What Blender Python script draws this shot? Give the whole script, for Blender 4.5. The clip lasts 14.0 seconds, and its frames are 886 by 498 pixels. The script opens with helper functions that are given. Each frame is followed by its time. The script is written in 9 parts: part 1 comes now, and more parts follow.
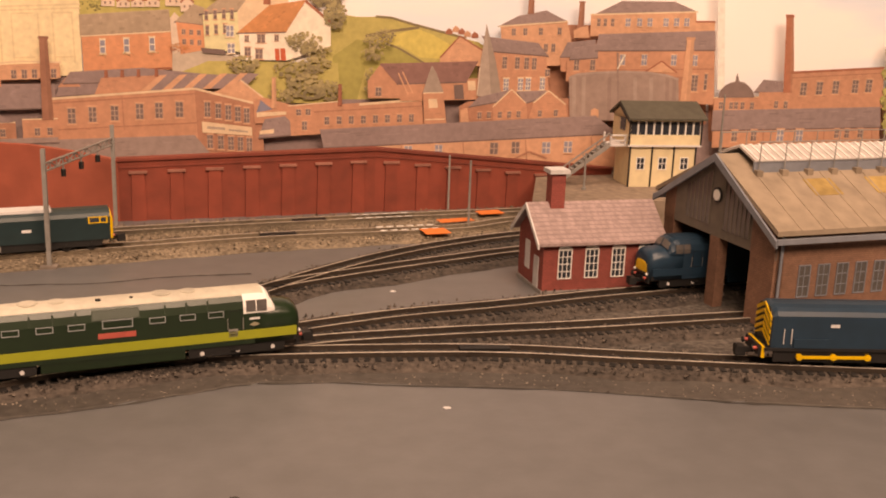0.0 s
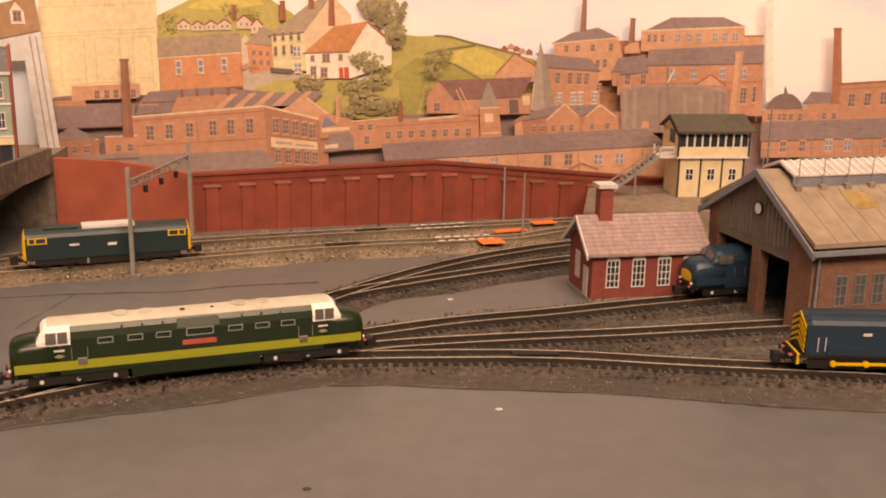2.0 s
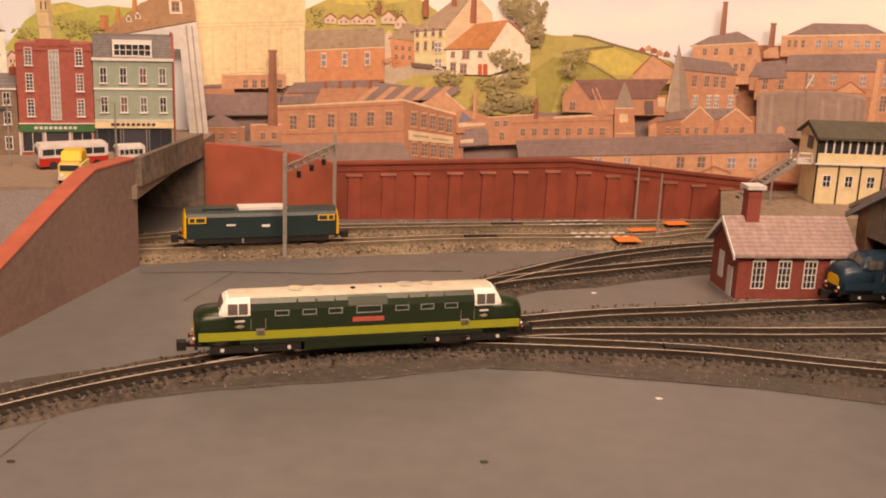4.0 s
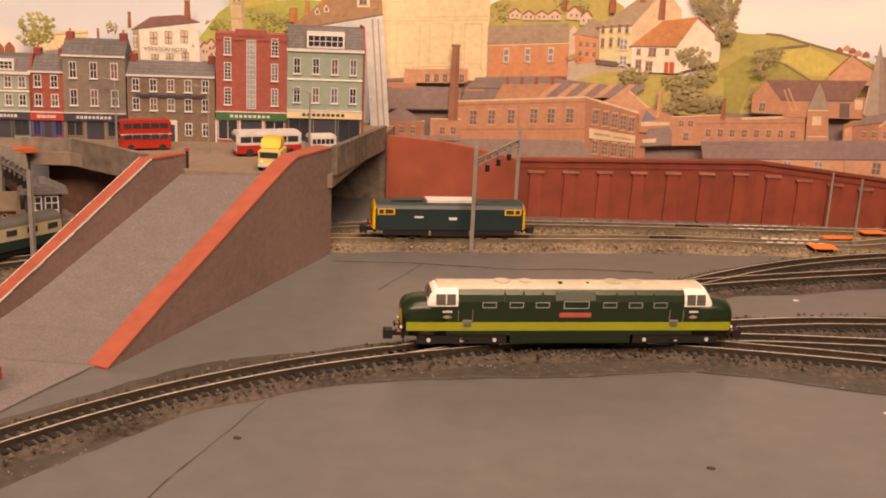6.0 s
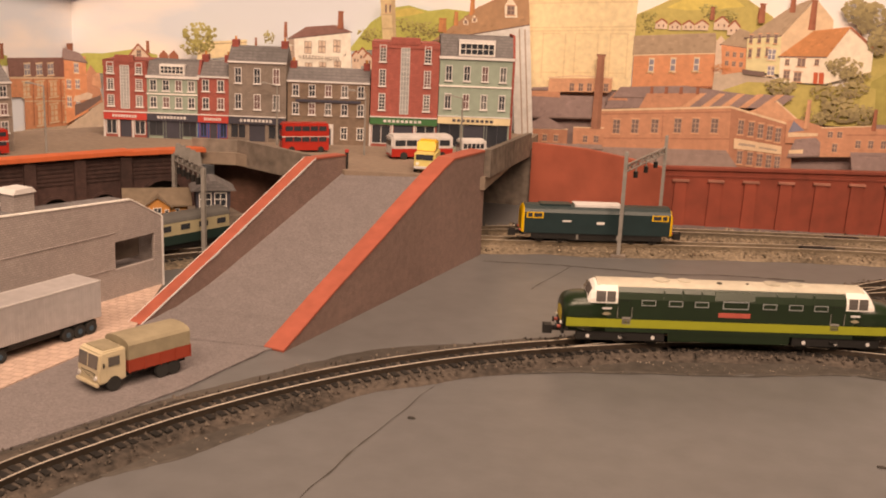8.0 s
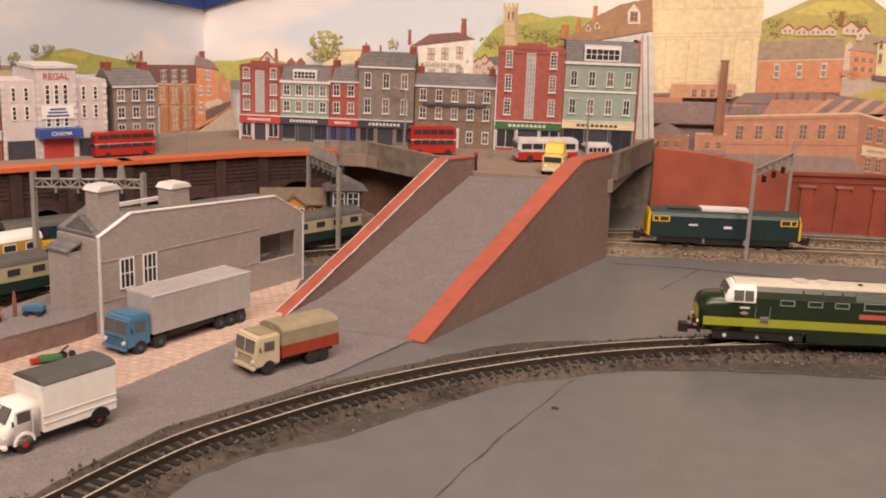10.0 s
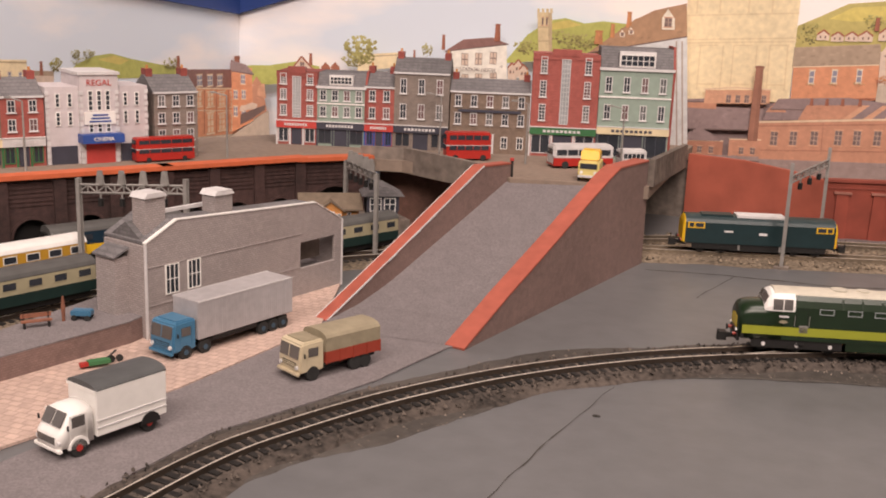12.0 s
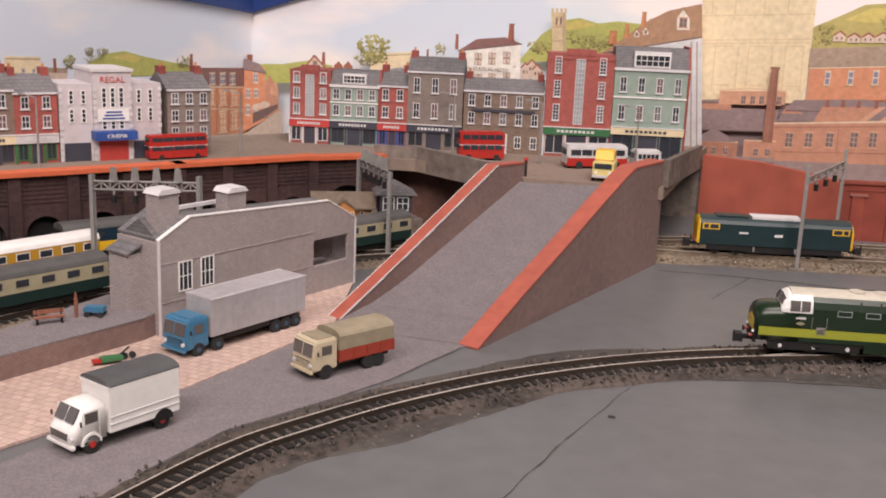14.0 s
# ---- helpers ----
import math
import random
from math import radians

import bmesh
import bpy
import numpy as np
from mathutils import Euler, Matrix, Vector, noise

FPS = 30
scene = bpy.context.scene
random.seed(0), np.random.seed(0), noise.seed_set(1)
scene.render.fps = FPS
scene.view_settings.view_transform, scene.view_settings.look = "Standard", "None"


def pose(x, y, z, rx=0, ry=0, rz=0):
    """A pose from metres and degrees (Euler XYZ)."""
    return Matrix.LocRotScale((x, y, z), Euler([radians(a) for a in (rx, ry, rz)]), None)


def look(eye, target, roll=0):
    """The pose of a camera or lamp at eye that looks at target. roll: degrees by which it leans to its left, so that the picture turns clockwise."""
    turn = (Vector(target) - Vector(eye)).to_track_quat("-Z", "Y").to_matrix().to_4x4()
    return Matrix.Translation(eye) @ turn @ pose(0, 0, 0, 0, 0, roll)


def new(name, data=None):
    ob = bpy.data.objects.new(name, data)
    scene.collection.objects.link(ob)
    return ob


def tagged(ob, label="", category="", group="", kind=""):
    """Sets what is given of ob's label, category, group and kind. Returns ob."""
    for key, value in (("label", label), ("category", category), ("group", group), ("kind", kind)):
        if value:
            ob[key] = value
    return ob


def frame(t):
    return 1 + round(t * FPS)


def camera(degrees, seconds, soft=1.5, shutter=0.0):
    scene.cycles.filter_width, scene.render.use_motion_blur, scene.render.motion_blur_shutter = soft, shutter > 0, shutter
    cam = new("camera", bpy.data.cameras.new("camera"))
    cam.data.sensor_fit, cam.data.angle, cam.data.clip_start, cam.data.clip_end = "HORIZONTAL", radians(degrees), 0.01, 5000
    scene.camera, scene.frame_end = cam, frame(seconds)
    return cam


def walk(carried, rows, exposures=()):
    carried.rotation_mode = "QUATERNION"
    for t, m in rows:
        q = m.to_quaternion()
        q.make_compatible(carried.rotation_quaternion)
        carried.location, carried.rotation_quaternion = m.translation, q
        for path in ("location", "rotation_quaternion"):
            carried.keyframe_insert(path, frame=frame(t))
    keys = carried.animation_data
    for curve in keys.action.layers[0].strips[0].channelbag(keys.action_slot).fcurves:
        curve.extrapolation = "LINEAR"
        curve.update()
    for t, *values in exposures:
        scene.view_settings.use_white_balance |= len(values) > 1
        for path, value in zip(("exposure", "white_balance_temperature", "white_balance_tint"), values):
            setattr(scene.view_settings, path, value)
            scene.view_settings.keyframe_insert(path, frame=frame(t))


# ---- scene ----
cam = camera(46.0, 14.0, soft=1.9)
# seconds, eye in metres, yaw, pitch and roll in degrees
PATH = [
    (0, -0.0075, -0.0690, 0.1444, -8.83, -14.49, 2.03),
    (0.5, -0.0033, -0.0729, 0.1487, -8.40, -14.54, 1.76),
    (1, -0.0006, -0.0816, 0.1525, -7.82, -14.56, 1.37),
    (1.5, -0.0042, -0.0899, 0.1545, -7.18, -14.58, 1.30),
    (2, -0.0093, -0.0986, 0.1573, -5.43, -14.54, 1.12),
    (4.5, -0.0502, -0.1109, 0.1519, 0.51, -14.50, 2.64),
    (5, -0.0572, -0.1099, 0.1503, 2.25, -14.55, 2.78),
    (5.5, -0.0691, -0.1082, 0.1479, 4.35, -14.64, 2.86),
    (6, -0.0753, -0.1062, 0.1463, 6.50, -14.60, 2.70),
    (6.5, -0.0777, -0.1087, 0.1430, 8.14, -14.49, 2.60),
    (7, -0.0807, -0.1151, 0.1430, 9.81, -14.45, 2.51),
    (7.5, -0.0864, -0.1196, 0.1420, 11.37, -14.23, 2.57),
    (8, -0.0921, -0.1241, 0.1402, 12.89, -13.91, 2.54),
    (8.5, -0.0932, -0.1308, 0.1372, 14.32, -13.69, 2.27),
    (9, -0.0990, -0.1334, 0.1349, 15.79, -13.46, 2.20),
    (11.5, -0.1093, -0.1470, 0.1377, 19.81, -13.57, 2.06),
    (12, -0.1115, -0.1451, 0.1388, 19.57, -13.45, 2.13),
    (12.5, -0.1124, -0.1453, 0.1382, 19.79, -13.42, 2.14),
    (13, -0.1124, -0.1461, 0.1381, 19.77, -13.37, 2.13),
    (13.5, -0.1135, -0.1450, 0.1375, 19.88, -13.35, 2.18),
    (14, -0.1142, -0.1437, 0.1370, 20.09, -13.38, 2.39),
]
walk(cam, [(t, pose(x, y, z, 90 + pitch, 0, yaw) @ pose(0, 0, 0, 0, 0, roll)) for t, x, y, z, yaw, pitch, roll in PATH],
     exposures=[(0, 0.02, 10000, 33), (4.5, 0.02, 10000, 33), (8, 0.02, 9400, 29), (9, 0.02, 8500, 26), (11.5, 0.02, 6800, 22), (12.5, 0.02, 6700, 22), (14, 0.02, 6200, 20)])

# ---------- light ----------
world = bpy.data.worlds.new("room_air")
world.use_nodes = True
world.node_tree.nodes["Background"].inputs[0].default_value = (1.0, 0.93, 0.85, 1)
world.node_tree.nodes["Background"].inputs[1].default_value = 0.25
scene.world = world


def area_lamp(name, x, y, z, sx, sy, watts, color, target):
    data = bpy.data.lights.new(name, "AREA")
    data.shape, data.size, data.size_y, data.energy, data.color = "RECTANGLE", sx, sy, watts, color
    ob = new(name, data)
    ob.matrix_world = look((x, y, z), target)
    return ob


area_lamp("ceiling_lamp", 0.15, -0.80, 1.12, 1.5, 0.5, 30.0, (1.0, 0.90, 0.78), (-0.15, 0.62, 0.12))
area_lamp("ceiling_lamp", 0.08, 0.10, 1.40, 0.7, 0.5, 11.5, (1.0, 0.90, 0.80), (-0.2, 0.4, 0))

# ---------- materials ----------
MATS = {}


def mat(name, color, rough=0.7, metal=0.0, grain=350.0, amount=0.12, bump=0.1, kind="noise", emit=0.0):
    if name in MATS:
        return MATS[name]
    m = bpy.data.materials.new(name)
    m.use_nodes = True
    nt = m.node_tree
    n, l = nt.nodes, nt.links
    bsdf = n["Principled BSDF"]
    bsdf.inputs["Roughness"].default_value = rough
    bsdf.inputs["Metallic"].default_value = metal
    geo = n.new("ShaderNodeNewGeometry")
    info = n.new("ShaderNodeObjectInfo")
    fine = n.new("ShaderNodeTexNoise")
    fine.inputs["Scale"].default_value, fine.inputs["Detail"].default_value = grain, 4
    wide = n.new("ShaderNodeTexNoise")
    wide.inputs["Scale"].default_value, wide.inputs["Detail"].default_value = grain / 14, 3
    l.new(geo.outputs["Position"], fine.inputs["Vector"])
    l.new(geo.outputs["Position"], wide.inputs["Vector"])
    add = n.new("ShaderNodeMath")
    l.new(fine.outputs["Fac"], add.inputs[0])
    l.new(wide.outputs["Fac"], add.inputs[1])
    own = n.new("ShaderNodeMath")
    own.operation = "MULTIPLY_ADD"
    own.inputs[1].default_value = 0.25
    l.new(info.outputs["Random"], own.inputs[0])
    l.new(add.outputs[0], own.inputs[2])
    ramp = n.new("ShaderNodeMapRange")
    ramp.inputs[1].default_value, ramp.inputs[2].default_value = 0.8, 1.45
    ramp.inputs[3].default_value, ramp.inputs[4].default_value = 1 - 1.6 * amount, 1 + 1.6 * amount
    l.new(own.outputs[0], ramp.inputs[0])
    mul = n.new("ShaderNodeVectorMath")
    mul.operation = "SCALE"
    mul.inputs[0].default_value = color[:3]
    l.new(ramp.outputs[0], mul.inputs["Scale"])
    last = mul.outputs[0]
    height = fine.outputs["Fac"]
    if kind in ("brick", "slate", "paving"):
        sep = n.new("ShaderNodeSeparateXYZ")
        l.new(geo.outputs["Position"], sep.inputs[0])
        com = n.new("ShaderNodeCombineXYZ")
        if kind == "paving":
            l.new(sep.outputs["X"], com.inputs[0])
            l.new(sep.outputs["Y"], com.inputs[1])
        else:
            flat = n.new("ShaderNodeMath")
            l.new(sep.outputs["X"], flat.inputs[0])
            l.new(sep.outputs["Y"], flat.inputs[1])
            l.new(flat.outputs[0], com.inputs[0])
            l.new(sep.outputs["Z"], com.inputs[1])
        br = n.new("ShaderNodeTexBrick")
        size = {"brick": 0.0021, "slate": 0.0036, "paving": 0.0045}[kind]
        br.inputs["Scale"].default_value = 1.0
        br.inputs["Brick Width"].default_value, br.inputs["Row Height"].default_value = size, size * (0.45 if kind != "paving" else 0.8)
        br.inputs["Mortar Size"].default_value = size * 0.075
        br.inputs["Color1"].default_value = (1, 1, 1, 1)
        br.inputs["Color2"].default_value = (0.84, 0.84, 0.84, 1)
        br.inputs["Mortar"].default_value = (0.72, 0.72, 0.72, 1)
        l.new(com.outputs[0], br.inputs["Vector"])
        mm = n.new("ShaderNodeVectorMath")
        mm.operation = "MULTIPLY"
        l.new(last, mm.inputs[0])
        l.new(br.outputs["Color"], mm.inputs[1])
        last, height = mm.outputs[0], br.outputs["Color"]
    if kind == "chips":
        isl = n.new("ShaderNodeMapRange")
        isl.inputs[3].default_value, isl.inputs[4].default_value = 0.25, 2.1
        l.new(geo.outputs["Random Per Island"], isl.inputs[0])
        sc = n.new("ShaderNodeVectorMath")
        sc.operation = "SCALE"
        l.new(last, sc.inputs[0])
        l.new(isl.outputs[0], sc.inputs["Scale"])
        last = sc.outputs[0]
    if kind == "grit":
        cells = n.new("ShaderNodeTexVoronoi")
        cells.inputs["Scale"].default_value = 1500
        l.new(geo.outputs["Position"], cells.inputs["Vector"])
        shade = n.new("ShaderNodeSeparateXYZ")
        l.new(cells.outputs["Color"], shade.inputs[0])
        spread = n.new("ShaderNodeMapRange")
        spread.inputs[3].default_value, spread.inputs[4].default_value = 0.84, 1.16
        l.new(shade.outputs["X"], spread.inputs[0])
        sg = n.new("ShaderNodeVectorMath")
        sg.operation = "SCALE"
        l.new(last, sg.inputs[0])
        l.new(spread.outputs[0], sg.inputs["Scale"])
        last = sg.outputs[0]
    if kind == "sky":
        cl = n.new("ShaderNodeTexNoise")
        cl.inputs["Scale"].default_value, cl.inputs["Detail"].default_value = 6.5, 6
        mp = n.new("ShaderNodeMapping")
        mp.inputs["Scale"].default_value = (0.8, 0.8, 2.4)
        l.new(geo.outputs["Position"], mp.inputs[0])
        l.new(mp.outputs[0], cl.inputs["Vector"])
        r2 = n.new("ShaderNodeValToRGB")
        r2.color_ramp.elements[0].position, r2.color_ramp.elements[0].color = 0.46, (0.70, 0.77, 0.86, 1)
        r2.color_ramp.elements[1].position, r2.color_ramp.elements[1].color = 0.60, (0.94, 0.88, 0.86, 1)
        l.new(cl.outputs["Fac"], r2.inputs[0])
        last = r2.outputs[0]
    l.new(last, bsdf.inputs["Base Color"])
    bp = n.new("ShaderNodeBump")
    bp.inputs["Strength"].default_value, bp.inputs["Distance"].default_value = bump, 0.0006
    l.new(height, bp.inputs["Height"])
    l.new(bp.outputs[0], bsdf.inputs["Normal"])
    MATS[name] = m
    return m


def glass(name, color, rough=0.12):
    return mat(name, color, rough, 0.0, 200, 0.1, 0.0)


PAINT_GREY = mat("grey_board_paint", (0.128, 0.128, 0.132), 0.40, 0, 90, 0.08, 0.3)
STONE_CHIP = mat("stone_chips", (0.075, 0.06, 0.05), 0.85, 0, 900, 0.3, 0.3, "chips")
RAIL = mat("nickel_rail", (0.74, 0.66, 0.58), 0.28, 0.35, 300, 0.15, 0.05)
RAIL_SIDE = mat("rusty_rail_side", (0.050, 0.036, 0.027), 0.6, 0.3, 300, 0.2, 0.1)
SLEEPER = mat("black_plastic_sleeper", (0.016, 0.014, 0.013), 0.65, 0, 400, 0.3, 0.2)
REDWALL = mat("red_painted_wall", (0.25, 0.05, 0.03), 0.7, 0, 90, 0.16, 0.25)
REDDARK = mat("red_wall_recess", (0.20, 0.042, 0.027), 0.75, 0, 90, 0.2, 0.25)
COPING = mat("orange_card_coping", (0.37, 0.092, 0.06), 0.7, 0, 150, 0.12, 0.1)
DULLBRICK = mat("brown_brick_paper", (0.26, 0.17, 0.15), 0.8, 0, 300, 0.12, 0.35, "brick")
GREYBRICK = mat("grey_brick_paper", (0.385, 0.335, 0.325), 0.8, 0, 300, 0.07, 0.3, "brick")
ROADGRIT = mat("grey_grit_paper", (0.190, 0.168, 0.172), 0.95, 0, 1600, 0.06, 0.6, "grit")
ROADTOP = mat("brown_road_card", (0.235, 0.178, 0.14), 0.85, 0, 250, 0.12, 0.2)
CONCRETE = mat("concrete_grey_card", (0.175, 0.142, 0.12), 0.85, 0, 180, 0.34, 0.3)
VIADUCT = mat("dark_brick_card", (0.060, 0.030, 0.027), 0.85, 0, 300, 0.3, 0.6, "brick")
PAVE = mat("pink_paving_paper", (0.52, 0.38, 0.32), 0.85, 0, 300, 0.12, 0.3, "paving")
REDBRICK = mat("red_brick_paper", (0.33, 0.075, 0.06), 0.75, 0, 300, 0.12, 0.25, "brick")
SHEDBRICK = mat("brown_shed_brick", (0.27, 0.14, 0.095), 0.75, 0, 300, 0.14, 0.25, "brick")
SHEDROOF = mat("tan_asbestos_roof", (0.26, 0.20, 0.148), 0.85, 0, 120, 0.2, 0.4)
SLATE = mat("pink_grey_slates", (0.42, 0.30, 0.29), 0.75, 0, 300, 0.15, 0.4, "slate")
GREYSLATE = mat("grey_card_slates", (0.17, 0.16, 0.165), 0.75, 0, 300, 0.15, 0.3, "slate")
GREENROOF = mat("dark_green_roof", (0.075, 0.068, 0.05), 0.7, 0, 200, 0.15, 0.2)
CREAM = mat("cream_plastic", (0.74, 0.62, 0.40), 0.6, 0, 150, 0.08, 0.1)
WHITE = mat("white_paint_and_glare", (0.80, 0.78, 0.75), 0.5, 0, 200, 0.05, 0.05)
OFFWHITE = mat("off_white_card", (0.62, 0.60, 0.60), 0.7, 0, 200, 0.08, 0.1)
BLACK = mat("black_plastic_and_shade", (0.010, 0.009, 0.009), 0.6, 0, 300, 0.2, 0.1)
STEEL = mat("grey_painted_steel", (0.28, 0.265, 0.25), 0.55, 0.2, 300, 0.12, 0.1)
GLASS = glass("dark_window_glass", (0.035, 0.04, 0.05))
GLASSL = glass("pale_window_film", (0.30, 0.32, 0.33), 0.3)
SMOKED = glass("smoky_clear_plastic", (0.11, 0.10, 0.095), 0.15)
TAN_SLEEPER = mat("dusty_tan_sleeper", (0.15, 0.115, 0.08), 0.8, 0, 400, 0.3, 0.2)
TOWNRED = mat("red_brick_card", (0.40, 0.105, 0.085), 0.75, 0, 300, 0.12, 0.2, "brick")
DGREEN = mat("brunswick_green_gloss", (0.009, 0.023, 0.009), 0.30, 0, 200, 0.1, 0.02)
LIME = mat("lime_green_band", (0.28, 0.30, 0.027), 0.4, 0, 200, 0.05, 0.02)
CREAMROOF = mat("cream_grey_loco_roof", (0.50, 0.46, 0.38), 0.55, 0, 250, 0.12, 0.1)
YELLOW = mat("warning_yellow", (0.78, 0.46, 0.02), 0.4, 0, 200, 0.05, 0.02)
RAILBLUE = mat("rail_blue", (0.012, 0.034, 0.058), 0.35, 0, 200, 0.1, 0.03)
TEALBLUE = mat("faded_rail_blue", (0.010, 0.029, 0.033), 0.4, 0, 200, 0.1, 0.03)
RED = mat("bright_red", (0.42, 0.028, 0.02), 0.35, 0, 200, 0.06, 0.02)
PLATE = mat("red_nameplate", (0.45, 0.09, 0.07), 0.4, 0, 200, 0.1, 0.02)
ORANGE = mat("orange_tape", (0.85, 0.22, 0.06), 0.5, 0, 200, 0.08, 0.1)
LBLUE = mat("lorry_blue", (0.05, 0.17, 0.29), 0.35, 0, 200, 0.06, 0.02)
SILVER = mat("silver_grey_box", (0.42, 0.40, 0.41), 0.5, 0.1, 300, 0.08, 0.2)
BEIGE = mat("beige_cab", (0.55, 0.47, 0.33), 0.45, 0, 200, 0.06, 0.05)
KHAKI = mat("khaki_canvas", (0.26, 0.22, 0.15), 0.85, 0, 250, 0.12, 0.3)
BRICKRED = mat("lorry_side_red", (0.30, 0.045, 0.025), 0.5, 0, 200, 0.08, 0.05)
TYRE = mat("rubber_tyre", (0.02, 0.02, 0.02), 0.8, 0, 300, 0.2, 0.1)
SAGE = mat("sage_green_card", (0.26, 0.33, 0.28), 0.7, 0, 200, 0.08, 0.1)
BROWNSTONE = mat("brown_stone_card", (0.26, 0.185, 0.14), 0.75, 0, 300, 0.14, 0.25, "brick")
GREYSTONE = mat("grey_stone_card", (0.27, 0.22, 0.19), 0.75, 0, 300, 0.12, 0.25, "brick")
SHOPGREEN = mat("shop_green", (0.04, 0.16, 0.06), 0.5, 0, 200, 0.08, 0.05)
SHOPBLUE = mat("shop_blue", (0.03, 0.08, 0.30), 0.5, 0, 200, 0.08, 0.05)
SHOPRED = mat("shop_red", (0.52, 0.06, 0.05), 0.5, 0, 200, 0.08, 0.05)
SHOPDARK = mat("shop_dark", (0.05, 0.05, 0.07), 0.5, 0, 200, 0.1, 0.05)
ORANGEBRICK = mat("orange_hut_board", (0.55, 0.24, 0.07), 0.7, 0, 250, 0.1, 0.15)
BROWNROOF = mat("brown_hut_roof", (0.16, 0.12, 0.085), 0.8, 0, 250, 0.15, 0.3)
WOOD = mat("varnished_bench_wood", (0.25, 0.10, 0.06), 0.6, 0, 300, 0.15, 0.1)
WALLPAINT = mat("room_wall_paint", (0.30, 0.27, 0.24), 0.8, 0, 20, 0.04, 0.1)
CRACK = mat("dark_board_joint", (0.05, 0.045, 0.04), 0.9, 0, 300, 0.3, 0.2)
NAVY = mat("blue_pelmet", (0.02, 0.05, 0.20), 0.5, 0, 100, 0.08, 0.05)

# ---------- building helpers (lengths in centimetres) ----------
CM = 0.01


def box(bm, x0, y0, z0, x1, y1, z1):
    v = [bm.verts.new((x, y, z)) for z in (z0, z1) for x, y in ((x0, y0), (x1, y0), (x1, y1), (x0, y1))]
    for a, b, c, d in ((3, 2, 1, 0), (4, 5, 6, 7), (0, 1, 5, 4), (1, 2, 6, 5), (2, 3, 7, 6), (3, 0, 4, 7)):
        bm.faces.new((v[a], v[b], v[c], v[d]))
    return v


def boxes(*rows):
    bm = bmesh.new()
    for r in rows:
        box(bm, *r)
    return bm


def prism(bm, pts, a, b, along="y"):
    """A flat outline, in the plane across `along`, drawn out from a to b."""
    def at(p, w):
        return {"y": (p[0], w, p[1]), "x": (w, p[0], p[1]), "z": (p[0], p[1], w)}[along]
    lo, hi = [bm.verts.new(at(p, a)) for p in pts], [bm.verts.new(at(p, b)) for p in pts]
    bm.faces.new(lo)
    bm.faces.new(hi[::-1])
    for i in range(len(pts)):
        j = (i + 1) % len(pts)
        bm.faces.new((lo[j], lo[i], hi[i], hi[j]))
    return bm


def rod(bm, a, b, r, n=8, r2=None):
    a, b = Vector(a), Vector(b)
    d = (b - a).normalized()
    u = d.orthogonal().normalized()
    w = d.cross(u)
    r2 = r if r2 is None else r2
    ring = [[bm.verts.new(p + (u * math.cos(k) + w * math.sin(k)) * q) for k in [2 * math.pi * i / n for i in range(n)]] for p, q in ((a, r), (b, r2))]
    bm.faces.new(ring[0][::-1])
    bm.faces.new(ring[1])
    for i in range(n):
        j = (i + 1) % n
        bm.faces.new((ring[0][i], ring[0][j], ring[1][j], ring[1][i]))
    return bm


def part(name, bm, material, parent=None, label="", at=(0, 0, 0), bevel=0.0, smooth=False, rz=0.0):
    if bevel:
        bmesh.ops.bevel(bm, geom=bm.edges[:], offset=bevel, segments=2, affect="EDGES", clamp_overlap=True)
    bmesh.ops.recalc_face_normals(bm, faces=bm.faces[:])
    bmesh.ops.scale(bm, vec=(CM, CM, CM), verts=bm.verts[:])
    me = bpy.data.meshes.new(name)
    bm.to_mesh(me)
    bm.free()
    if smooth:
        for f in me.polygons:
            f.use_smooth = True
    return place(name, me, material, parent, label, at, rz)


def place(name, me, material, parent=None, label="", at=(0, 0, 0), rz=0.0):
    ob = new(name, me)
    if material and not me.materials:
        me.materials.append(material)
    ob.matrix_basis = pose(at[0] * CM, at[1] * CM, at[2] * CM, 0, 0, rz)
    if parent:
        ob.parent = parent
    if label:
        ob["label"] = label
    return ob


def thing(name, x, y, z, rz, label, category, group="", kind=""):
    ob = new(name)
    ob.empty_display_size = 0.01
    ob.matrix_basis = pose(x * CM, y * CM, z * CM, 0, 0, rz)
    return tagged(ob, label, category, group, kind)


FRAMES = {}


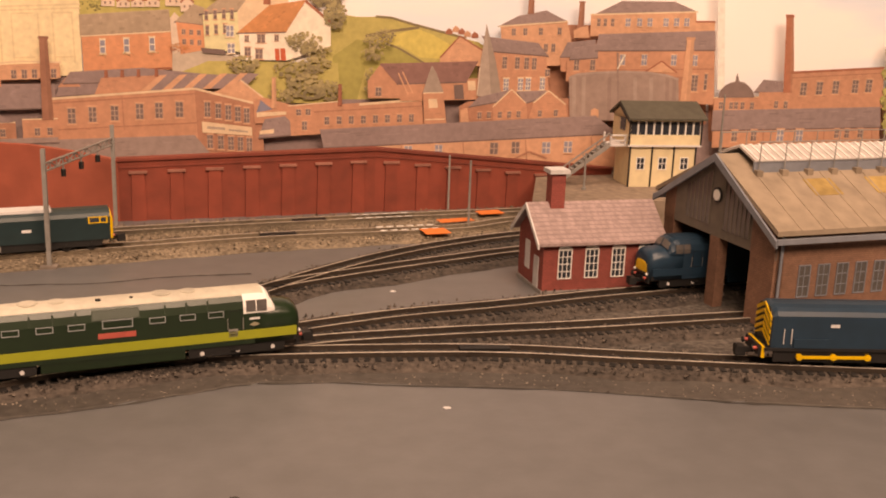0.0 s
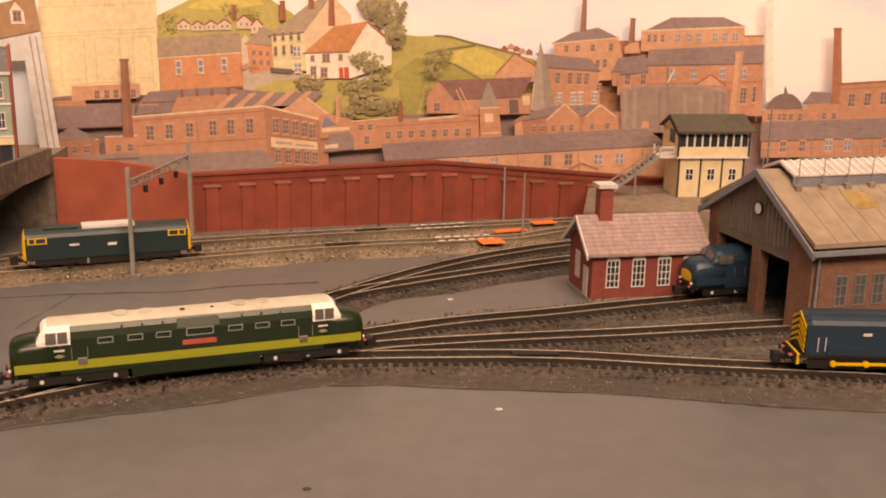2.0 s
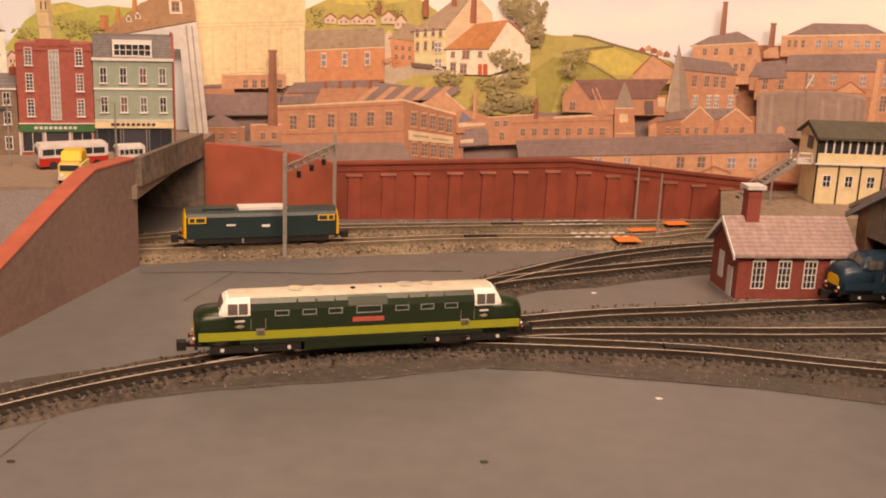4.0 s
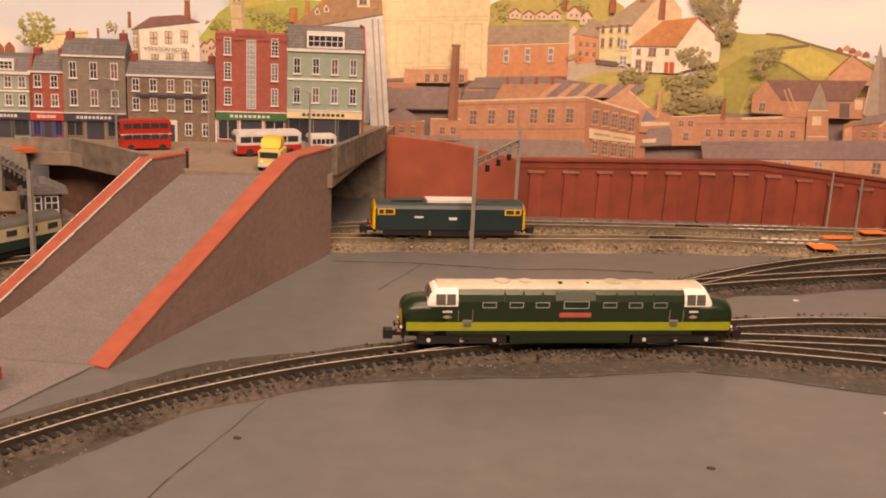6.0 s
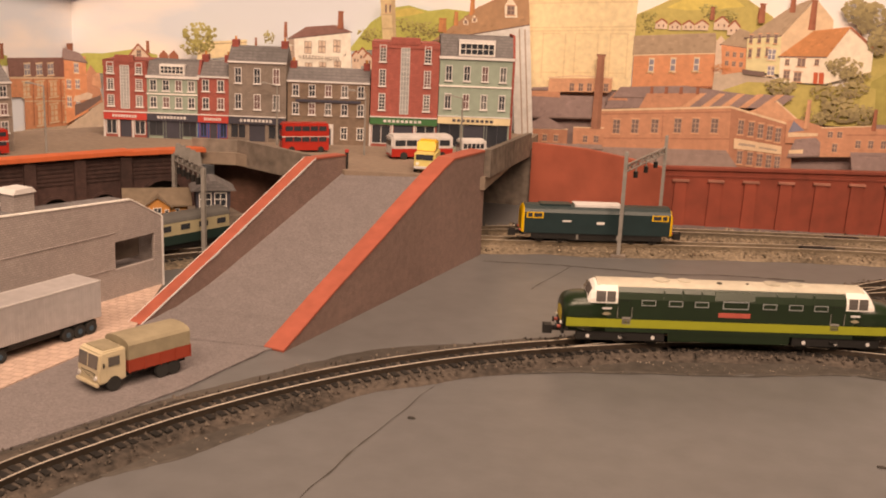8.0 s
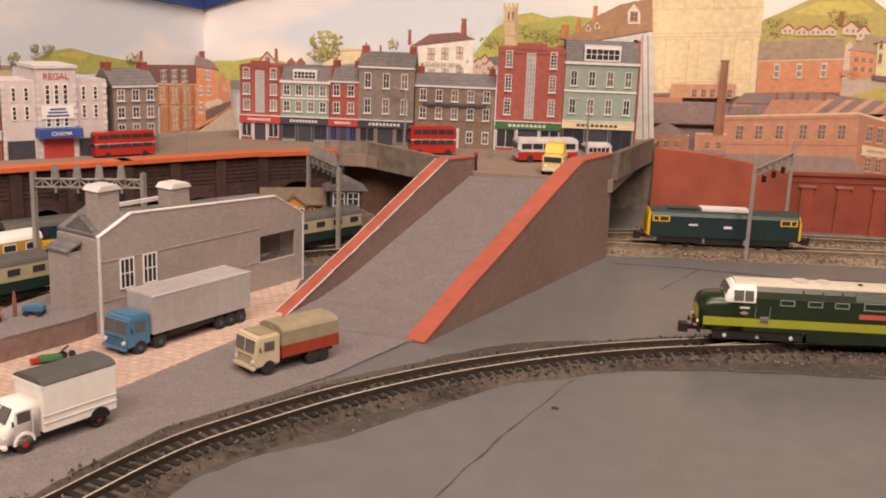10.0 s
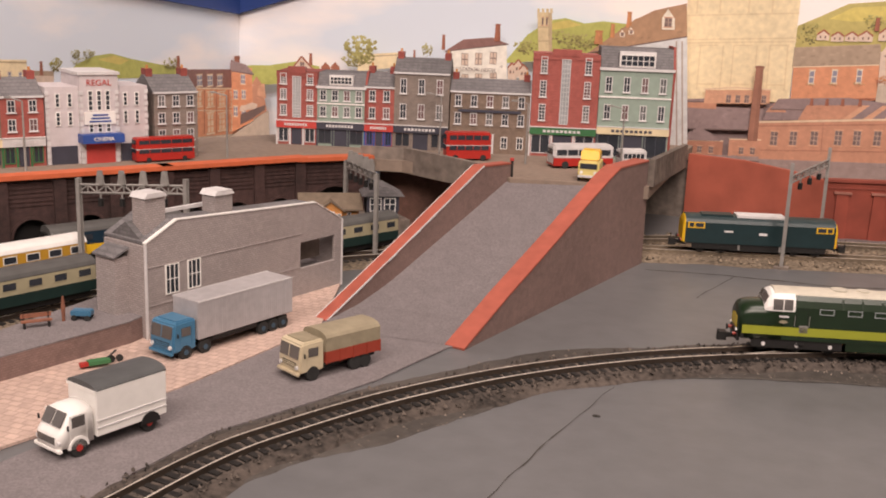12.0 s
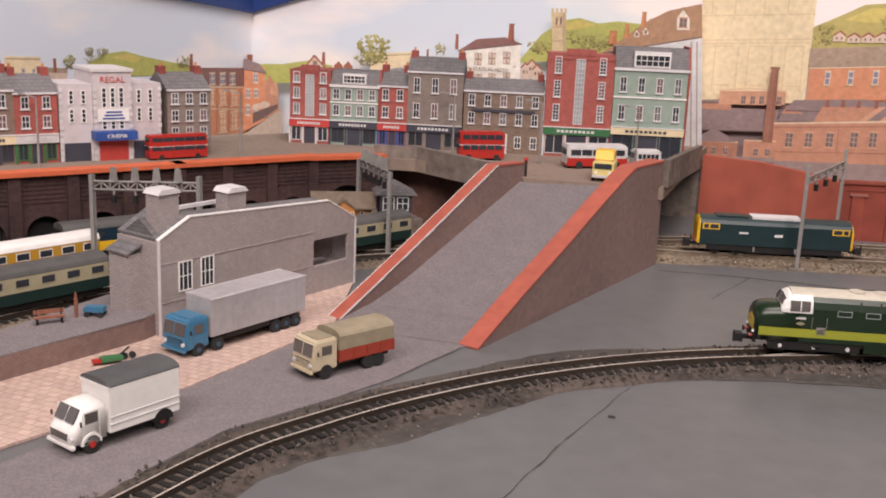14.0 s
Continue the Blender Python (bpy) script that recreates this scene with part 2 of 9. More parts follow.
def window(parent, x, y, z, w, h, nx=2, ny=2, frame_mat=None, pane_mat=None, name="window", bar=0.035):
    """A sash window on a wall that faces -y: frame with glazing bars and a recessed pane."""
    key = (round(w, 2), round(h, 2), nx, ny, (frame_mat or WHITE).name, (pane_mat or GLASS).name)
    if key not in FRAMES:
        bm = bmesh.new()
        t = bar * 1.3
        for r in ((0, 0, w, t), (0, h - t, w, h), (0, t, t, h - t), (w - t, t, w, h - t)):
            box(bm, r[0], -0.05, r[1], r[2], 0.03, r[3])
        for i in range(1, nx):
            box(bm, w * i / nx - bar / 2, -0.035, t, w * i / nx + bar / 2, 0.02, h - t)
        for i in range(1, ny):
            box(bm, t, -0.03, h * i / ny - bar / 2, w - t, 0.02, h * i / ny + bar / 2)
        bmesh.ops.scale(bm, vec=(CM,) * 3, verts=bm.verts[:])
        fr = bpy.data.meshes.new("window")
        bm.to_mesh(fr)
        bm.free()
        bm = boxes((0.01, -0.015, 0.01, w - 0.01, 0.02, h - 0.01))
        bmesh.ops.scale(bm, vec=(CM,) * 3, verts=bm.verts[:])
        pn = bpy.data.meshes.new("pane")
        bm.to_mesh(pn)
        bm.free()
        FRAMES[key] = (fr, pn)
    fr, pn = FRAMES[key]
    f = place(name, fr, frame_mat or WHITE, parent, at=(x, y, z))
    place("pane", pn, pane_mat or GLASS, f)
    return f


def words(name, text, size, material, parent, at, rx=90, label="", rz=0):
    cu = bpy.data.curves.new(name, "FONT")
    cu.body, cu.size, cu.extrude, cu.align_x, cu.align_y = text, size * CM, 0.0001, "CENTER", "CENTER"
    tmp = new(name, cu)
    me = bpy.data.meshes.new_from_object(tmp.evaluated_get(bpy.context.evaluated_depsgraph_get()))
    bpy.data.objects.remove(tmp)
    ob = place(name, me, material, parent, label, at)
    ob.matrix_basis = pose(at[0] * CM, at[1] * CM, at[2] * CM, rx, 0, rz)
    return ob


def smooth_line(pts, step=0.4):
    """A smooth line through the given points, at even steps."""
    p = [Vector(q) for q in pts]
    p = [2 * p[0] - p[1]] + p + [2 * p[-1] - p[-2]]
    fine = []
    for i in range(1, len(p) - 2):
        for k in range(40):
            t = k / 40
            fine.append(0.5 * (2 * p[i] + (p[i + 1] - p[i - 1]) * t + (2 * p[i - 1] - 5 * p[i] + 4 * p[i + 1] - p[i + 2]) * t * t
                               + (3 * p[i] - p[i - 1] - 3 * p[i + 1] + p[i + 2]) * t ** 3))
    fine.append(p[-2])
    out, gone = [fine[0]], 0.0
    for a, b in zip(fine, fine[1:]):
        d = (b - a).length
        while gone + d >= step:
            a = a + (b - a) * ((step - gone) / d)
            d, gone = (b - a).length, 0.0
            out.append(a.copy())
        gone += d
    return out


def sides(line):
    out = []
    for i, p in enumerate(line):
        d = (line[min(i + 1, len(line) - 1)] - line[max(i - 1, 0)]).normalized()
        out.append((p, d, Vector((-d.y, d.x))))
    return out


def sweep(line, off, half, z0, z1, bm=None):
    bm = bm or bmesh.new()
    last = None
    for p, d, n in sides(line):
        c = p + n * off
        ring = [bm.verts.new((*(c + n * s * half), z)) for s, z in ((-1, z0), (1, z0), (1, z1), (-1, z1))]
        if last:
            for k in range(4):
                bm.faces.new((last[k], last[(k + 1) % 4], ring[(k + 1) % 4], ring[k]))
        else:
            bm.faces.new(ring)
        last = ring
    bm.faces.new(last[::-1])
    return bm

# ---------- room and baseboard ----------
bm = boxes((-90, -60, -3, 70, 64, 0))
ground = tagged(part("ground", bm, PAINT_GREY), "grey painted baseboard with ballast stains and joints", "baseboard", kind="structure")
floor = tagged(part("floor", boxes((-220, -220, -92, 220, 130, -90)), mat("dark_carpet", (0.12, 0.10, 0.09), 0.95, 0, 100, 0.2, 0.3)), "dark carpet floor of the room", "floor", kind="structure")
ceiling = tagged(part("ceiling", boxes((-220, -220, 148, 220, 130, 152)), WALLPAINT), "plain pale room ceiling", "ceiling", kind="structure")
for nm, r in (("wall_south", (-220, -224, -90, 220, -220, 148)), ("wall_north", (-220, 126, -90, 220, 130, 148)), ("wall_west", (-224, -220, -90, -220, 130, 148)), ("wall_east", (220, -220, -90, 224, 130, 148))):
    tagged(part(nm, boxes(r), WALLPAINT), "plain painted room wall", "wall", kind="structure")


# ---------- printed backscene ----------
class Print:
    """Flat printed shapes on one sheet, gathered into a single mesh with several inks."""

    def __init__(self, put):
        self.put, self.bm, self.inks, self.layer = put, bmesh.new(), [], 0.0

    def flat(self, pts, ink, up=0.0):
        f = self.bm.faces.new([self.bm.verts.new(self.put(u, z, self.layer + up)) for u, z in pts])
        if ink not in self.inks:
            self.inks.append(ink)
        f.material_index = self.inks.index(ink)

    def poly(self, pts, ink):
        self.layer += 0.0008
        self.flat(pts, ink)

    def stroke(self, pts, w, ink):
        """A brushed line of width w."""
        self.layer += 0.0008
        for (a, b), (c, d) in zip(pts, pts[1:]):
            n = math.hypot(c - a, d - b) or 1.0
            x, y = -(d - b) / n * w / 2, (c - a) / n * w / 2
            self.flat([(a + x, b + y), (a - x, b - y), (c - x, d - y), (c + x, d + y)], ink)

    def wall(self, pts, ink):
        """A printed wall: its flat wash, soft stains and a few stray bricks."""
        self.poly(pts, ink)
        us, zs = [p[0] for p in pts], [p[1] for p in pts]
        rng = random.Random(int(sum(us) * 100))
        self.layer += 0.0008
        flecks = int(min(26, 4 * (max(us) - min(us)) * (max(zs) - min(zs)))) if ink in (BRICK, BRICK_DIM, BRICK_PALE, ORANGE_INK) else 0
        self.layer += 0.00008 * flecks
        for k in range(flecks):
            u, z = rng.uniform(min(us), max(us)), rng.uniform(min(zs), max(zs))
            w, h = rng.uniform(0.05, 0.22), rng.uniform(0.03, 0.06)
            corners = [(u - w, z), (u + w, z), (u + w, z + h), (u - w, z + h)]
            if all(self.inside(c, pts) for c in corners):
                self.flat(corners, STAINS[ink][k % 2], -0.00008 * k)

    def inside(self, c, pts):
        odd = False
        for (a, b), (d, e) in zip(pts, pts[1:] + pts[:1]):
            if (b > c[1]) != (e > c[1]) and c[0] < (d - a) * (c[1] - b) / (e - b) + a:
                odd = not odd
        return odd

    def slates(self, a, b, c, d, ink, n):
        """A slate roof: left eave, right eave, right ridge, left ridge, with n courses."""
        self.poly([a, b, c, d], ink)

        def at(s, q):
            lo = (a[0] + (b[0] - a[0]) * s, a[1] + (b[1] - a[1]) * s)
            hi = (d[0] + (c[0] - d[0]) * s, d[1] + (c[1] - d[1]) * s)
            return lo[0] + (hi[0] - lo[0]) * q, lo[1] + (hi[1] - lo[1]) * q
        rng = random.Random(int(a[0] * 50 + b[1] * 30))
        self.layer += 0.0008
        self.layer += 0.0004 * n
        for k in range(n * 5):
            s, q, w = rng.uniform(0, 0.93), rng.uniform(0.03, 0.9), rng.uniform(0.02, 0.07)
            self.flat([at(s, q), at(s + w, q), at(s + w, q + 0.3 / n), at(s, q + 0.3 / n)], STAINS[ink][k % 2], -0.00008 * k)
        self.stroke([a, b], 0.08, SHADE_INK)
        self.stroke([d, c], 0.05, STAINS[ink][1])

    def row(self, a, b, n, w, h, style, nx, ny):
        """Printed sash windows, evenly from centre a to centre b."""
        pane, bars, edge = style
        self.layer += 0.0032
        for i in range(n):
            s = i / max(1, n - 1)
            u, z = a[0] + (b[0] - a[0]) * s, a[1] + (b[1] - a[1]) * s
            x, y = w / 2, h / 2
            self.flat([(u - x * 1.35, z - y * 1.22), (u + x * 1.35, z - y * 1.22), (u + x * 1.35, z - y), (u - x * 1.35, z - y)], edge, -0.0024)
            self.flat([(u - x * 1.2, z + y), (u + x * 1.2, z + y), (u + x * 1.3, z + y * 1.22), (u - x * 1.3, z + y * 1.22)], edge, -0.0024)
            self.flat([(u - x, z - y), (u + x, z - y), (u + x, z + y), (u - x, z + y)], bars, -0.0016)
            gx, gy = w / nx, h / ny
            for p in range(nx):
                for q in range(ny):
                    u0, z0 = u - x + gx * p + gx * 0.1, z - y + gy * q + gy * 0.08
                    self.flat([(u0, z0), (u0 + gx * 0.8, z0), (u0 + gx * 0.8, z0 + gy * 0.84), (u0, z0 + gy * 0.84)], pane if (p + q) % 3 else SHADE_INK if pane is PANE else pane, -0.0008)

    def tree(self, u, z, rx, rz, inks, n):
        """A printed crown: many small leaf dabs, darker below and paler above, with gaps."""
        rng = random.Random(int(u * 31 + z * 17))
        self.layer += 0.012
        for k in range(n):
            a, d = rng.uniform(0, 6.28), math.sqrt(rng.random())
            cu, cz, s = u + rx * d * math.cos(a) * (1 + 0.15 * math.sin(3 * a)), z + rz * d * math.sin(a), min(rx, rz) * rng.uniform(0.12, 0.24)
            tone = inks[min(2, max(0, int(1.5 + 1.3 * d * math.sin(a) + rng.uniform(-0.8, 0.8))))]
            self.flat([(cu + s * rng.uniform(0.6, 1.3) * math.cos(q + a), cz + s * 0.75 * math.sin(q + a)) for q in (0, 1.2, 2.3, 3.5, 4.9)], tone, -0.011 + 0.011 * k / n)

    def chimney(self, u, z0, z1, w, ink):
        self.poly([(u - w * 0.62, z0), (u + w * 0.62, z0), (u + w * 0.44, z1), (u - w * 0.44, z1)], ink)
        self.poly([(u + w * 0.1, z0), (u + w * 0.62, z0), (u + w * 0.44, z1), (u + w * 0.08, z1)], STAINS[ink][0])
        self.poly([(u - w * 0.56, z1 - w * 0.3), (u + w * 0.56, z1 - w * 0.3), (u + w * 0.56, z1), (u - w * 0.56, z1)], STAINS[ink][0])

    def done(self, name, label):
        me = bpy.data.meshes.new(name)
        bmesh.ops.scale(self.bm, vec=(CM,) * 3, verts=self.bm.verts[:])
        self.bm.to_mesh(me)
        self.bm.free()
        for m in self.inks:
            me.materials.append(m)
        return tagged(new(name, me), label, "backscene", kind="structure")


STAINS = {}


def ink(name, r, g, b):
    """A printing ink, with a darker and a paler tint of it for stains."""
    def one(k, s):
        return mat("ink_%s_%s" % (name, k), [min(0.9, c * s) for c in (r, g, b)], 0.75, 0, 260, 0.10, 0.05)
    m = one("wash", 1.0)
    STAINS[m] = (one("deep", 0.84), one("pale", 1.12))
    return m


SKYM = mat("printed_sky", (0.6, 0.7, 0.8), 0.75, 0, 200, 0.1, 0.02, "sky")
tagged(part("backdrop", boxes((-57.2, 62, -1, 70, 62.4, 22)), SKYM), "printed paper sky with pale clouds behind the town", "backscene", kind="structure")
tagged(part("backdrop", boxes((-57.2, -30, -1, -56.8, 62, 22)), SKYM), "printed paper sky with pale clouds along the side wall", "backscene", kind="structure")
pelmet = part("trim", prism(bmesh.new(), [(-56.79, 12.1), (-50.0, 14.03), (-50.0, 22), (-56.79, 22)], 61.5, 61.98), NAVY)
tagged(pelmet, "dark blue pelmet hanging low in the backscene corner", "pelmet", kind="structure")
part("side_panel", prism(bmesh.new(), [(61.48, 12.1), (40.0, 14.11), (40.0, 22), (61.48, 22)], -56.79, -56.4, "x"), NAVY, pelmet)
BRICK, BRICK_DIM, BRICK_PALE = ink("brick", 0.535, 0.262, 0.168), ink("brick_dim", 0.43, 0.20, 0.13), ink("brick_pale", 0.62, 0.335, 0.215)
TILE, TILE_HOT, CHIM, STACK = ink("tile", 0.36, 0.13, 0.08), ink("tile_hot", 0.58, 0.25, 0.11), ink("stack_brown", 0.34, 0.155, 0.105), ink("stack_red", 0.44, 0.165, 0.10)
SLATE_INK, SLATE_PALE, SLATE_BLUE, MAROON_ROOF = ink("slate", 0.285, 0.205, 0.20), ink("slate_pale", 0.32, 0.235, 0.215), ink("slate_blue", 0.20, 0.20, 0.27), ink("maroon", 0.26, 0.135, 0.12)
TAN_ROOF, HIP, DOME = ink("tan_roof", 0.40, 0.30, 0.22), ink("hip_roof", 0.42, 0.25, 0.15), ink("dome", 0.22, 0.15, 0.135)
GRASS, GRASS_DIM, GRASS_HOT, FIELD, HEDGE = ink("grass", 0.47, 0.40, 0.14), ink("grass_dim", 0.36, 0.32, 0.10), ink("grass_bright", 0.45, 0.46, 0.13), ink("field", 0.60, 0.50, 0.15), ink("hedge", 0.22, 0.17, 0.09)
ORANGE_INK, CREAM_INK, WHITE_INK, PALEWALL = ink("orange", 0.66, 0.29, 0.16), ink("cream", 0.70, 0.52, 0.36), ink("white", 0.80, 0.72, 0.60), ink("pale_wall", 0.66, 0.52, 0.42)
LIMEWALL, BLUEWALL, HOTEL, ROAD_INK = ink("lime_wall", 0.66, 0.60, 0.36), ink("blue_wall", 0.66, 0.66, 0.66), ink("hotel", 0.82, 0.78, 0.70), ink("road", 0.50, 0.41, 0.33)
HALL, HALL_LINE, TOWER, TOWER_DIM = ink("hall", 0.82, 0.68, 0.44), ink("hall_line", 0.74, 0.59, 0.37), ink("tower", 0.66, 0.53, 0.32), ink("tower_dim", 0.52, 0.40, 0.25)
STONE_INK, STONE_DIM = ink("stone", 0.42, 0.33, 0.28), ink("stone_dim", 0.34, 0.265, 0.225)
GAS, GAS_DIM, GAS_PALE = ink("gasometer", 0.33, 0.235, 0.205), ink("gasometer_dim", 0.29, 0.20, 0.175), ink("gasometer_pale", 0.38, 0.285, 0.25)
SHADE_INK, SIGN_INK, REDDOOR, SKY_SEAM = ink("shade", 0.17, 0.115, 0.105), ink("sign", 0.42, 0.33, 0.27), ink("red_door", 0.58, 0.12, 0.06), ink("paper_seam", 0.80, 0.76, 0.70)
PANE, PANE_BLUE, BAR = ink("pane", 0.20, 0.14, 0.13), ink("pane_blue", 0.26, 0.25, 0.31), ink("bar", 0.48, 0.33, 0.26)
OLD, BLUEPANE, PALE = (PANE, BAR, BRICK_PALE), (PANE_BLUE, PALEWALL, BRICK_PALE), (PANE_BLUE, WHITE_INK, CREAM_INK)
ARCH, FRAMED = (CREAM_INK, ORANGE_INK, CREAM_INK), (PALEWALL, PANE, HOTEL)
LEAF = (ink("leaf_deep", 0.20, 0.16, 0.09), ink("leaf", 0.28, 0.23, 0.12), ink("leaf_top", 0.38, 0.31, 0.16))
LEAF_PALE = (ink("bush_deep", 0.20, 0.17, 0.07), ink("bush", 0.32, 0.29, 0.10), ink("bush_top", 0.43, 0.39, 0.15))
REDCAR, SHADE = (TILE, TILE_HOT, TILE_HOT), (SHADE_INK, SHADE_INK, SHADE_INK)
P = Print(lambda u, z, k: (u, 61.98 - k, z))
# low roofs behind the walls
P.poly([(-20.55, 4.04), (24.80, 6.20), (25.46, 1.81), (-20.57, 0.60)], SLATE_INK)
P.poly([(13.89, 5.85), (41.41, 6.61), (42.16, 1.25), (14.07, 1.32)], SLATE_INK)
# fields, hedges and a far village
P.poly([(0.83, 5.97), (0.87, 11.52), (2.27, 12.09), (3.83, 11.90), (5.69, 11.96), (6.89, 11.69), (9.24, 11.07), (11.78, 10.51), (13.75, 9.48), (13.91, 5.27)], GRASS)
P.poly([(4.39, 10.29), (6.07, 10.80), (7.76, 11.26), (8.79, 10.91), (9.87, 10.33), (11.23, 9.75), (9.51, 9.36), (7.98, 9.41), (6.65, 10.14)], FIELD)
P.poly([(5.70, 10.20), (6.76, 9.84), (8.37, 8.97), (6.86, 8.65), (4.40, 8.62), (3.84, 6.36), (2.26, 6.16), (2.27, 9.34), (3.83, 10.47)], GRASS_DIM)
P.stroke([(5.01, 11.95), (6.06, 11.90), (7.38, 11.55), (9.47, 11.07), (11.00, 10.72)], 0.16, HEDGE)
P.stroke([(4.39, 10.70), (5.70, 11.01), (7.87, 11.34)], 0.18, HEDGE)
P.stroke([(5.70, 10.27), (6.54, 9.99), (8.57, 8.89)], 0.13, HEDGE)
P.poly([(9.62, 10.96), (10.08, 10.97), (10.07, 11.19), (9.84, 11.37), (9.62, 11.18)], TILE)
P.poly([(10.08, 11.12), (10.53, 11.12), (10.53, 11.34), (10.29, 11.53), (10.07, 11.34)], BRICK_PALE)
P.poly([(10.46, 10.97), (10.92, 10.98), (10.91, 11.20), (10.68, 11.38), (10.46, 11.20)], TILE)
P.poly([(10.85, 10.83), (11.31, 10.84), (11.30, 11.06), (11.07, 11.24), (10.84, 11.05)], BRICK_PALE)
P.poly([(11.35, 10.76), (11.81, 10.77), (11.80, 10.99), (11.56, 11.18), (11.34, 10.99)], TILE)
P.poly([(11.81, 9.53), (14.82, 11.75), (19.89, 11.83), (27.47, 11.95), (28.07, 5.33), (11.95, 5.26)], BRICK_DIM)
P.poly([(28.13, 6.92), (41.25, 7.82), (41.76, 4.16), (28.39, 4.13)], BRICK_DIM)
P.poly([(-20.73, 7.40), (-13.44, 8.13), (-7.15, 8.43), (-1.94, 6.48), (4.76, 6.63), (11.44, 6.75), (18.86, 7.10), (19.22, 4.34), (-20.76, 2.42)], SLATE_INK)
P.poly([(12.66, 9.93), (17.61, 10.73), (18.13, 6.68), (13.05, 6.43)], BRICK_DIM)
# village and trees on the upper hill
P.poly([(-13.51, 11.45), (-13.33, 12.99), (-11.95, 13.67), (-10.26, 14.56), (-6.95, 14.91), (-5.86, 14.13), (-4.39, 13.24), (-4.42, 11.58)], GRASS)
P.poly([(-11.40, 13.53), (-9.91, 14.35), (-7.33, 14.54), (-6.24, 13.83), (-8.09, 13.58), (-9.94, 13.41)], FIELD)
P.tree(-12.56, 12.27, 0.66, 0.46, LEAF_PALE, 50)
P.tree(-8.54, 13.43, 0.66, 0.46, LEAF_PALE, 50)
P.tree(-7.37, 13.16, 0.67, 0.46, LEAF_PALE, 50)
P.tree(-12.53, 12.93, 0.51, 0.36, LEAF_PALE, 50)
P.wall([(-12.05, 12.10), (-11.24, 12.11), (-11.23, 12.49), (-11.62, 12.77), (-12.03, 12.48)], PALEWALL)
P.stroke([(-12.03, 12.48), (-11.62, 12.79), (-11.23, 12.49)], 0.12, TILE)
P.row((-11.80, 12.32), (-11.80, 12.32), 1, 0.11, 0.15, OLD, 1, 1)
P.row((-11.48, 12.33), (-11.48, 12.33), 1, 0.11, 0.15, OLD, 1, 1)
P.wall([(-11.13, 12.05), (-10.32, 12.07), (-10.31, 12.43), (-10.70, 12.68), (-11.12, 12.41)], PALEWALL)
P.stroke([(-11.12, 12.41), (-10.70, 12.70), (-10.31, 12.43)], 0.12, TILE)
P.row((-10.88, 12.26), (-10.88, 12.26), 1, 0.11, 0.15, OLD, 1, 1)
P.row((-10.56, 12.27), (-10.56, 12.27), 1, 0.11, 0.15, OLD, 1, 1)
P.wall([(-10.25, 12.10), (-9.43, 12.12), (-9.42, 12.48), (-9.82, 12.73), (-10.23, 12.46)], PALEWALL)
P.stroke([(-10.23, 12.46), (-9.82, 12.75), (-9.42, 12.48)], 0.12, TILE)
P.row((-10.00, 12.31), (-10.00, 12.31), 1, 0.11, 0.15, OLD, 1, 1)
P.row((-9.67, 12.32), (-9.67, 12.32), 1, 0.11, 0.15, OLD, 1, 1)
P.wall([(-9.40, 12.14), (-8.51, 12.15), (-8.50, 12.53), (-8.93, 12.81), (-9.38, 12.52)], PALEWALL)
P.stroke([(-9.38, 12.52), (-8.93, 12.84), (-8.50, 12.53)], 0.12, TILE)
P.row((-9.12, 12.36), (-9.12, 12.36), 1, 0.11, 0.15, OLD, 1, 1)
P.row((-8.77, 12.37), (-8.77, 12.37), 1, 0.11, 0.15, OLD, 1, 1)
P.wall([(-8.17, 12.23), (-7.21, 12.24), (-7.19, 12.74), (-7.66, 13.09), (-8.16, 12.72)], PALEWALL)
P.stroke([(-8.16, 12.72), (-7.66, 13.13), (-7.19, 12.74)], 0.12, TILE)
P.row((-7.87, 12.53), (-7.87, 12.53), 1, 0.11, 0.15, OLD, 1, 1)
P.row((-7.49, 12.53), (-7.49, 12.53), 1, 0.11, 0.15, OLD, 1, 1)
P.wall([(-7.25, 11.91), (-6.43, 11.92), (-6.42, 12.47), (-6.82, 12.87), (-7.24, 12.46)], PALEWALL)
P.stroke([(-7.24, 12.46), (-6.82, 12.91), (-6.42, 12.47)], 0.12, TILE)
P.row((-7.00, 12.24), (-7.00, 12.24), 1, 0.11, 0.15, OLD, 1, 1)
P.row((-6.67, 12.25), (-6.67, 12.25), 1, 0.11, 0.15, OLD, 1, 1)
P.chimney(-8.32, 12.85, 13.73, 0.26, TILE)
P.chimney(-5.24, 13.04, 13.78, 0.26, TILE)
# cream hall
P.wall([(-20.85, 7.40), (-20.81, 14.84), (-13.35, 15.18), (-13.35, 7.83)], HALL)
P.stroke([(-20.83, 11.72), (-13.28, 12.18)], 0.10, HALL_LINE)
P.stroke([(-20.83, 11.49), (-13.28, 11.95)], 0.10, HALL_LINE)
P.stroke([(-20.82, 13.39), (-13.32, 13.83)], 0.10, HALL_LINE)
P.stroke([(-19.66, 11.39), (-19.66, 8.31)], 0.09, HALL_LINE)
P.stroke([(-18.10, 11.47), (-18.09, 8.39)], 0.09, HALL_LINE)
P.stroke([(-17.40, 11.50), (-17.38, 8.42)], 0.09, HALL_LINE)
P.stroke([(-15.84, 11.57), (-15.81, 8.49)], 0.09, HALL_LINE)
P.stroke([(-14.99, 11.61), (-14.94, 8.53)], 0.09, HALL_LINE)
P.stroke([(-13.82, 11.66), (-13.76, 8.59)], 0.09, HALL_LINE)
P.stroke([(-19.74, 11.39), (-18.49, 11.45)], 0.09, HALL_LINE)
P.stroke([(-19.74, 8.70), (-18.48, 8.76)], 0.09, HALL_LINE)
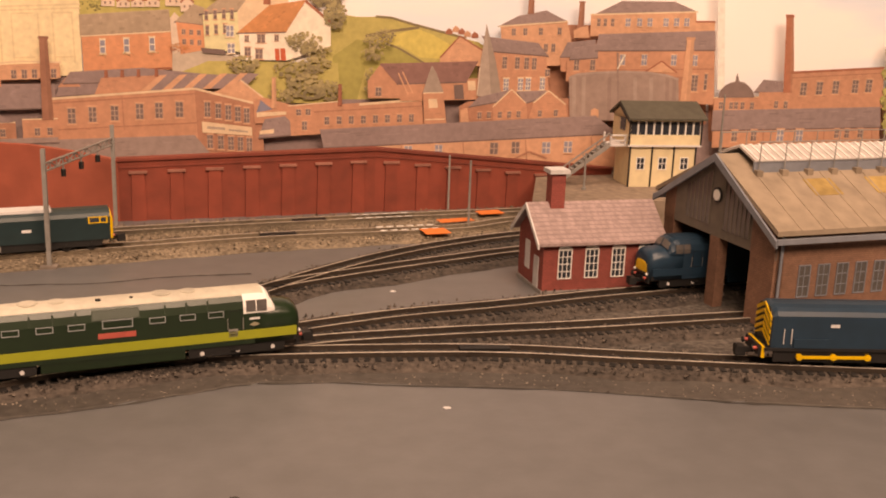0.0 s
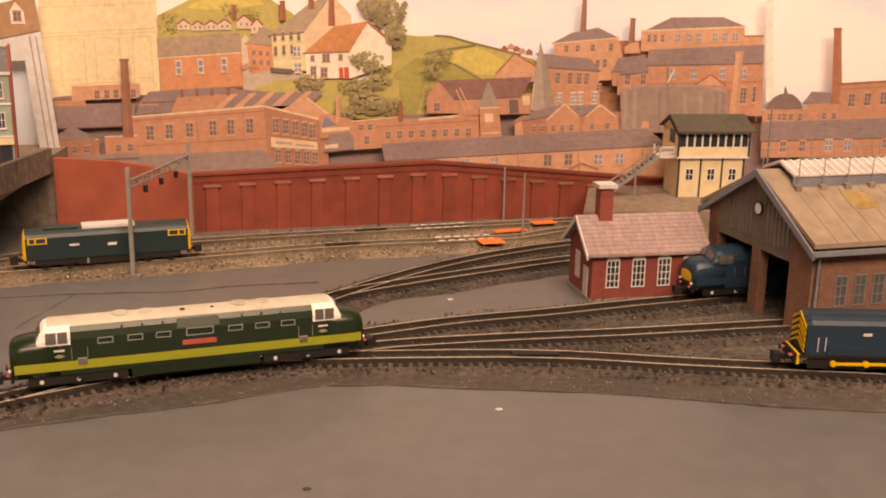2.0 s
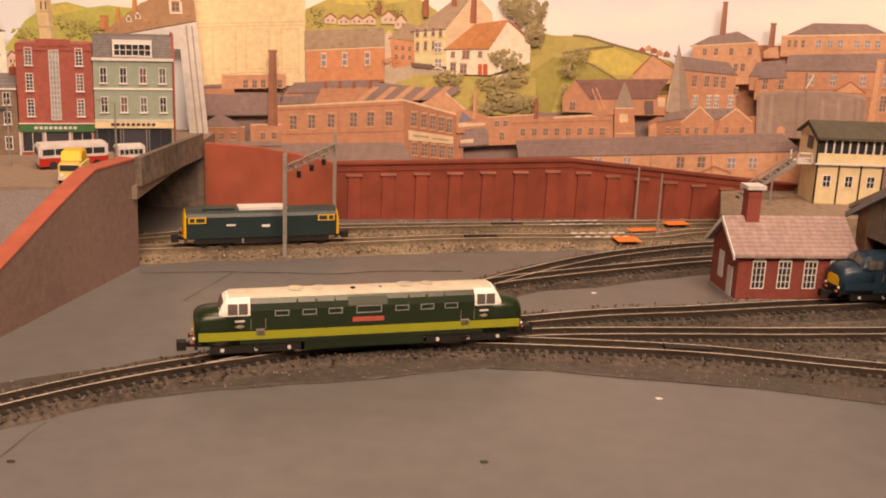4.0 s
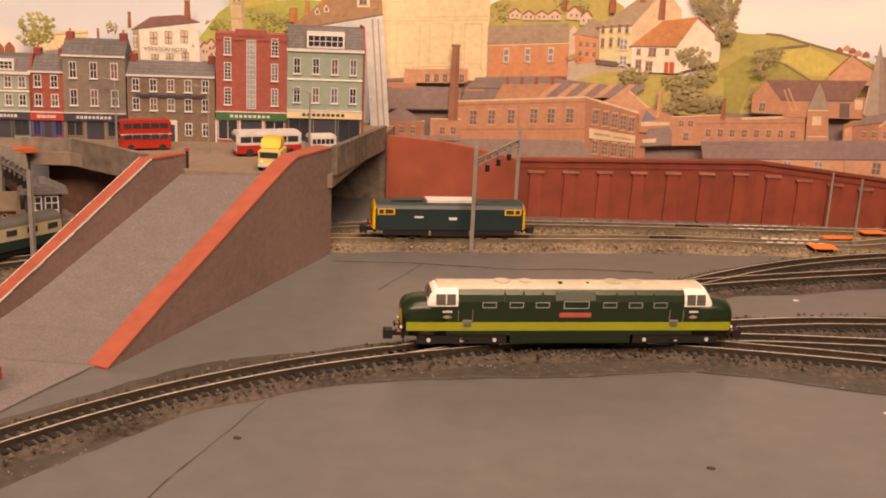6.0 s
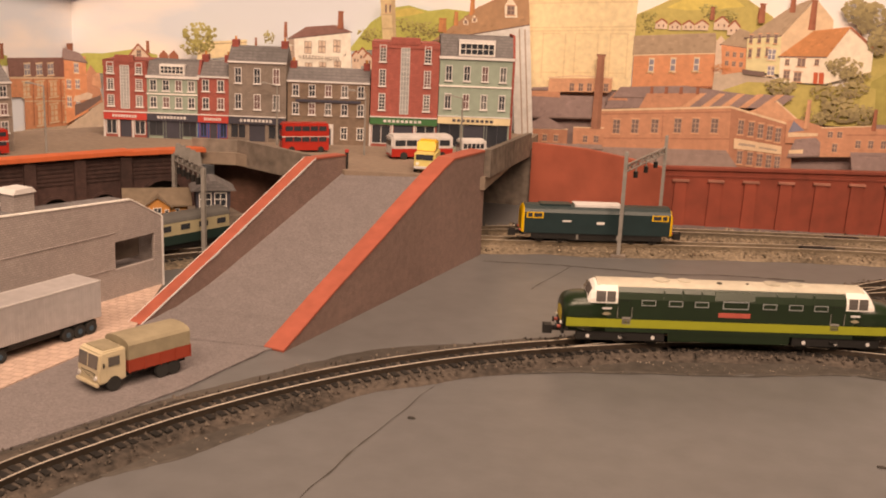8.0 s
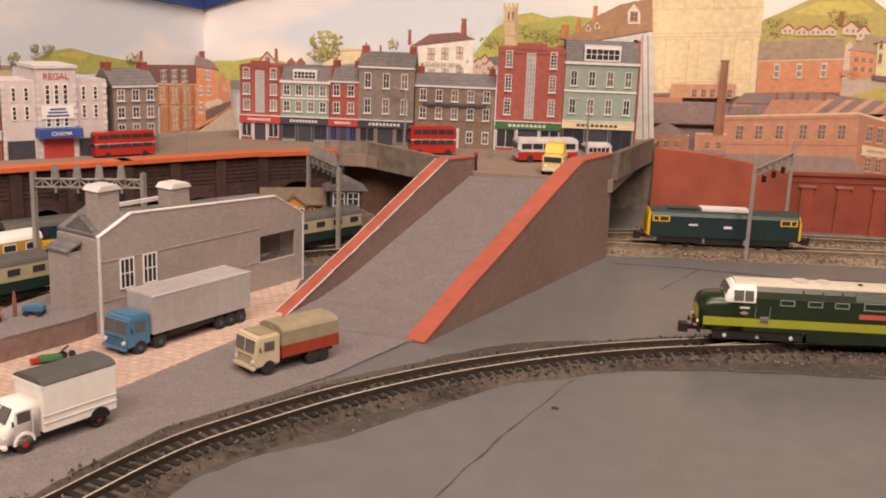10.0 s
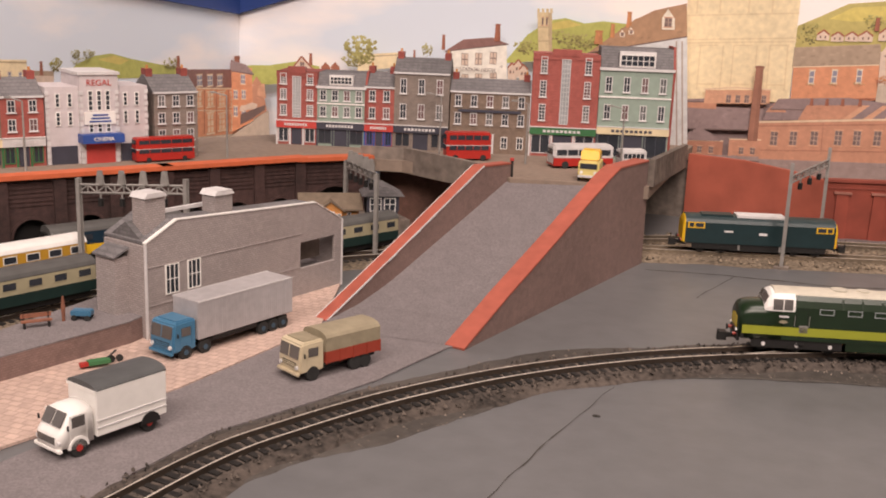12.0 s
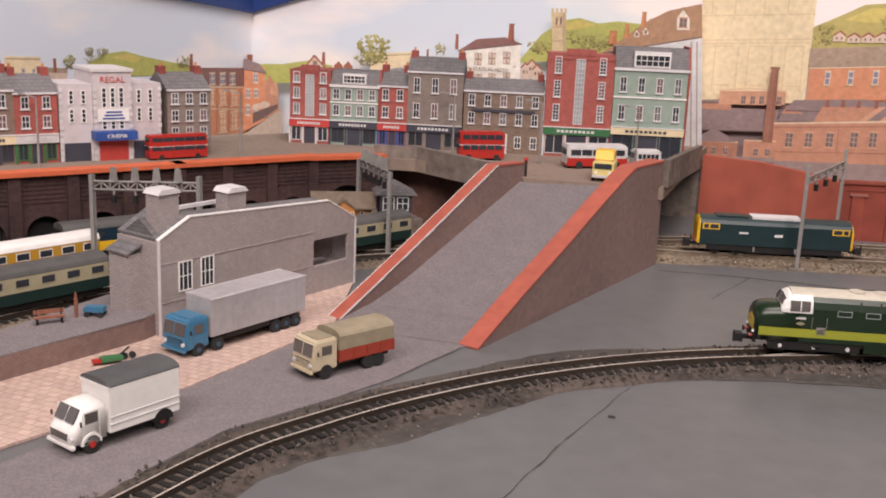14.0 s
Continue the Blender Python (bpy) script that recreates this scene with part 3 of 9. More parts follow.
P.stroke([(-17.40, 11.50), (-16.15, 11.55)], 0.09, HALL_LINE)
P.stroke([(-17.38, 8.81), (-16.12, 8.87)], 0.09, HALL_LINE)
P.stroke([(-14.99, 11.61), (-13.74, 11.66)], 0.09, HALL_LINE)
P.stroke([(-14.95, 8.92), (-13.69, 8.98)], 0.09, HALL_LINE)
P.stroke([(-20.12, 14.61), (-20.12, 13.57)], 0.12, HALL_LINE)
P.stroke([(-18.57, 14.68), (-18.57, 13.64)], 0.12, HALL_LINE)
P.stroke([(-16.65, 14.77), (-16.64, 13.72)], 0.12, HALL_LINE)
P.stroke([(-15.11, 14.84), (-15.09, 13.79)], 0.12, HALL_LINE)
# orange house
P.wall([(-13.28, 7.91), (-13.32, 10.31), (-7.84, 10.75), (-7.74, 8.32)], ORANGE_INK)
P.slates((-13.40, 10.26), (-7.80, 10.71), (-7.96, 12.00), (-13.39, 11.53), TAN_ROOF, 3)
P.stroke([(-13.40, 10.23), (-7.79, 10.68)], 0.10, CREAM_INK)
P.row((-12.06, 9.63), (-12.06, 9.63), 1, 0.35, 0.85, PALE, 1, 2)
P.row((-10.61, 9.74), (-10.61, 9.74), 1, 0.35, 0.85, PALE, 1, 2)
P.row((-9.05, 9.85), (-9.05, 9.85), 1, 0.35, 0.85, PALE, 1, 2)
P.tree(-12.04, 9.09, 0.39, 0.15, LEAF, 26)
P.tree(-10.60, 9.20, 0.39, 0.15, LEAF, 26)
P.tree(-9.03, 9.31, 0.39, 0.15, LEAF, 26)
P.stroke([(-13.28, 7.99), (-7.74, 8.44)], 0.07, TILE)
# street of cottages
P.poly([(-7.85, 8.08), (-7.82, 9.48), (-7.21, 9.74), (-5.64, 9.58), (-3.34, 9.07), (-2.83, 8.24)], ROAD_INK)
P.wall([(-7.82, 9.25), (-7.90, 11.47), (-7.61, 11.87), (-7.28, 11.50), (-7.20, 9.51)], PALEWALL)
P.poly([(-7.84, 7.93), (-5.61, 8.89), (-2.87, 8.94), (2.61, 8.96), (2.81, 6.35), (-2.32, 6.30), (-6.34, 7.68)], GRASS)
P.slates((-7.66, 11.26), (-5.87, 11.11), (-5.76, 12.18), (-6.47, 12.37), TAN_ROOF, 2)
P.wall([(-7.54, 11.26), (-5.87, 11.11), (-5.79, 9.58), (-7.31, 9.27)], ORANGE_INK)
P.row((-7.09, 10.67), (-7.09, 10.67), 1, 0.23, 0.31, OLD, 2, 2)
P.row((-6.62, 10.65), (-6.62, 10.65), 1, 0.23, 0.31, OLD, 2, 2)
P.row((-6.15, 10.64), (-6.15, 10.64), 1, 0.23, 0.31, OLD, 2, 2)
P.row((-7.07, 10.06), (-7.07, 10.06), 1, 0.23, 0.31, OLD, 2, 2)
P.row((-6.60, 10.04), (-6.60, 10.04), 1, 0.23, 0.31, OLD, 2, 2)
P.row((-6.13, 10.02), (-6.13, 10.02), 1, 0.23, 0.31, OLD, 2, 2)
P.tree(-7.67, 9.64, 0.39, 0.27, REDCAR, 26)
P.tree(-7.40, 9.73, 0.39, 0.27, REDCAR, 26)
P.tree(-7.12, 9.59, 0.39, 0.27, REDCAR, 26)
P.wall([(-5.79, 9.58), (-5.90, 11.87), (-3.80, 13.25), (-3.60, 9.52)], LIMEWALL)
P.wall([(-3.60, 9.44), (-3.74, 12.04), (-1.84, 14.54), (-0.60, 13.24), (-0.51, 11.81), (-1.73, 9.53)], CREAM_INK)
P.slates((-6.13, 11.78), (-3.74, 12.04), (-1.84, 14.61), (-3.45, 13.87), TAN_ROOF, 3)
P.chimney(-5.12, 12.81, 14.09, 0.35, TILE)
P.chimney(-3.23, 13.58, 14.70, 0.31, TILE)
P.chimney(-1.89, 12.51, 14.46, 0.38, TILE)
P.row((-5.66, 11.73), (-5.66, 11.73), 1, 0.23, 0.57, OLD, 1, 2)
P.row((-5.12, 11.79), (-5.12, 11.79), 1, 0.23, 0.57, OLD, 1, 2)
P.row((-4.58, 11.85), (-4.58, 11.85), 1, 0.23, 0.57, OLD, 1, 2)
P.row((-5.62, 10.81), (-5.62, 10.81), 1, 0.23, 0.57, OLD, 1, 2)
P.row((-5.08, 10.88), (-5.08, 10.88), 1, 0.23, 0.57, OLD, 1, 2)
P.row((-4.53, 10.94), (-4.53, 10.94), 1, 0.23, 0.57, OLD, 1, 2)
P.row((-4.08, 11.84), (-4.08, 11.84), 1, 0.23, 0.61, OLD, 1, 2)
P.row((-4.22, 10.80), (-4.22, 10.80), 1, 0.50, 0.69, PALE, 2, 2)
P.row((-4.16, 9.73), (-4.16, 9.73), 1, 0.47, 0.62, PALE, 2, 2)
P.poly([(-6.04, 9.72), (-4.55, 9.63), (-4.53, 9.32), (-5.94, 9.41)], SHADE_INK)
# white cottage with a tiled roof
P.wall([(-3.57, 8.98), (-3.67, 10.75), (-0.80, 10.88), (-0.68, 9.08)], WHITE_INK)
P.wall([(-0.68, 9.04), (-0.80, 10.88), (0.52, 12.69), (2.11, 11.47), (2.14, 10.02)], WHITE_INK)
P.slates((-3.82, 10.67), (-0.71, 10.81), (0.55, 12.84), (-1.79, 12.44), TILE_HOT, 4)
P.stroke([(0.51, 12.80), (1.37, 12.12), (2.20, 11.40)], 0.16, TILE)
P.row((-3.18, 10.35), (-3.18, 10.35), 1, 0.27, 0.38, OLD, 2, 2)
P.row((-1.31, 10.44), (-1.31, 10.44), 1, 0.27, 0.38, OLD, 2, 2)
P.row((-2.28, 10.39), (-2.28, 10.39), 1, 0.51, 0.54, OLD, 2, 3)
P.row((-2.42, 9.42), (-2.42, 9.42), 1, 0.47, 0.62, OLD, 2, 2)
P.row((-3.13, 9.54), (-3.13, 9.54), 1, 0.39, 0.54, OLD, 2, 2)
P.poly([(-1.38, 9.04), (-1.43, 9.78), (-0.77, 9.81), (-0.72, 9.04)], REDDOOR)
P.stroke([(-1.12, 9.79), (-1.07, 9.06)], 0.06, WHITE_INK)
# trees below the cottage
P.tree(1.89, 13.51, 1.30, 1.05, LEAF, 110)
P.tree(0.90, 13.84, 1.00, 0.75, LEAF, 110)
P.tree(2.39, 11.94, 0.69, 0.91, LEAF, 110)
P.tree(-3.40, 8.68, 0.94, 0.58, LEAF, 110)
P.tree(0.41, 10.25, 1.09, 0.61, LEAF, 110)
P.tree(1.19, 9.67, 1.01, 0.46, LEAF, 110)
P.tree(-0.09, 8.44, 1.33, 0.70, LEAF, 110)
P.tree(1.14, 8.81, 0.94, 0.54, LEAF, 110)
P.tree(0.57, 7.38, 1.41, 0.78, LEAF, 110)
P.tree(1.96, 7.21, 0.94, 0.63, LEAF, 110)
P.tree(-0.97, 6.76, 0.87, 0.47, LEAF, 110)
P.tree(5.15, 10.39, 0.93, 0.50, LEAF, 80)
P.tree(5.65, 10.87, 0.70, 0.38, LEAF, 80)
P.tree(4.83, 9.60, 0.70, 0.46, LEAF, 80)
P.tree(5.01, 7.35, 0.63, 0.55, LEAF, 80)
P.tree(4.71, 8.20, 0.35, 0.54, LEAF, 80)
# roofs and lofts behind the mill
P.slates((-20.46, 5.52), (-14.98, 5.78), (-15.00, 7.28), (-20.38, 7.11), SLATE_INK, 3)
P.wall([(-20.38, 7.03), (-20.38, 7.50), (-18.16, 7.68), (-18.16, 7.05)], BRICK)
P.slates((-20.46, 7.42), (-18.56, 7.54), (-18.88, 7.73), (-20.14, 7.63), SLATE_INK, 1)
P.wall([(-19.03, 7.40), (-18.99, 8.34), (-14.63, 8.62), (-14.61, 7.69)], BRICK_PALE)
P.stroke([(-19.07, 8.38), (-17.07, 8.63), (-14.55, 8.63)], 0.10, CREAM_INK)
P.row((-17.38, 7.83), (-17.38, 7.83), 1, 0.32, 0.55, OLD, 2, 2)
P.row((-16.75, 7.86), (-16.75, 7.86), 1, 0.32, 0.55, OLD, 2, 2)
P.row((-16.15, 7.89), (-16.15, 7.89), 1, 0.32, 0.55, OLD, 2, 2)
P.row((-15.01, 7.94), (-15.01, 7.94), 1, 0.32, 0.55, OLD, 2, 2)
P.slates((-14.99, 6.49), (-12.14, 6.71), (-12.16, 7.41), (-14.68, 7.14), SLATE_INK, 2)
P.wall([(-14.80, 7.09), (-14.03, 8.03), (-13.42, 7.16)], BRICK)
P.slates((-14.53, 7.30), (-2.61, 7.86), (-9.51, 8.39), (-14.03, 8.03), SLATE_INK, 2)
P.wall([(-12.62, 6.68), (-12.17, 7.73), (-8.71, 7.96), (-7.10, 7.18)], BRICK)
P.wall([(-9.78, 6.97), (-8.63, 7.97), (-8.16, 7.99), (-9.23, 7.00)], BRICK_PALE)
P.poly([(-9.23, 7.00), (-8.16, 7.99), (-7.45, 7.95), (-8.44, 7.04)], SLATE_INK)
P.wall([(-8.52, 7.03), (-7.37, 8.03), (-6.90, 8.05), (-7.97, 7.06)], BRICK_PALE)
P.poly([(-7.97, 7.06), (-6.90, 8.05), (-6.19, 8.00), (-7.18, 7.10)], SLATE_INK)
P.wall([(-7.26, 7.09), (-6.12, 8.09), (-5.65, 8.11), (-6.71, 7.12)], BRICK_PALE)
P.poly([(-6.71, 7.12), (-5.65, 8.11), (-4.94, 8.06), (-5.92, 7.16)], SLATE_INK)
P.wall([(-6.00, 7.15), (-4.86, 8.14), (-4.39, 8.17), (-5.45, 7.18)], BRICK_PALE)
P.poly([(-5.45, 7.18), (-4.39, 8.17), (-3.68, 8.12), (-4.66, 7.21)], SLATE_INK)
P.wall([(-4.74, 7.21), (-3.61, 8.20), (-3.14, 8.22), (-4.19, 7.24)], BRICK_PALE)
P.poly([(-4.19, 7.24), (-3.14, 8.22), (-2.43, 8.18), (-3.40, 7.27)], SLATE_INK)
P.wall([(-5.51, 6.86), (-3.58, 7.73), (-1.60, 6.18), (-3.91, 6.38)], BRICK_PALE)
P.stroke([(-3.59, 7.77), (-1.52, 6.18)], 0.09, CREAM_INK)
P.chimney(-11.86, 7.74, 8.21, 0.20, TILE)
P.chimney(-10.88, 7.79, 8.25, 0.20, TILE)
P.chimney(-9.89, 7.83, 8.30, 0.20, TILE)
P.chimney(-8.79, 7.88, 8.35, 0.20, TILE)
# long mill with a corner sign
P.wall([(-15.15, 3.62), (-15.19, 6.33), (-6.47, 7.13), (-6.28, 2.71)], BRICK)
P.wall([(-6.28, 2.71), (-6.47, 7.13), (-2.31, 6.14), (-2.14, 3.11)], BRICK_DIM)
P.stroke([(-15.27, 6.36), (-6.47, 7.17), (-2.24, 6.19)], 0.14, CREAM_INK)
P.stroke([(-15.18, 6.09), (-6.46, 6.85), (-2.30, 5.91)], 0.10, BRICK_DIM)
P.stroke([(-15.16, 4.42), (-6.38, 5.00)], 0.09, BRICK_DIM)
P.stroke([(-10.96, 6.68), (-10.89, 4.46)], 0.07, BRICK_DIM)
P.row((-14.06, 5.31), (-14.06, 5.31), 1, 0.48, 0.96, OLD, 2, 3)
P.row((-12.79, 5.42), (-12.79, 5.42), 1, 0.48, 0.96, OLD, 2, 3)
P.row((-11.44, 5.53), (-11.44, 5.53), 1, 0.48, 0.95, OLD, 2, 3)
P.row((-9.90, 5.67), (-9.90, 5.67), 1, 0.48, 0.99, OLD, 2, 3)
P.row((-8.71, 5.75), (-8.71, 5.75), 1, 0.48, 0.99, OLD, 2, 3)
P.row((-7.44, 5.83), (-7.44, 5.83), 1, 0.47, 0.99, OLD, 2, 3)
P.row((-5.70, 5.86), (-5.70, 5.86), 1, 0.36, 0.95, OLD, 2, 3)
P.row((-5.02, 5.78), (-5.02, 5.78), 1, 0.36, 0.95, OLD, 2, 3)
P.row((-4.39, 5.69), (-4.39, 5.69), 1, 0.36, 0.95, OLD, 2, 3)
P.row((-3.79, 5.60), (-3.79, 5.60), 1, 0.36, 0.95, OLD, 2, 3)
P.row((-3.23, 5.51), (-3.23, 5.51), 1, 0.36, 0.95, OLD, 2, 3)
P.row((-5.57, 3.80), (-5.57, 3.80), 1, 0.36, 0.88, OLD, 2, 3)
P.row((-4.89, 3.76), (-4.89, 3.76), 1, 0.36, 0.88, OLD, 2, 3)
P.row((-4.25, 3.71), (-4.25, 3.71), 1, 0.36, 0.88, OLD, 2, 3)
P.row((-3.65, 3.67), (-3.65, 3.67), 1, 0.36, 0.89, OLD, 2, 3)
P.row((-3.08, 3.63), (-3.08, 3.63), 1, 0.36, 0.89, OLD, 2, 3)
P.poly([(-6.06, 5.09), (-2.91, 4.76), (-2.88, 4.21), (-6.03, 4.38)], CREAM_INK)
P.stroke([(-5.73, 4.71), (-4.61, 4.64)], 0.16, SIGN_INK)
P.stroke([(-4.37, 4.57), (-3.17, 4.47)], 0.12, SIGN_INK)
P.slates((-17.02, 2.16), (-5.32, 2.72), (-6.50, 4.19), (-16.87, 3.70), SLATE_PALE, 5)
P.wall([(-20.39, 3.53), (-20.31, 4.74), (-17.44, 4.87), (-17.43, 3.67)], BRICK_DIM)
P.wall([(-17.03, 3.69), (-17.04, 5.05), (-14.89, 5.15), (-14.87, 3.79)], BRICK)
P.stroke([(-20.31, 4.74), (-17.44, 4.87)], 0.08, CREAM_INK)
P.stroke([(-17.04, 5.05), (-14.89, 5.15)], 0.08, CREAM_INK)
P.row((-19.75, 4.12), (-19.75, 4.12), 1, 0.32, 0.48, OLD, 2, 2)
P.row((-19.03, 4.16), (-19.03, 4.16), 1, 0.32, 0.48, OLD, 2, 2)
P.row((-18.23, 4.19), (-18.23, 4.19), 1, 0.32, 0.48, OLD, 2, 2)
P.row((-16.16, 4.29), (-16.16, 4.29), 1, 0.32, 0.48, OLD, 2, 2)
P.row((-15.40, 4.33), (-15.40, 4.33), 1, 0.32, 0.48, OLD, 2, 2)
P.poly([(-20.23, 4.74), (-19.99, 5.23), (-19.43, 5.57), (-19.11, 6.06), (-18.83, 5.60), (-18.24, 5.31), (-17.60, 4.86)], SLATE_INK)
P.chimney(-15.48, 5.05, 10.21, 0.55, CHIM)
P.slates((-20.35, 3.37), (-14.87, 3.63), (-14.95, 3.95), (-20.35, 3.69), SLATE_PALE, 1)
# small works between mill and long terrace
P.wall([(-2.72, 5.01), (-2.80, 6.44), (-2.15, 6.70), (-0.34, 6.24), (-0.27, 5.13)], BRICK)
P.poly([(-2.34, 6.54), (-1.59, 5.94), (-2.61, 5.73)], SLATE_BLUE)
P.slates((-2.51, 4.06), (0.38, 4.36), (-0.77, 5.50), (-2.10, 5.28), SLATE_INK, 3)
P.poly([(-2.41, 4.31), (-2.42, 4.55), (-1.51, 4.67), (-1.50, 4.39)], CREAM_INK)
P.poly([(-2.59, 5.42), (-2.61, 5.73), (-0.71, 5.82), (-0.70, 5.63)], CREAM_INK)
P.wall([(-0.41, 4.24), (-0.54, 6.19), (2.60, 6.53), (2.75, 4.47)], BRICK)
P.stroke([(-0.58, 6.19), (2.64, 6.53)], 0.08, CREAM_INK)
P.row((0.08, 5.78), (0.08, 5.78), 1, 0.32, 0.40, OLD, 2, 2)
P.row((0.68, 5.81), (0.68, 5.81), 1, 0.32, 0.40, OLD, 2, 2)
P.row((1.86, 5.87), (1.86, 5.87), 1, 0.32, 0.40, OLD, 2, 2)
P.row((0.46, 4.92), (0.46, 4.92), 1, 0.32, 0.56, OLD, 2, 2)
P.row((1.33, 4.97), (1.33, 4.97), 1, 0.32, 0.56, OLD, 2, 2)
P.chimney(-1.49, 6.03, 7.99, 0.27, BRICK_PALE)
P.wall([(1.15, 4.64), (1.04, 6.22), (8.09, 6.79), (8.26, 5.06)], BRICK)
P.stroke([(3.99, 6.36), (8.10, 6.75)], 0.16, CREAM_INK)
P.stroke([(1.07, 5.83), (8.14, 6.32)], 0.10, BRICK_DIM)
P.row((1.90, 5.27), (1.90, 5.27), 1, 0.32, 0.52, OLD, 2, 2)
P.row((2.69, 5.31), (2.69, 5.31), 1, 0.32, 0.52, OLD, 2, 2)
P.row((3.48, 5.35), (3.48, 5.35), 1, 0.32, 0.52, OLD, 2, 2)
P.row((4.27, 5.38), (4.27, 5.38), 1, 0.32, 0.52, OLD, 2, 2)
P.row((5.06, 5.42), (5.06, 5.42), 1, 0.32, 0.52, OLD, 2, 2)
P.row((5.84, 5.46), (5.84, 5.46), 1, 0.32, 0.52, OLD, 2, 2)
P.row((6.63, 5.50), (6.63, 5.50), 1, 0.32, 0.52, OLD, 2, 2)
P.row((7.42, 5.53), (7.42, 5.53), 1, 0.31, 0.52, OLD, 2, 2)
P.chimney(2.73, 6.23, 7.64, 0.23, TILE)
# barn with a long maroon roof and clock tower
P.wall([(4.55, 6.78), (4.50, 7.88), (5.35, 9.01), (6.70, 7.83), (6.79, 6.81)], BRICK)
P.row((5.22, 7.21), (5.22, 7.21), 1, 0.39, 0.59, OLD, 2, 2)
P.wall([(9.18, 8.95), (9.20, 9.50), (10.47, 10.86), (12.03, 10.01), (12.22, 9.02)], BRICK_PALE)
P.stroke([(9.20, 9.50), (10.46, 10.90), (12.12, 9.94)], 0.10, TILE)
P.wall([(6.65, 6.64), (6.53, 7.97), (12.54, 8.25), (12.69, 6.85)], BRICK)
P.poly([(10.25, 6.82), (10.16, 7.75), (10.78, 7.78), (10.88, 6.84)], SHADE_INK)
P.poly([(11.14, 7.41), (11.07, 8.03), (11.58, 8.05), (11.64, 7.43)], CREAM_INK)
P.slates((6.40, 7.73), (11.00, 7.95), (11.72, 9.30), (5.27, 9.00), MAROON_ROOF, 3)
P.stroke([(6.49, 8.44), (7.16, 7.06)], 0.09, BRICK_PALE)
P.stroke([(6.76, 8.53), (7.47, 7.16)], 0.09, BRICK_PALE)
# far mills on the ridge
P.wall([(13.22, 10.53), (13.09, 11.67), (17.52, 12.10), (17.91, 10.82), (17.23, 9.17), (15.87, 9.11), (15.34, 10.32)], BRICK_PALE)
P.slates((12.94, 11.59), (17.60, 12.03), (16.13, 12.68), (14.18, 12.25), SLATE_INK, 3)
P.row((13.99, 11.26), (13.99, 11.26), 1, 0.27, 0.46, OLD, 2, 2)
P.row((14.76, 11.29), (14.76, 11.29), 1, 0.27, 0.46, OLD, 2, 2)
P.row((15.80, 11.34), (15.80, 11.34), 1, 0.27, 0.46, OLD, 2, 2)
P.row((17.06, 11.40), (17.06, 11.40), 1, 0.27, 0.46, OLD, 2, 2)
P.stroke([(13.02, 11.59), (17.60, 12.03)], 0.09, CREAM_INK)
P.row((16.20, 10.28), (16.20, 10.28), 1, 0.27, 0.54, OLD, 2, 2)
P.row((16.70, 10.31), (16.70, 10.31), 1, 0.27, 0.54, OLD, 2, 2)
P.chimney(15.07, 12.45, 14.62, 0.34, CHIM)
P.chimney(18.47, 11.01, 13.35, 0.38, CHIM)
P.wall([(18.05, 10.98), (17.99, 11.44), (18.42, 11.69), (18.94, 11.79), (19.12, 11.03)], BRICK_PALE)
P.wall([(12.97, 7.18), (12.72, 10.12), (16.24, 9.90), (16.54, 7.50)], BRICK)
P.slates((12.66, 9.97), (16.42, 9.75), (15.70, 10.57), (11.86, 10.93), SLATE_INK, 3)
P.row((13.48, 9.27), (13.48, 9.27), 1, 0.31, 0.77, OLD, 2, 3)
P.row((14.33, 9.27), (14.33, 9.27), 1, 0.31, 0.77, OLD, 2, 3)
P.row((14.96, 9.26), (14.96, 9.26), 1, 0.31, 0.77, OLD, 2, 3)
P.row((15.47, 9.25), (15.47, 9.25), 1, 0.31, 0.77, OLD, 2, 3)
P.row((13.64, 7.84), (13.64, 7.84), 1, 0.35, 0.78, PALE, 2, 3)
P.row((14.61, 7.88), (14.61, 7.88), 1, 0.35, 0.78, PALE, 2, 3)
P.row((15.12, 7.91), (15.12, 7.91), 1, 0.35, 0.78, PALE, 2, 3)
P.row((16.09, 7.95), (16.09, 7.95), 1, 0.35, 0.78, PALE, 2, 3)
P.row((16.39, 8.67), (16.39, 8.67), 1, 0.31, 0.46, OLD, 2, 2)
P.slates((17.16, 9.71), (19.68, 9.75), (19.53, 10.90), (17.62, 10.66), SLATE_INK, 2)
P.wall([(17.28, 8.79), (17.20, 9.68), (19.68, 9.75), (19.82, 8.71)], BRICK)
P.row((18.27, 9.22), (18.27, 9.22), 1, 0.31, 0.62, OLD, 2, 2)
P.row((19.28, 9.27), (19.28, 9.27), 1, 0.31, 0.62, OLD, 2, 2)
# church spire
P.poly([(11.73, 7.04), (11.79, 8.61), (12.15, 11.74), (12.88, 9.36), (13.37, 7.12)], STONE_INK)
P.poly([(12.66, 7.09), (12.15, 11.74), (12.88, 9.36), (13.37, 7.12)], STONE_DIM)
P.stroke([(11.72, 7.12), (11.84, 8.92)], 0.07, PALEWALL)
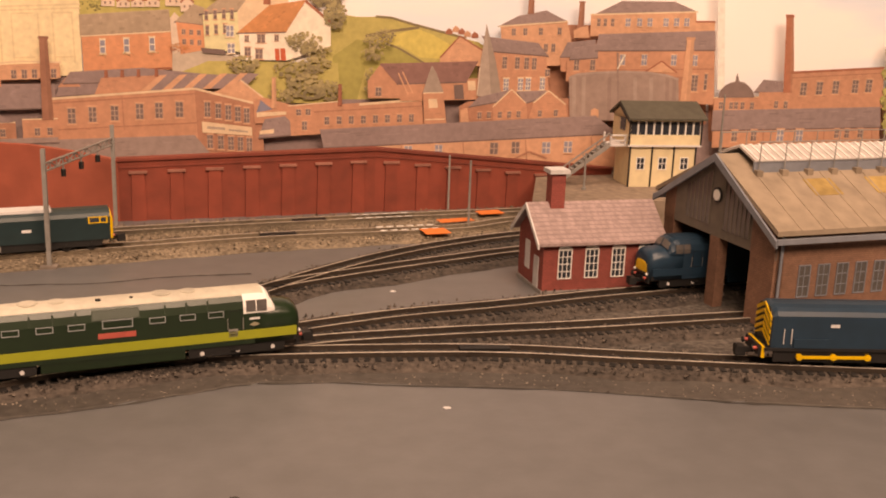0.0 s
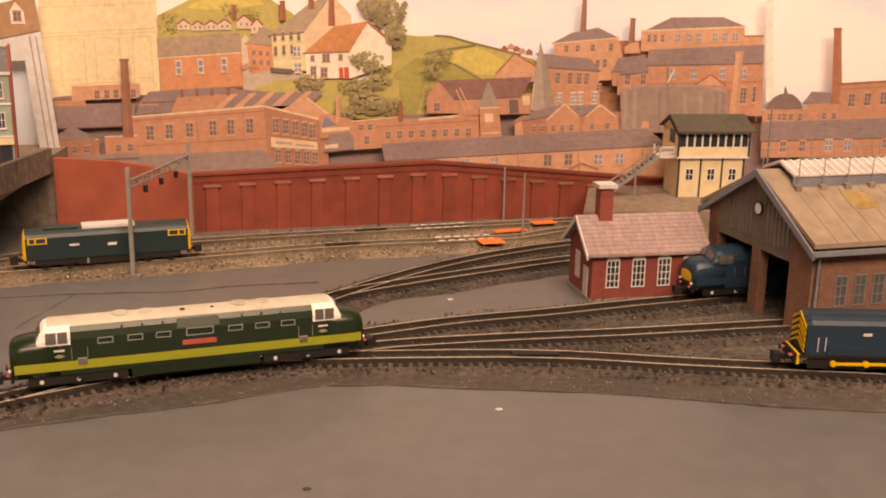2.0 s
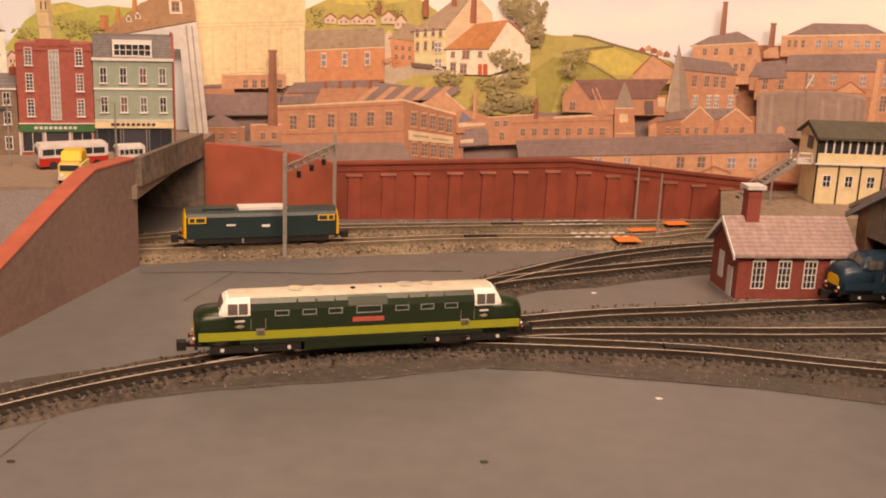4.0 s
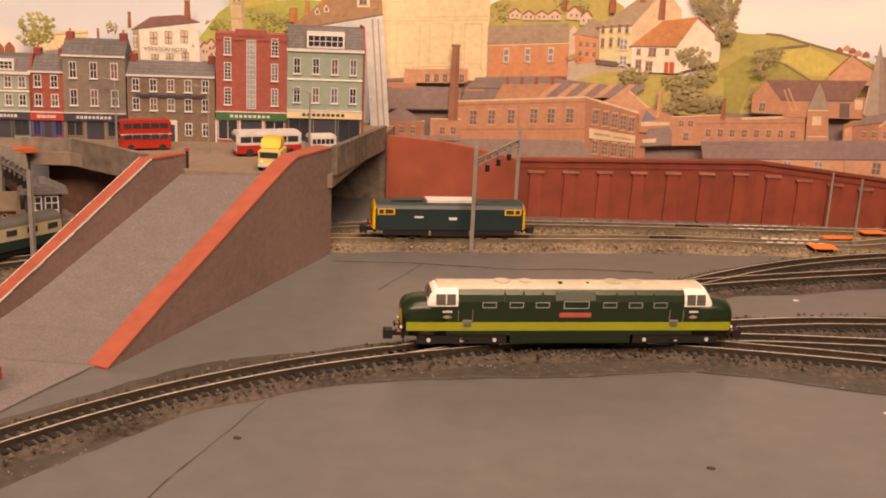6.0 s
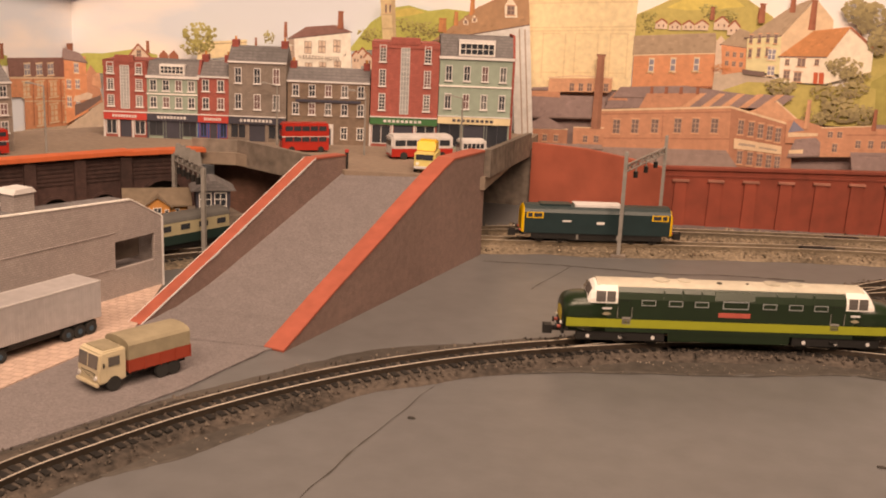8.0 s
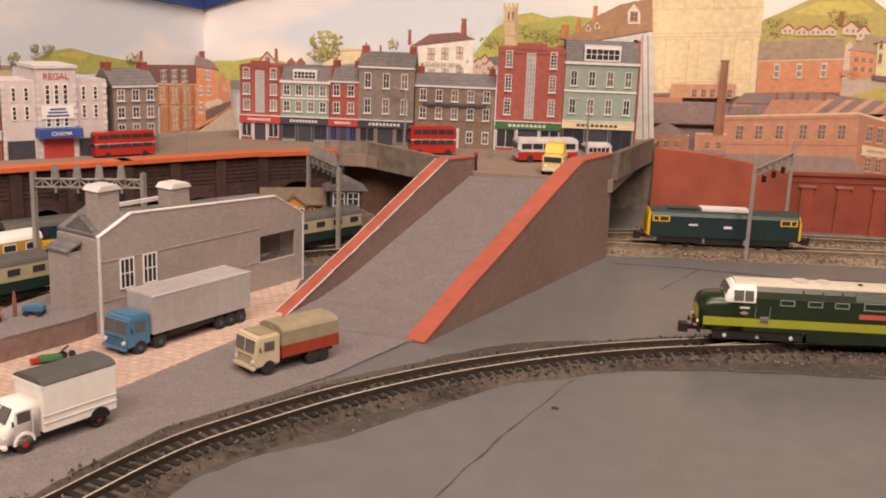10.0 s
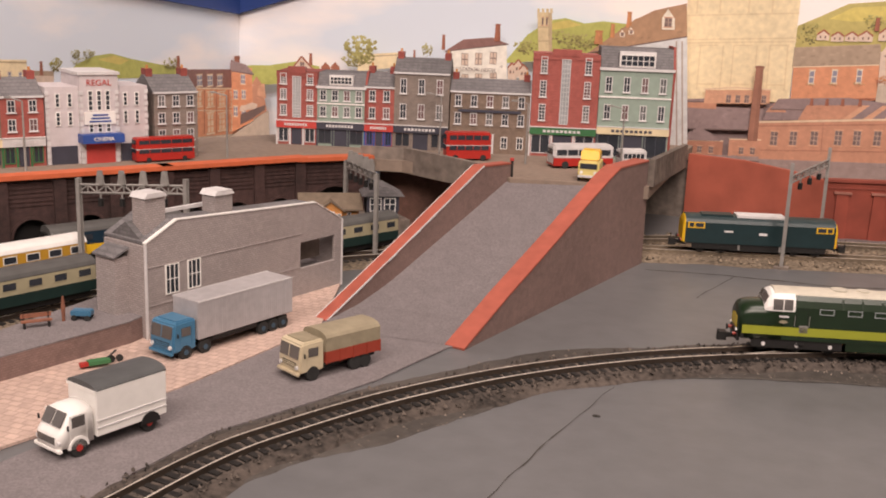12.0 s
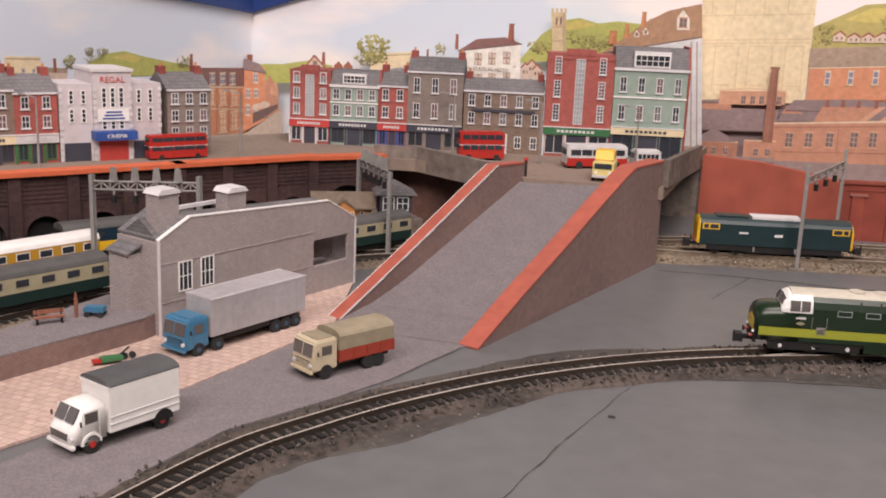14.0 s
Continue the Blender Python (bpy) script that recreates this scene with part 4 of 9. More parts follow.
# saw-toothed workshop
P.wall([(10.62, 5.17), (10.54, 6.36), (11.13, 6.70), (18.09, 7.03), (18.28, 5.53)], BRICK_DIM)
P.slates((11.17, 6.31), (13.79, 6.82), (14.02, 7.54), (11.81, 6.97), SLATE_INK, 2)
P.wall([(12.86, 5.28), (12.82, 6.38), (14.03, 7.50), (15.07, 6.65), (15.22, 5.39)], BRICK)
P.stroke([(12.82, 6.38), (14.02, 7.54), (15.07, 6.65)], 0.08, CREAM_INK)
P.slates((15.07, 6.65), (16.21, 7.02), (16.38, 7.50), (14.35, 7.40), SLATE_INK, 1)
P.wall([(15.22, 5.39), (15.54, 6.67), (16.54, 7.47), (17.75, 6.62), (17.96, 5.52)], BRICK)
P.stroke([(15.54, 6.67), (16.54, 7.50), (17.75, 6.62)], 0.08, CREAM_INK)
P.row((11.94, 5.79), (11.94, 5.79), 1, 0.27, 0.43, OLD, 2, 2)
P.row((12.57, 5.82), (12.57, 5.82), 1, 0.27, 0.43, OLD, 2, 2)
P.row((13.31, 5.85), (13.31, 5.85), 1, 0.27, 0.43, OLD, 2, 2)
P.row((13.94, 5.88), (13.94, 5.88), 1, 0.27, 0.43, OLD, 2, 2)
P.row((14.57, 5.91), (14.57, 5.91), 1, 0.27, 0.43, OLD, 2, 2)
P.row((16.02, 5.98), (16.02, 5.98), 1, 0.27, 0.43, OLD, 2, 2)
P.row((17.11, 6.03), (17.11, 6.03), 1, 0.27, 0.43, OLD, 2, 2)
P.wall([(10.68, 5.33), (10.64, 6.12), (11.09, 6.30), (11.23, 5.36)], BRICK_PALE)
P.wall([(8.26, 4.98), (8.13, 7.19), (9.46, 7.25), (9.76, 5.05)], BRICK)
P.poly([(8.10, 7.19), (8.48, 8.53), (8.67, 9.01), (8.95, 8.55), (9.50, 7.25)], STONE_DIM)
P.poly([(8.54, 6.22), (8.48, 6.81), (9.07, 6.84), (9.13, 6.25)], CREAM_INK)
P.stroke([(8.13, 7.19), (9.46, 7.25)], 0.07, CREAM_INK)
P.stroke([(8.30, 5.46), (9.63, 5.52)], 0.07, CREAM_INK)
# big mill block
P.wall([(19.12, 11.15), (19.08, 12.57), (26.29, 12.95), (26.47, 11.37)], BRICK_PALE)
P.slates((19.26, 12.53), (26.41, 12.91), (24.80, 13.50), (21.08, 13.43), SLATE_INK, 3)
P.stroke([(19.04, 12.52), (26.41, 12.91)], 0.10, CREAM_INK)
P.row((19.64, 12.04), (19.64, 12.04), 1, 0.22, 0.50, OLD, 2, 2)
P.row((20.08, 12.04), (20.08, 12.04), 1, 0.22, 0.50, OLD, 2, 2)
P.row((20.58, 12.05), (20.58, 12.05), 1, 0.22, 0.50, OLD, 2, 2)
P.row((21.63, 12.09), (21.63, 12.09), 1, 0.35, 0.54, BLUEPANE, 2, 2)
P.row((22.42, 12.12), (22.42, 12.12), 1, 0.35, 0.54, BLUEPANE, 2, 2)
P.row((23.13, 12.14), (23.13, 12.14), 1, 0.35, 0.55, BLUEPANE, 2, 2)
P.row((24.24, 12.17), (24.24, 12.17), 1, 0.36, 0.55, BLUEPANE, 2, 2)
P.row((24.97, 12.20), (24.97, 12.20), 1, 0.36, 0.55, BLUEPANE, 2, 2)
P.row((25.68, 12.22), (25.68, 12.22), 1, 0.36, 0.55, BLUEPANE, 2, 2)
P.wall([(26.38, 11.37), (26.30, 12.27), (27.65, 12.30), (27.73, 11.39)], BRICK_PALE)
P.stroke([(26.30, 12.27), (27.69, 12.30)], 0.12, TILE)
P.wall([(17.65, 8.17), (17.63, 9.62), (19.69, 9.77), (19.79, 8.19)], BRICK)
P.row((18.31, 9.24), (18.31, 9.24), 1, 0.35, 0.72, OLD, 2, 2)
P.row((19.41, 9.26), (19.41, 9.26), 1, 0.35, 0.72, OLD, 2, 2)
P.wall([(19.76, 7.12), (19.57, 10.27), (27.81, 10.51), (28.15, 6.79), (24.77, 6.83)], BRICK)
P.stroke([(19.70, 8.94), (27.93, 9.18)], 0.10, BRICK_DIM)
P.slates((17.79, 9.57), (19.74, 9.73), (19.68, 10.63), (18.03, 10.34), SLATE_INK, 2)
P.slates((19.49, 10.19), (27.86, 10.43), (27.75, 11.70), (19.69, 11.26), SLATE_INK, 5)
P.row((21.42, 9.66), (21.42, 9.66), 1, 0.40, 0.72, BLUEPANE, 2, 2)
P.row((22.93, 9.68), (22.93, 9.68), 1, 0.40, 0.73, BLUEPANE, 2, 2)
P.row((24.99, 9.71), (24.99, 9.71), 1, 0.40, 0.73, BLUEPANE, 2, 2)
P.row((26.46, 9.72), (26.46, 9.72), 1, 0.41, 0.73, BLUEPANE, 2, 2)
P.row((26.59, 8.22), (26.59, 8.22), 1, 0.45, 1.09, OLD, 2, 4)
P.row((27.37, 8.31), (27.37, 8.31), 1, 0.23, 1.09, OLD, 1, 3)
P.wall([(23.04, 8.87), (24.15, 9.61), (25.28, 8.89)], BRICK_PALE)
P.stroke([(23.04, 8.87), (24.15, 9.63), (25.28, 8.89)], 0.10, TILE)
P.wall([(24.76, 6.94), (24.67, 8.63), (25.98, 8.64), (26.12, 6.95)], BRICK_DIM)
P.row((25.10, 7.81), (25.10, 7.81), 1, 0.32, 0.87, OLD, 2, 2)
# gasometer
P.poly([(18.07, 5.59), (17.83, 8.43), (18.39, 8.65), (19.71, 8.79), (21.47, 8.90), (23.26, 8.87), (24.62, 8.71), (25.43, 8.46), (25.73, 5.63)], GAS)
P.stroke([(18.18, 8.48), (18.34, 5.64)], 0.26, GAS_PALE)
P.stroke([(18.84, 8.48), (19.01, 5.64)], 0.26, GAS_PALE)
P.stroke([(20.61, 8.50), (20.79, 5.65)], 0.26, GAS_DIM)
P.stroke([(22.39, 8.52), (22.60, 5.66)], 0.26, GAS_PALE)
P.stroke([(23.51, 8.53), (23.73, 5.66)], 0.26, GAS_PALE)
P.stroke([(24.64, 8.54), (24.86, 5.67)], 0.26, GAS_DIM)
P.stroke([(25.13, 8.55), (25.36, 5.67)], 0.26, GAS_DIM)
P.stroke([(17.83, 8.39), (18.39, 8.63), (19.71, 8.77), (21.48, 8.87), (23.26, 8.85), (24.62, 8.69), (25.43, 8.44)], 0.14, GAS_PALE)
P.stroke([(21.06, 10.12), (21.42, 5.72)], 0.12, GAS_DIM)
P.stroke([(21.13, 9.06), (21.58, 10.00)], 0.08, WHITE_INK)
P.wall([(19.50, 5.64), (19.48, 6.29), (19.74, 6.43), (20.02, 6.30), (20.06, 5.65)], BRICK_PALE)
P.chimney(26.04, 6.84, 11.25, 0.58, BRICK_PALE)
P.stroke([(27.84, 15.06), (28.09, 11.92), (28.51, 7.84)], 0.50, SKY_SEAM)
# dome, tall stack and right-hand mill
P.wall([(28.12, 6.39), (28.06, 7.27), (31.32, 7.39), (31.42, 6.46)], BRICK)
P.stroke([(28.04, 7.27), (31.32, 7.39)], 0.08, CREAM_INK)
P.row((28.61, 6.75), (28.61, 6.75), 1, 0.28, 0.48, OLD, 2, 2)
P.row((29.35, 6.75), (29.35, 6.75), 1, 0.28, 0.48, OLD, 2, 2)
P.row((29.70, 6.76), (29.70, 6.76), 1, 0.28, 0.49, OLD, 2, 2)
P.row((30.16, 6.76), (30.16, 6.76), 1, 0.28, 0.49, OLD, 2, 2)
P.row((30.85, 6.76), (30.85, 6.76), 1, 0.28, 0.49, OLD, 2, 2)
P.poly([(28.34, 7.27), (28.43, 7.71), (28.76, 8.11), (29.20, 8.33), (29.65, 8.42), (30.12, 8.34), (30.51, 8.08), (30.82, 7.73), (30.96, 7.34)], DOME)
P.poly([(29.47, 8.37), (29.49, 8.68), (29.55, 8.94), (29.67, 8.68), (29.77, 8.38)], DOME)
P.slates((30.88, 7.69), (33.06, 7.66), (32.88, 8.45), (31.48, 8.53), SLATE_INK, 2)
P.wall([(31.34, 6.50), (31.25, 7.69), (33.66, 7.76), (33.79, 6.56)], BRICK)
P.row((32.59, 6.87), (32.59, 6.87), 1, 0.28, 0.49, OLD, 2, 2)
P.row((33.29, 6.87), (33.29, 6.87), 1, 0.28, 0.49, OLD, 2, 2)
P.poly([(33.01, 7.71), (32.60, 12.93), (33.12, 12.94), (33.80, 7.71)], STACK)
P.poly([(32.58, 12.72), (32.55, 12.93), (33.17, 12.94), (33.19, 12.73)], TILE)
P.poly([(33.52, 7.71), (32.99, 12.73), (33.15, 12.73), (33.80, 7.71)], BRICK_DIM)
P.wall([(33.74, 6.61), (33.51, 9.07), (40.17, 9.54), (40.54, 6.79)], BRICK)
P.stroke([(33.42, 9.07), (40.22, 9.54)], 0.16, TILE)
P.stroke([(33.55, 8.72), (40.22, 9.19)], 0.08, BRICK_DIM)
P.row((34.45, 7.98), (34.45, 7.98), 1, 0.47, 0.88, OLD, 2, 3)
P.row((35.61, 8.06), (35.61, 8.06), 1, 0.47, 0.88, OLD, 2, 3)
P.row((36.80, 8.14), (36.80, 8.14), 1, 0.47, 0.89, OLD, 2, 3)
P.row((38.23, 8.22), (38.23, 8.22), 1, 0.47, 0.89, OLD, 2, 3)
P.row((39.24, 8.29), (39.24, 8.29), 1, 0.48, 0.89, OLD, 2, 3)
P.wall([(28.23, 3.86), (28.17, 5.11), (40.43, 5.52), (40.62, 4.11)], BRICK)
P.slates((28.08, 5.02), (40.54, 5.43), (40.30, 6.83), (28.05, 6.39), SLATE_INK, 5)
P.row((29.78, 4.67), (29.78, 4.67), 1, 0.42, 0.76, OLD, 2, 2)
P.row((31.18, 4.72), (31.18, 4.72), 1, 0.42, 0.76, OLD, 2, 2)
P.row((33.12, 4.77), (33.12, 4.77), 1, 0.52, 0.81, BLUEPANE, 2, 2)
P.row((34.53, 4.78), (34.53, 4.78), 1, 0.52, 0.81, BLUEPANE, 2, 2)
P.row((37.29, 4.95), (37.29, 4.95), 1, 0.33, 0.63, OLD, 2, 2)
P.row((38.05, 4.97), (38.05, 4.97), 1, 0.33, 0.63, OLD, 2, 2)
P.row((39.03, 5.00), (39.03, 5.00), 1, 0.34, 0.64, OLD, 2, 2)
P.stroke([(31.83, 5.17), (31.94, 4.09)], 0.08, BRICK_DIM)
P.stroke([(36.31, 5.19), (36.44, 4.10)], 0.08, BRICK_DIM)
P.stroke([(39.89, 5.21), (40.04, 4.11)], 0.08, BRICK_DIM)
P.tree(40.83, 10.60, 0.62, 1.10, LEAF_PALE, 170)
P.tree(41.16, 9.07, 0.96, 1.33, LEAF_PALE, 170)
P.tree(41.34, 7.29, 1.01, 1.35, LEAF_PALE, 170)
P.tree(41.75, 5.71, 1.07, 1.37, LEAF_PALE, 170)
# long terrace under the works
P.wall([(1.91, 2.30), (1.98, 3.63), (21.32, 4.88), (21.66, 2.44)], BRICK_PALE)
P.slates((1.67, 3.54), (21.46, 4.73), (19.80, 5.92), (1.42, 4.73), SLATE_INK, 5)
P.stroke([(6.74, 3.86), (6.91, 1.93)], 0.07, BRICK_DIM)
P.stroke([(10.85, 4.06), (11.05, 2.13)], 0.07, BRICK_DIM)
P.stroke([(15.07, 4.26), (15.30, 2.34)], 0.07, BRICK_DIM)
P.stroke([(19.60, 4.48), (19.85, 2.56)], 0.07, BRICK_DIM)
P.row((3.83, 3.40), (3.83, 3.40), 1, 0.56, 0.36, BLUEPANE, 2, 1)
P.row((5.61, 3.49), (5.61, 3.49), 1, 0.56, 0.36, BLUEPANE, 2, 1)
P.row((7.22, 3.40), (7.22, 3.40), 1, 0.52, 0.72, BLUEPANE, 2, 2)
P.row((9.24, 3.50), (9.24, 3.50), 1, 0.51, 0.72, BLUEPANE, 2, 2)
P.row((12.96, 3.64), (12.96, 3.64), 1, 0.55, 0.80, OLD, 2, 2)
P.row((14.42, 3.71), (14.42, 3.71), 1, 0.55, 0.80, OLD, 2, 2)
P.row((16.52, 3.73), (16.52, 3.73), 1, 0.59, 0.80, BLUEPANE, 2, 2)
P.row((18.02, 3.80), (18.02, 3.80), 1, 0.59, 0.80, BLUEPANE, 2, 2)
P.stroke([(14.24, 2.89), (15.36, 3.47), (16.61, 3.01)], 0.12, BRICK_DIM)
P.wall([(19.66, 2.52), (19.65, 4.03), (22.00, 4.12), (22.11, 2.51)], BRICK_PALE)
# town behind the street
P.poly([(-33.69, 9.43), (-31.99, 11.58), (-30.38, 12.67), (-29.22, 12.88), (-27.80, 12.56), (-26.44, 12.77), (-25.07, 12.67), (-23.72, 12.62), (-23.98, 10.40), (-29.97, 9.86)], GRASS_HOT)
P.poly([(-31.28, 11.84), (-29.91, 12.58), (-28.98, 12.75), (-28.02, 12.43), (-29.17, 12.16)], FIELD)
P.tree(-29.13, 11.49, 1.16, 0.50, LEAF_PALE, 70)
P.tree(-27.71, 11.33, 0.92, 0.49, LEAF_PALE, 70)
P.tree(-31.93, 10.67, 0.96, 0.50, LEAF_PALE, 70)
P.tree(-28.38, 10.85, 1.39, 0.41, LEAF_PALE, 70)
P.wall([(-31.01, 9.80), (-31.32, 13.20), (-30.23, 13.24), (-30.01, 9.85)], TOWER)
P.poly([(-31.32, 13.16), (-31.33, 13.47), (-31.14, 13.48), (-31.13, 13.16)], TOWER)
P.poly([(-30.98, 13.17), (-31.00, 13.48), (-30.81, 13.49), (-30.79, 13.18)], TOWER)
P.poly([(-30.65, 13.18), (-30.67, 13.49), (-30.48, 13.50), (-30.46, 13.19)], TOWER)
P.poly([(-30.37, 13.19), (-30.39, 13.50), (-30.20, 13.51), (-30.18, 13.20)], TOWER)
P.stroke([(-31.25, 12.16), (-30.16, 12.21)], 0.09, TOWER_DIM)
P.stroke([(-31.15, 11.17), (-30.10, 11.22)], 0.09, TOWER_DIM)
P.row((-30.88, 12.59), (-30.88, 12.59), 1, 0.14, 0.54, OLD, 1, 1)
P.row((-30.57, 12.60), (-30.57, 12.60), 1, 0.14, 0.54, OLD, 1, 1)
P.poly([(-30.25, 9.84), (-30.51, 13.19), (-30.23, 13.20), (-30.01, 9.85)], TOWER_DIM)
P.wall([(-33.30, 8.16), (-33.35, 9.10), (-33.03, 9.48), (-32.67, 9.13), (-32.62, 8.20)], PALEWALL)
P.stroke([(-33.35, 9.10), (-33.03, 9.51), (-32.67, 9.13)], 0.12, TILE)
P.row((-33.12, 8.83), (-33.12, 8.83), 1, 0.15, 0.21, OLD, 1, 1)
P.row((-32.85, 8.84), (-32.85, 8.84), 1, 0.15, 0.21, OLD, 1, 1)
P.wall([(-32.82, 8.43), (-32.88, 9.35), (-32.56, 9.74), (-32.20, 9.39), (-32.14, 8.47)], PALEWALL)
P.stroke([(-32.88, 9.35), (-32.56, 9.76), (-32.20, 9.39)], 0.12, TILE)
P.row((-32.64, 9.09), (-32.64, 9.09), 1, 0.15, 0.21, OLD, 1, 1)
P.row((-32.37, 9.10), (-32.37, 9.10), 1, 0.15, 0.21, OLD, 1, 1)
P.wall([(-32.41, 8.10), (-32.47, 9.03), (-32.15, 9.42), (-31.79, 9.07), (-31.73, 8.14)], PALEWALL)
P.stroke([(-32.47, 9.03), (-32.15, 9.44), (-31.79, 9.07)], 0.12, TILE)
P.row((-32.23, 8.76), (-32.23, 8.76), 1, 0.15, 0.21, OLD, 1, 1)
P.row((-31.97, 8.78), (-31.97, 8.78), 1, 0.15, 0.21, OLD, 1, 1)
P.wall([(-38.13, 7.16), (-38.25, 10.13), (-37.80, 10.24), (-33.49, 10.78), (-33.31, 7.46)], HOTEL)
P.poly([(-38.13, 7.16), (-38.25, 10.13), (-37.80, 10.24), (-37.67, 7.19)], STONE_INK)
P.slates((-38.35, 10.07), (-33.35, 10.83), (-34.60, 11.24), (-36.92, 10.99), MAROON_ROOF, 3)
P.row((-36.71, 9.55), (-36.71, 9.55), 1, 0.55, 0.89, FRAMED, 2, 2)
P.row((-35.63, 9.65), (-35.63, 9.65), 1, 0.55, 0.89, FRAMED, 2, 2)
P.row((-34.49, 9.76), (-34.49, 9.76), 1, 0.54, 0.89, FRAMED, 2, 2)
P.row((-36.64, 8.13), (-36.64, 8.13), 1, 0.55, 0.66, FRAMED, 2, 2)
P.row((-35.56, 8.24), (-35.56, 8.24), 1, 0.55, 0.66, FRAMED, 2, 2)
P.row((-34.42, 8.36), (-34.42, 8.36), 1, 0.54, 0.66, FRAMED, 2, 2)
P.row((-38.06, 9.19), (-38.06, 9.19), 1, 0.23, 0.81, FRAMED, 1, 2)
P.row((-38.00, 7.81), (-38.00, 7.81), 1, 0.23, 0.81, FRAMED, 1, 2)
P.tree(-37.33, 8.85, 0.13, 0.12, SHADE, 20)
P.tree(-33.85, 9.18, 0.12, 0.12, SHADE, 20)
P.chimney(-34.22, 11.02, 12.26, 0.39, TILE)
P.chimney(-38.43, 10.17, 11.29, 0.23, TILE)
P.wall([(-26.03, 9.84), (-26.01, 10.78), (-23.18, 11.54), (-20.50, 12.06), (-19.78, 4.16), (-21.09, 4.06), (-21.61, 10.08)], BLUEWALL)
P.stroke([(-21.20, 11.64), (-20.55, 4.33)], 0.10, STONE_INK)
P.stroke([(-20.81, 11.65), (-20.15, 4.36)], 0.10, STONE_INK)
P.slates((-27.42, 10.49), (-20.49, 11.97), (-20.71, 14.16), (-24.19, 12.99), HIP, 4)
P.poly([(-24.19, 12.95), (-22.91, 13.65), (-20.71, 14.20), (-20.62, 13.18), (-23.69, 12.35)], HIP)
P.chimney(-26.67, 11.16, 12.13, 0.50, TILE_HOT)
P.chimney(-24.59, 12.40, 13.50, 0.31, TILE_HOT)
P.chimney(-25.71, 11.65, 12.62, 0.27, TILE_HOT)
P.wall([(-25.17, 11.74), (-25.20, 12.06), (-25.04, 12.33), (-24.84, 12.08), (-24.81, 11.75)], WHITE_INK)
P.stroke([(-25.23, 12.04), (-25.04, 12.35), (-24.80, 12.06)], 0.13, HIP)
P.row((-25.01, 11.94), (-25.01, 11.94), 1, 0.22, 0.24, OLD, 2, 2)
P.wall([(-24.56, 11.94), (-24.58, 12.26), (-24.42, 12.53), (-24.23, 12.28), (-24.20, 11.96)], WHITE_INK)
P.stroke([(-24.62, 12.24), (-24.43, 12.55), (-24.19, 12.26)], 0.13, HIP)
P.row((-24.39, 12.14), (-24.39, 12.14), 1, 0.21, 0.24, OLD, 2, 2)
P.wall([(-22.25, 12.37), (-22.32, 13.18), (-21.94, 13.84), (-21.45, 13.22), (-21.38, 12.41)], WHITE_INK)
P.stroke([(-22.41, 13.13), (-21.95, 13.90), (-21.36, 13.17)], 0.13, HIP)
P.row((-21.86, 12.88), (-21.86, 12.88), 1, 0.52, 0.61, OLD, 2, 2)
P.poly([(-56.86, 7.14), (-56.20, 7.82), (-54.88, 8.15), (-53.28, 8.21), (-50.85, 8.65), (-48.74, 8.36), (-48.72, 7.12), (-56.87, 6.37)], GRASS_HOT)
P.wall([(-45.49, 8.17), (-45.32, 9.48), (-41.48, 9.87), (-41.44, 8.77)], HALL)
P.stroke([(-45.40, 9.28), (-41.47, 9.68)], 0.09, TOWER_DIM)
P.chimney(-40.74, 9.29, 10.05, 0.16, TILE)
P.tree(-45.20, 10.02, 1.39, 0.83, LEAF_PALE, 110)
P.tree(-45.05, 9.30, 1.23, 0.54, LEAF_PALE, 110)
P.tree(-45.72, 9.02, 1.08, 0.49, LEAF_PALE, 110)
P.tree(-39.72, 10.10, 0.41, 0.52, LEAF_PALE, 60)
P.wall([(-51.54, 6.19), (-51.41, 7.76), (-50.31, 9.03), (-48.95, 7.85), (-48.71, 6.37)], PALEWALL)
P.stroke([(-51.49, 7.71), (-50.31, 9.07), (-48.84, 7.71)], 0.14, TILE)
P.row((-50.25, 8.38), (-50.25, 8.38), 1, 0.39, 0.50, OLD, 2, 2)
P.chimney(-49.50, 8.45, 9.36, 0.25, TILE)
P.wall([(-48.62, 7.75), (-48.57, 8.37), (-48.19, 8.74), (-47.79, 8.37), (-47.78, 7.80)], TILE)
P.wall([(-47.78, 7.80), (-47.74, 8.42), (-47.36, 8.79), (-46.97, 8.41), (-46.96, 7.84)], TILE)
# street corner running into the distance
P.poly([(-56.92, 0.32), (-56.90, 2.18), (-54.89, 3.51), (-53.57, 4.65), (-53.27, 4.54), (-53.12, 0.64)], ROAD_INK)
P.wall([(-56.90, 2.44), (-56.85, 8.04), (-54.79, 7.90), (-54.68, 3.66)], ORANGE_INK)
P.slates((-56.91, 7.60), (-54.59, 7.40), (-55.26, 8.11), (-56.73, 8.44), SLATE_INK, 2)
P.chimney(-57.03, 7.52, 8.62, 0.42, TILE)
P.row((-55.62, 6.96), (-55.62, 6.96), 1, 0.41, 0.72, PALE, 2, 2)
P.row((-56.31, 5.68), (-56.31, 5.68), 1, 0.39, 0.68, PALE, 2, 2)
P.row((-55.56, 5.73), (-55.56, 5.73), 1, 0.38, 0.67, PALE, 2, 2)
P.row((-56.32, 4.33), (-56.32, 4.33), 1, 0.39, 0.79, PALE, 2, 2)
P.row((-55.57, 4.38), (-55.57, 4.38), 1, 0.39, 0.78, PALE, 2, 2)
P.wall([(-54.74, 3.78), (-54.73, 6.70), (-54.38, 7.29), (-53.91, 6.75), (-53.51, 5.04), (-53.42, 4.53)], BRICK)
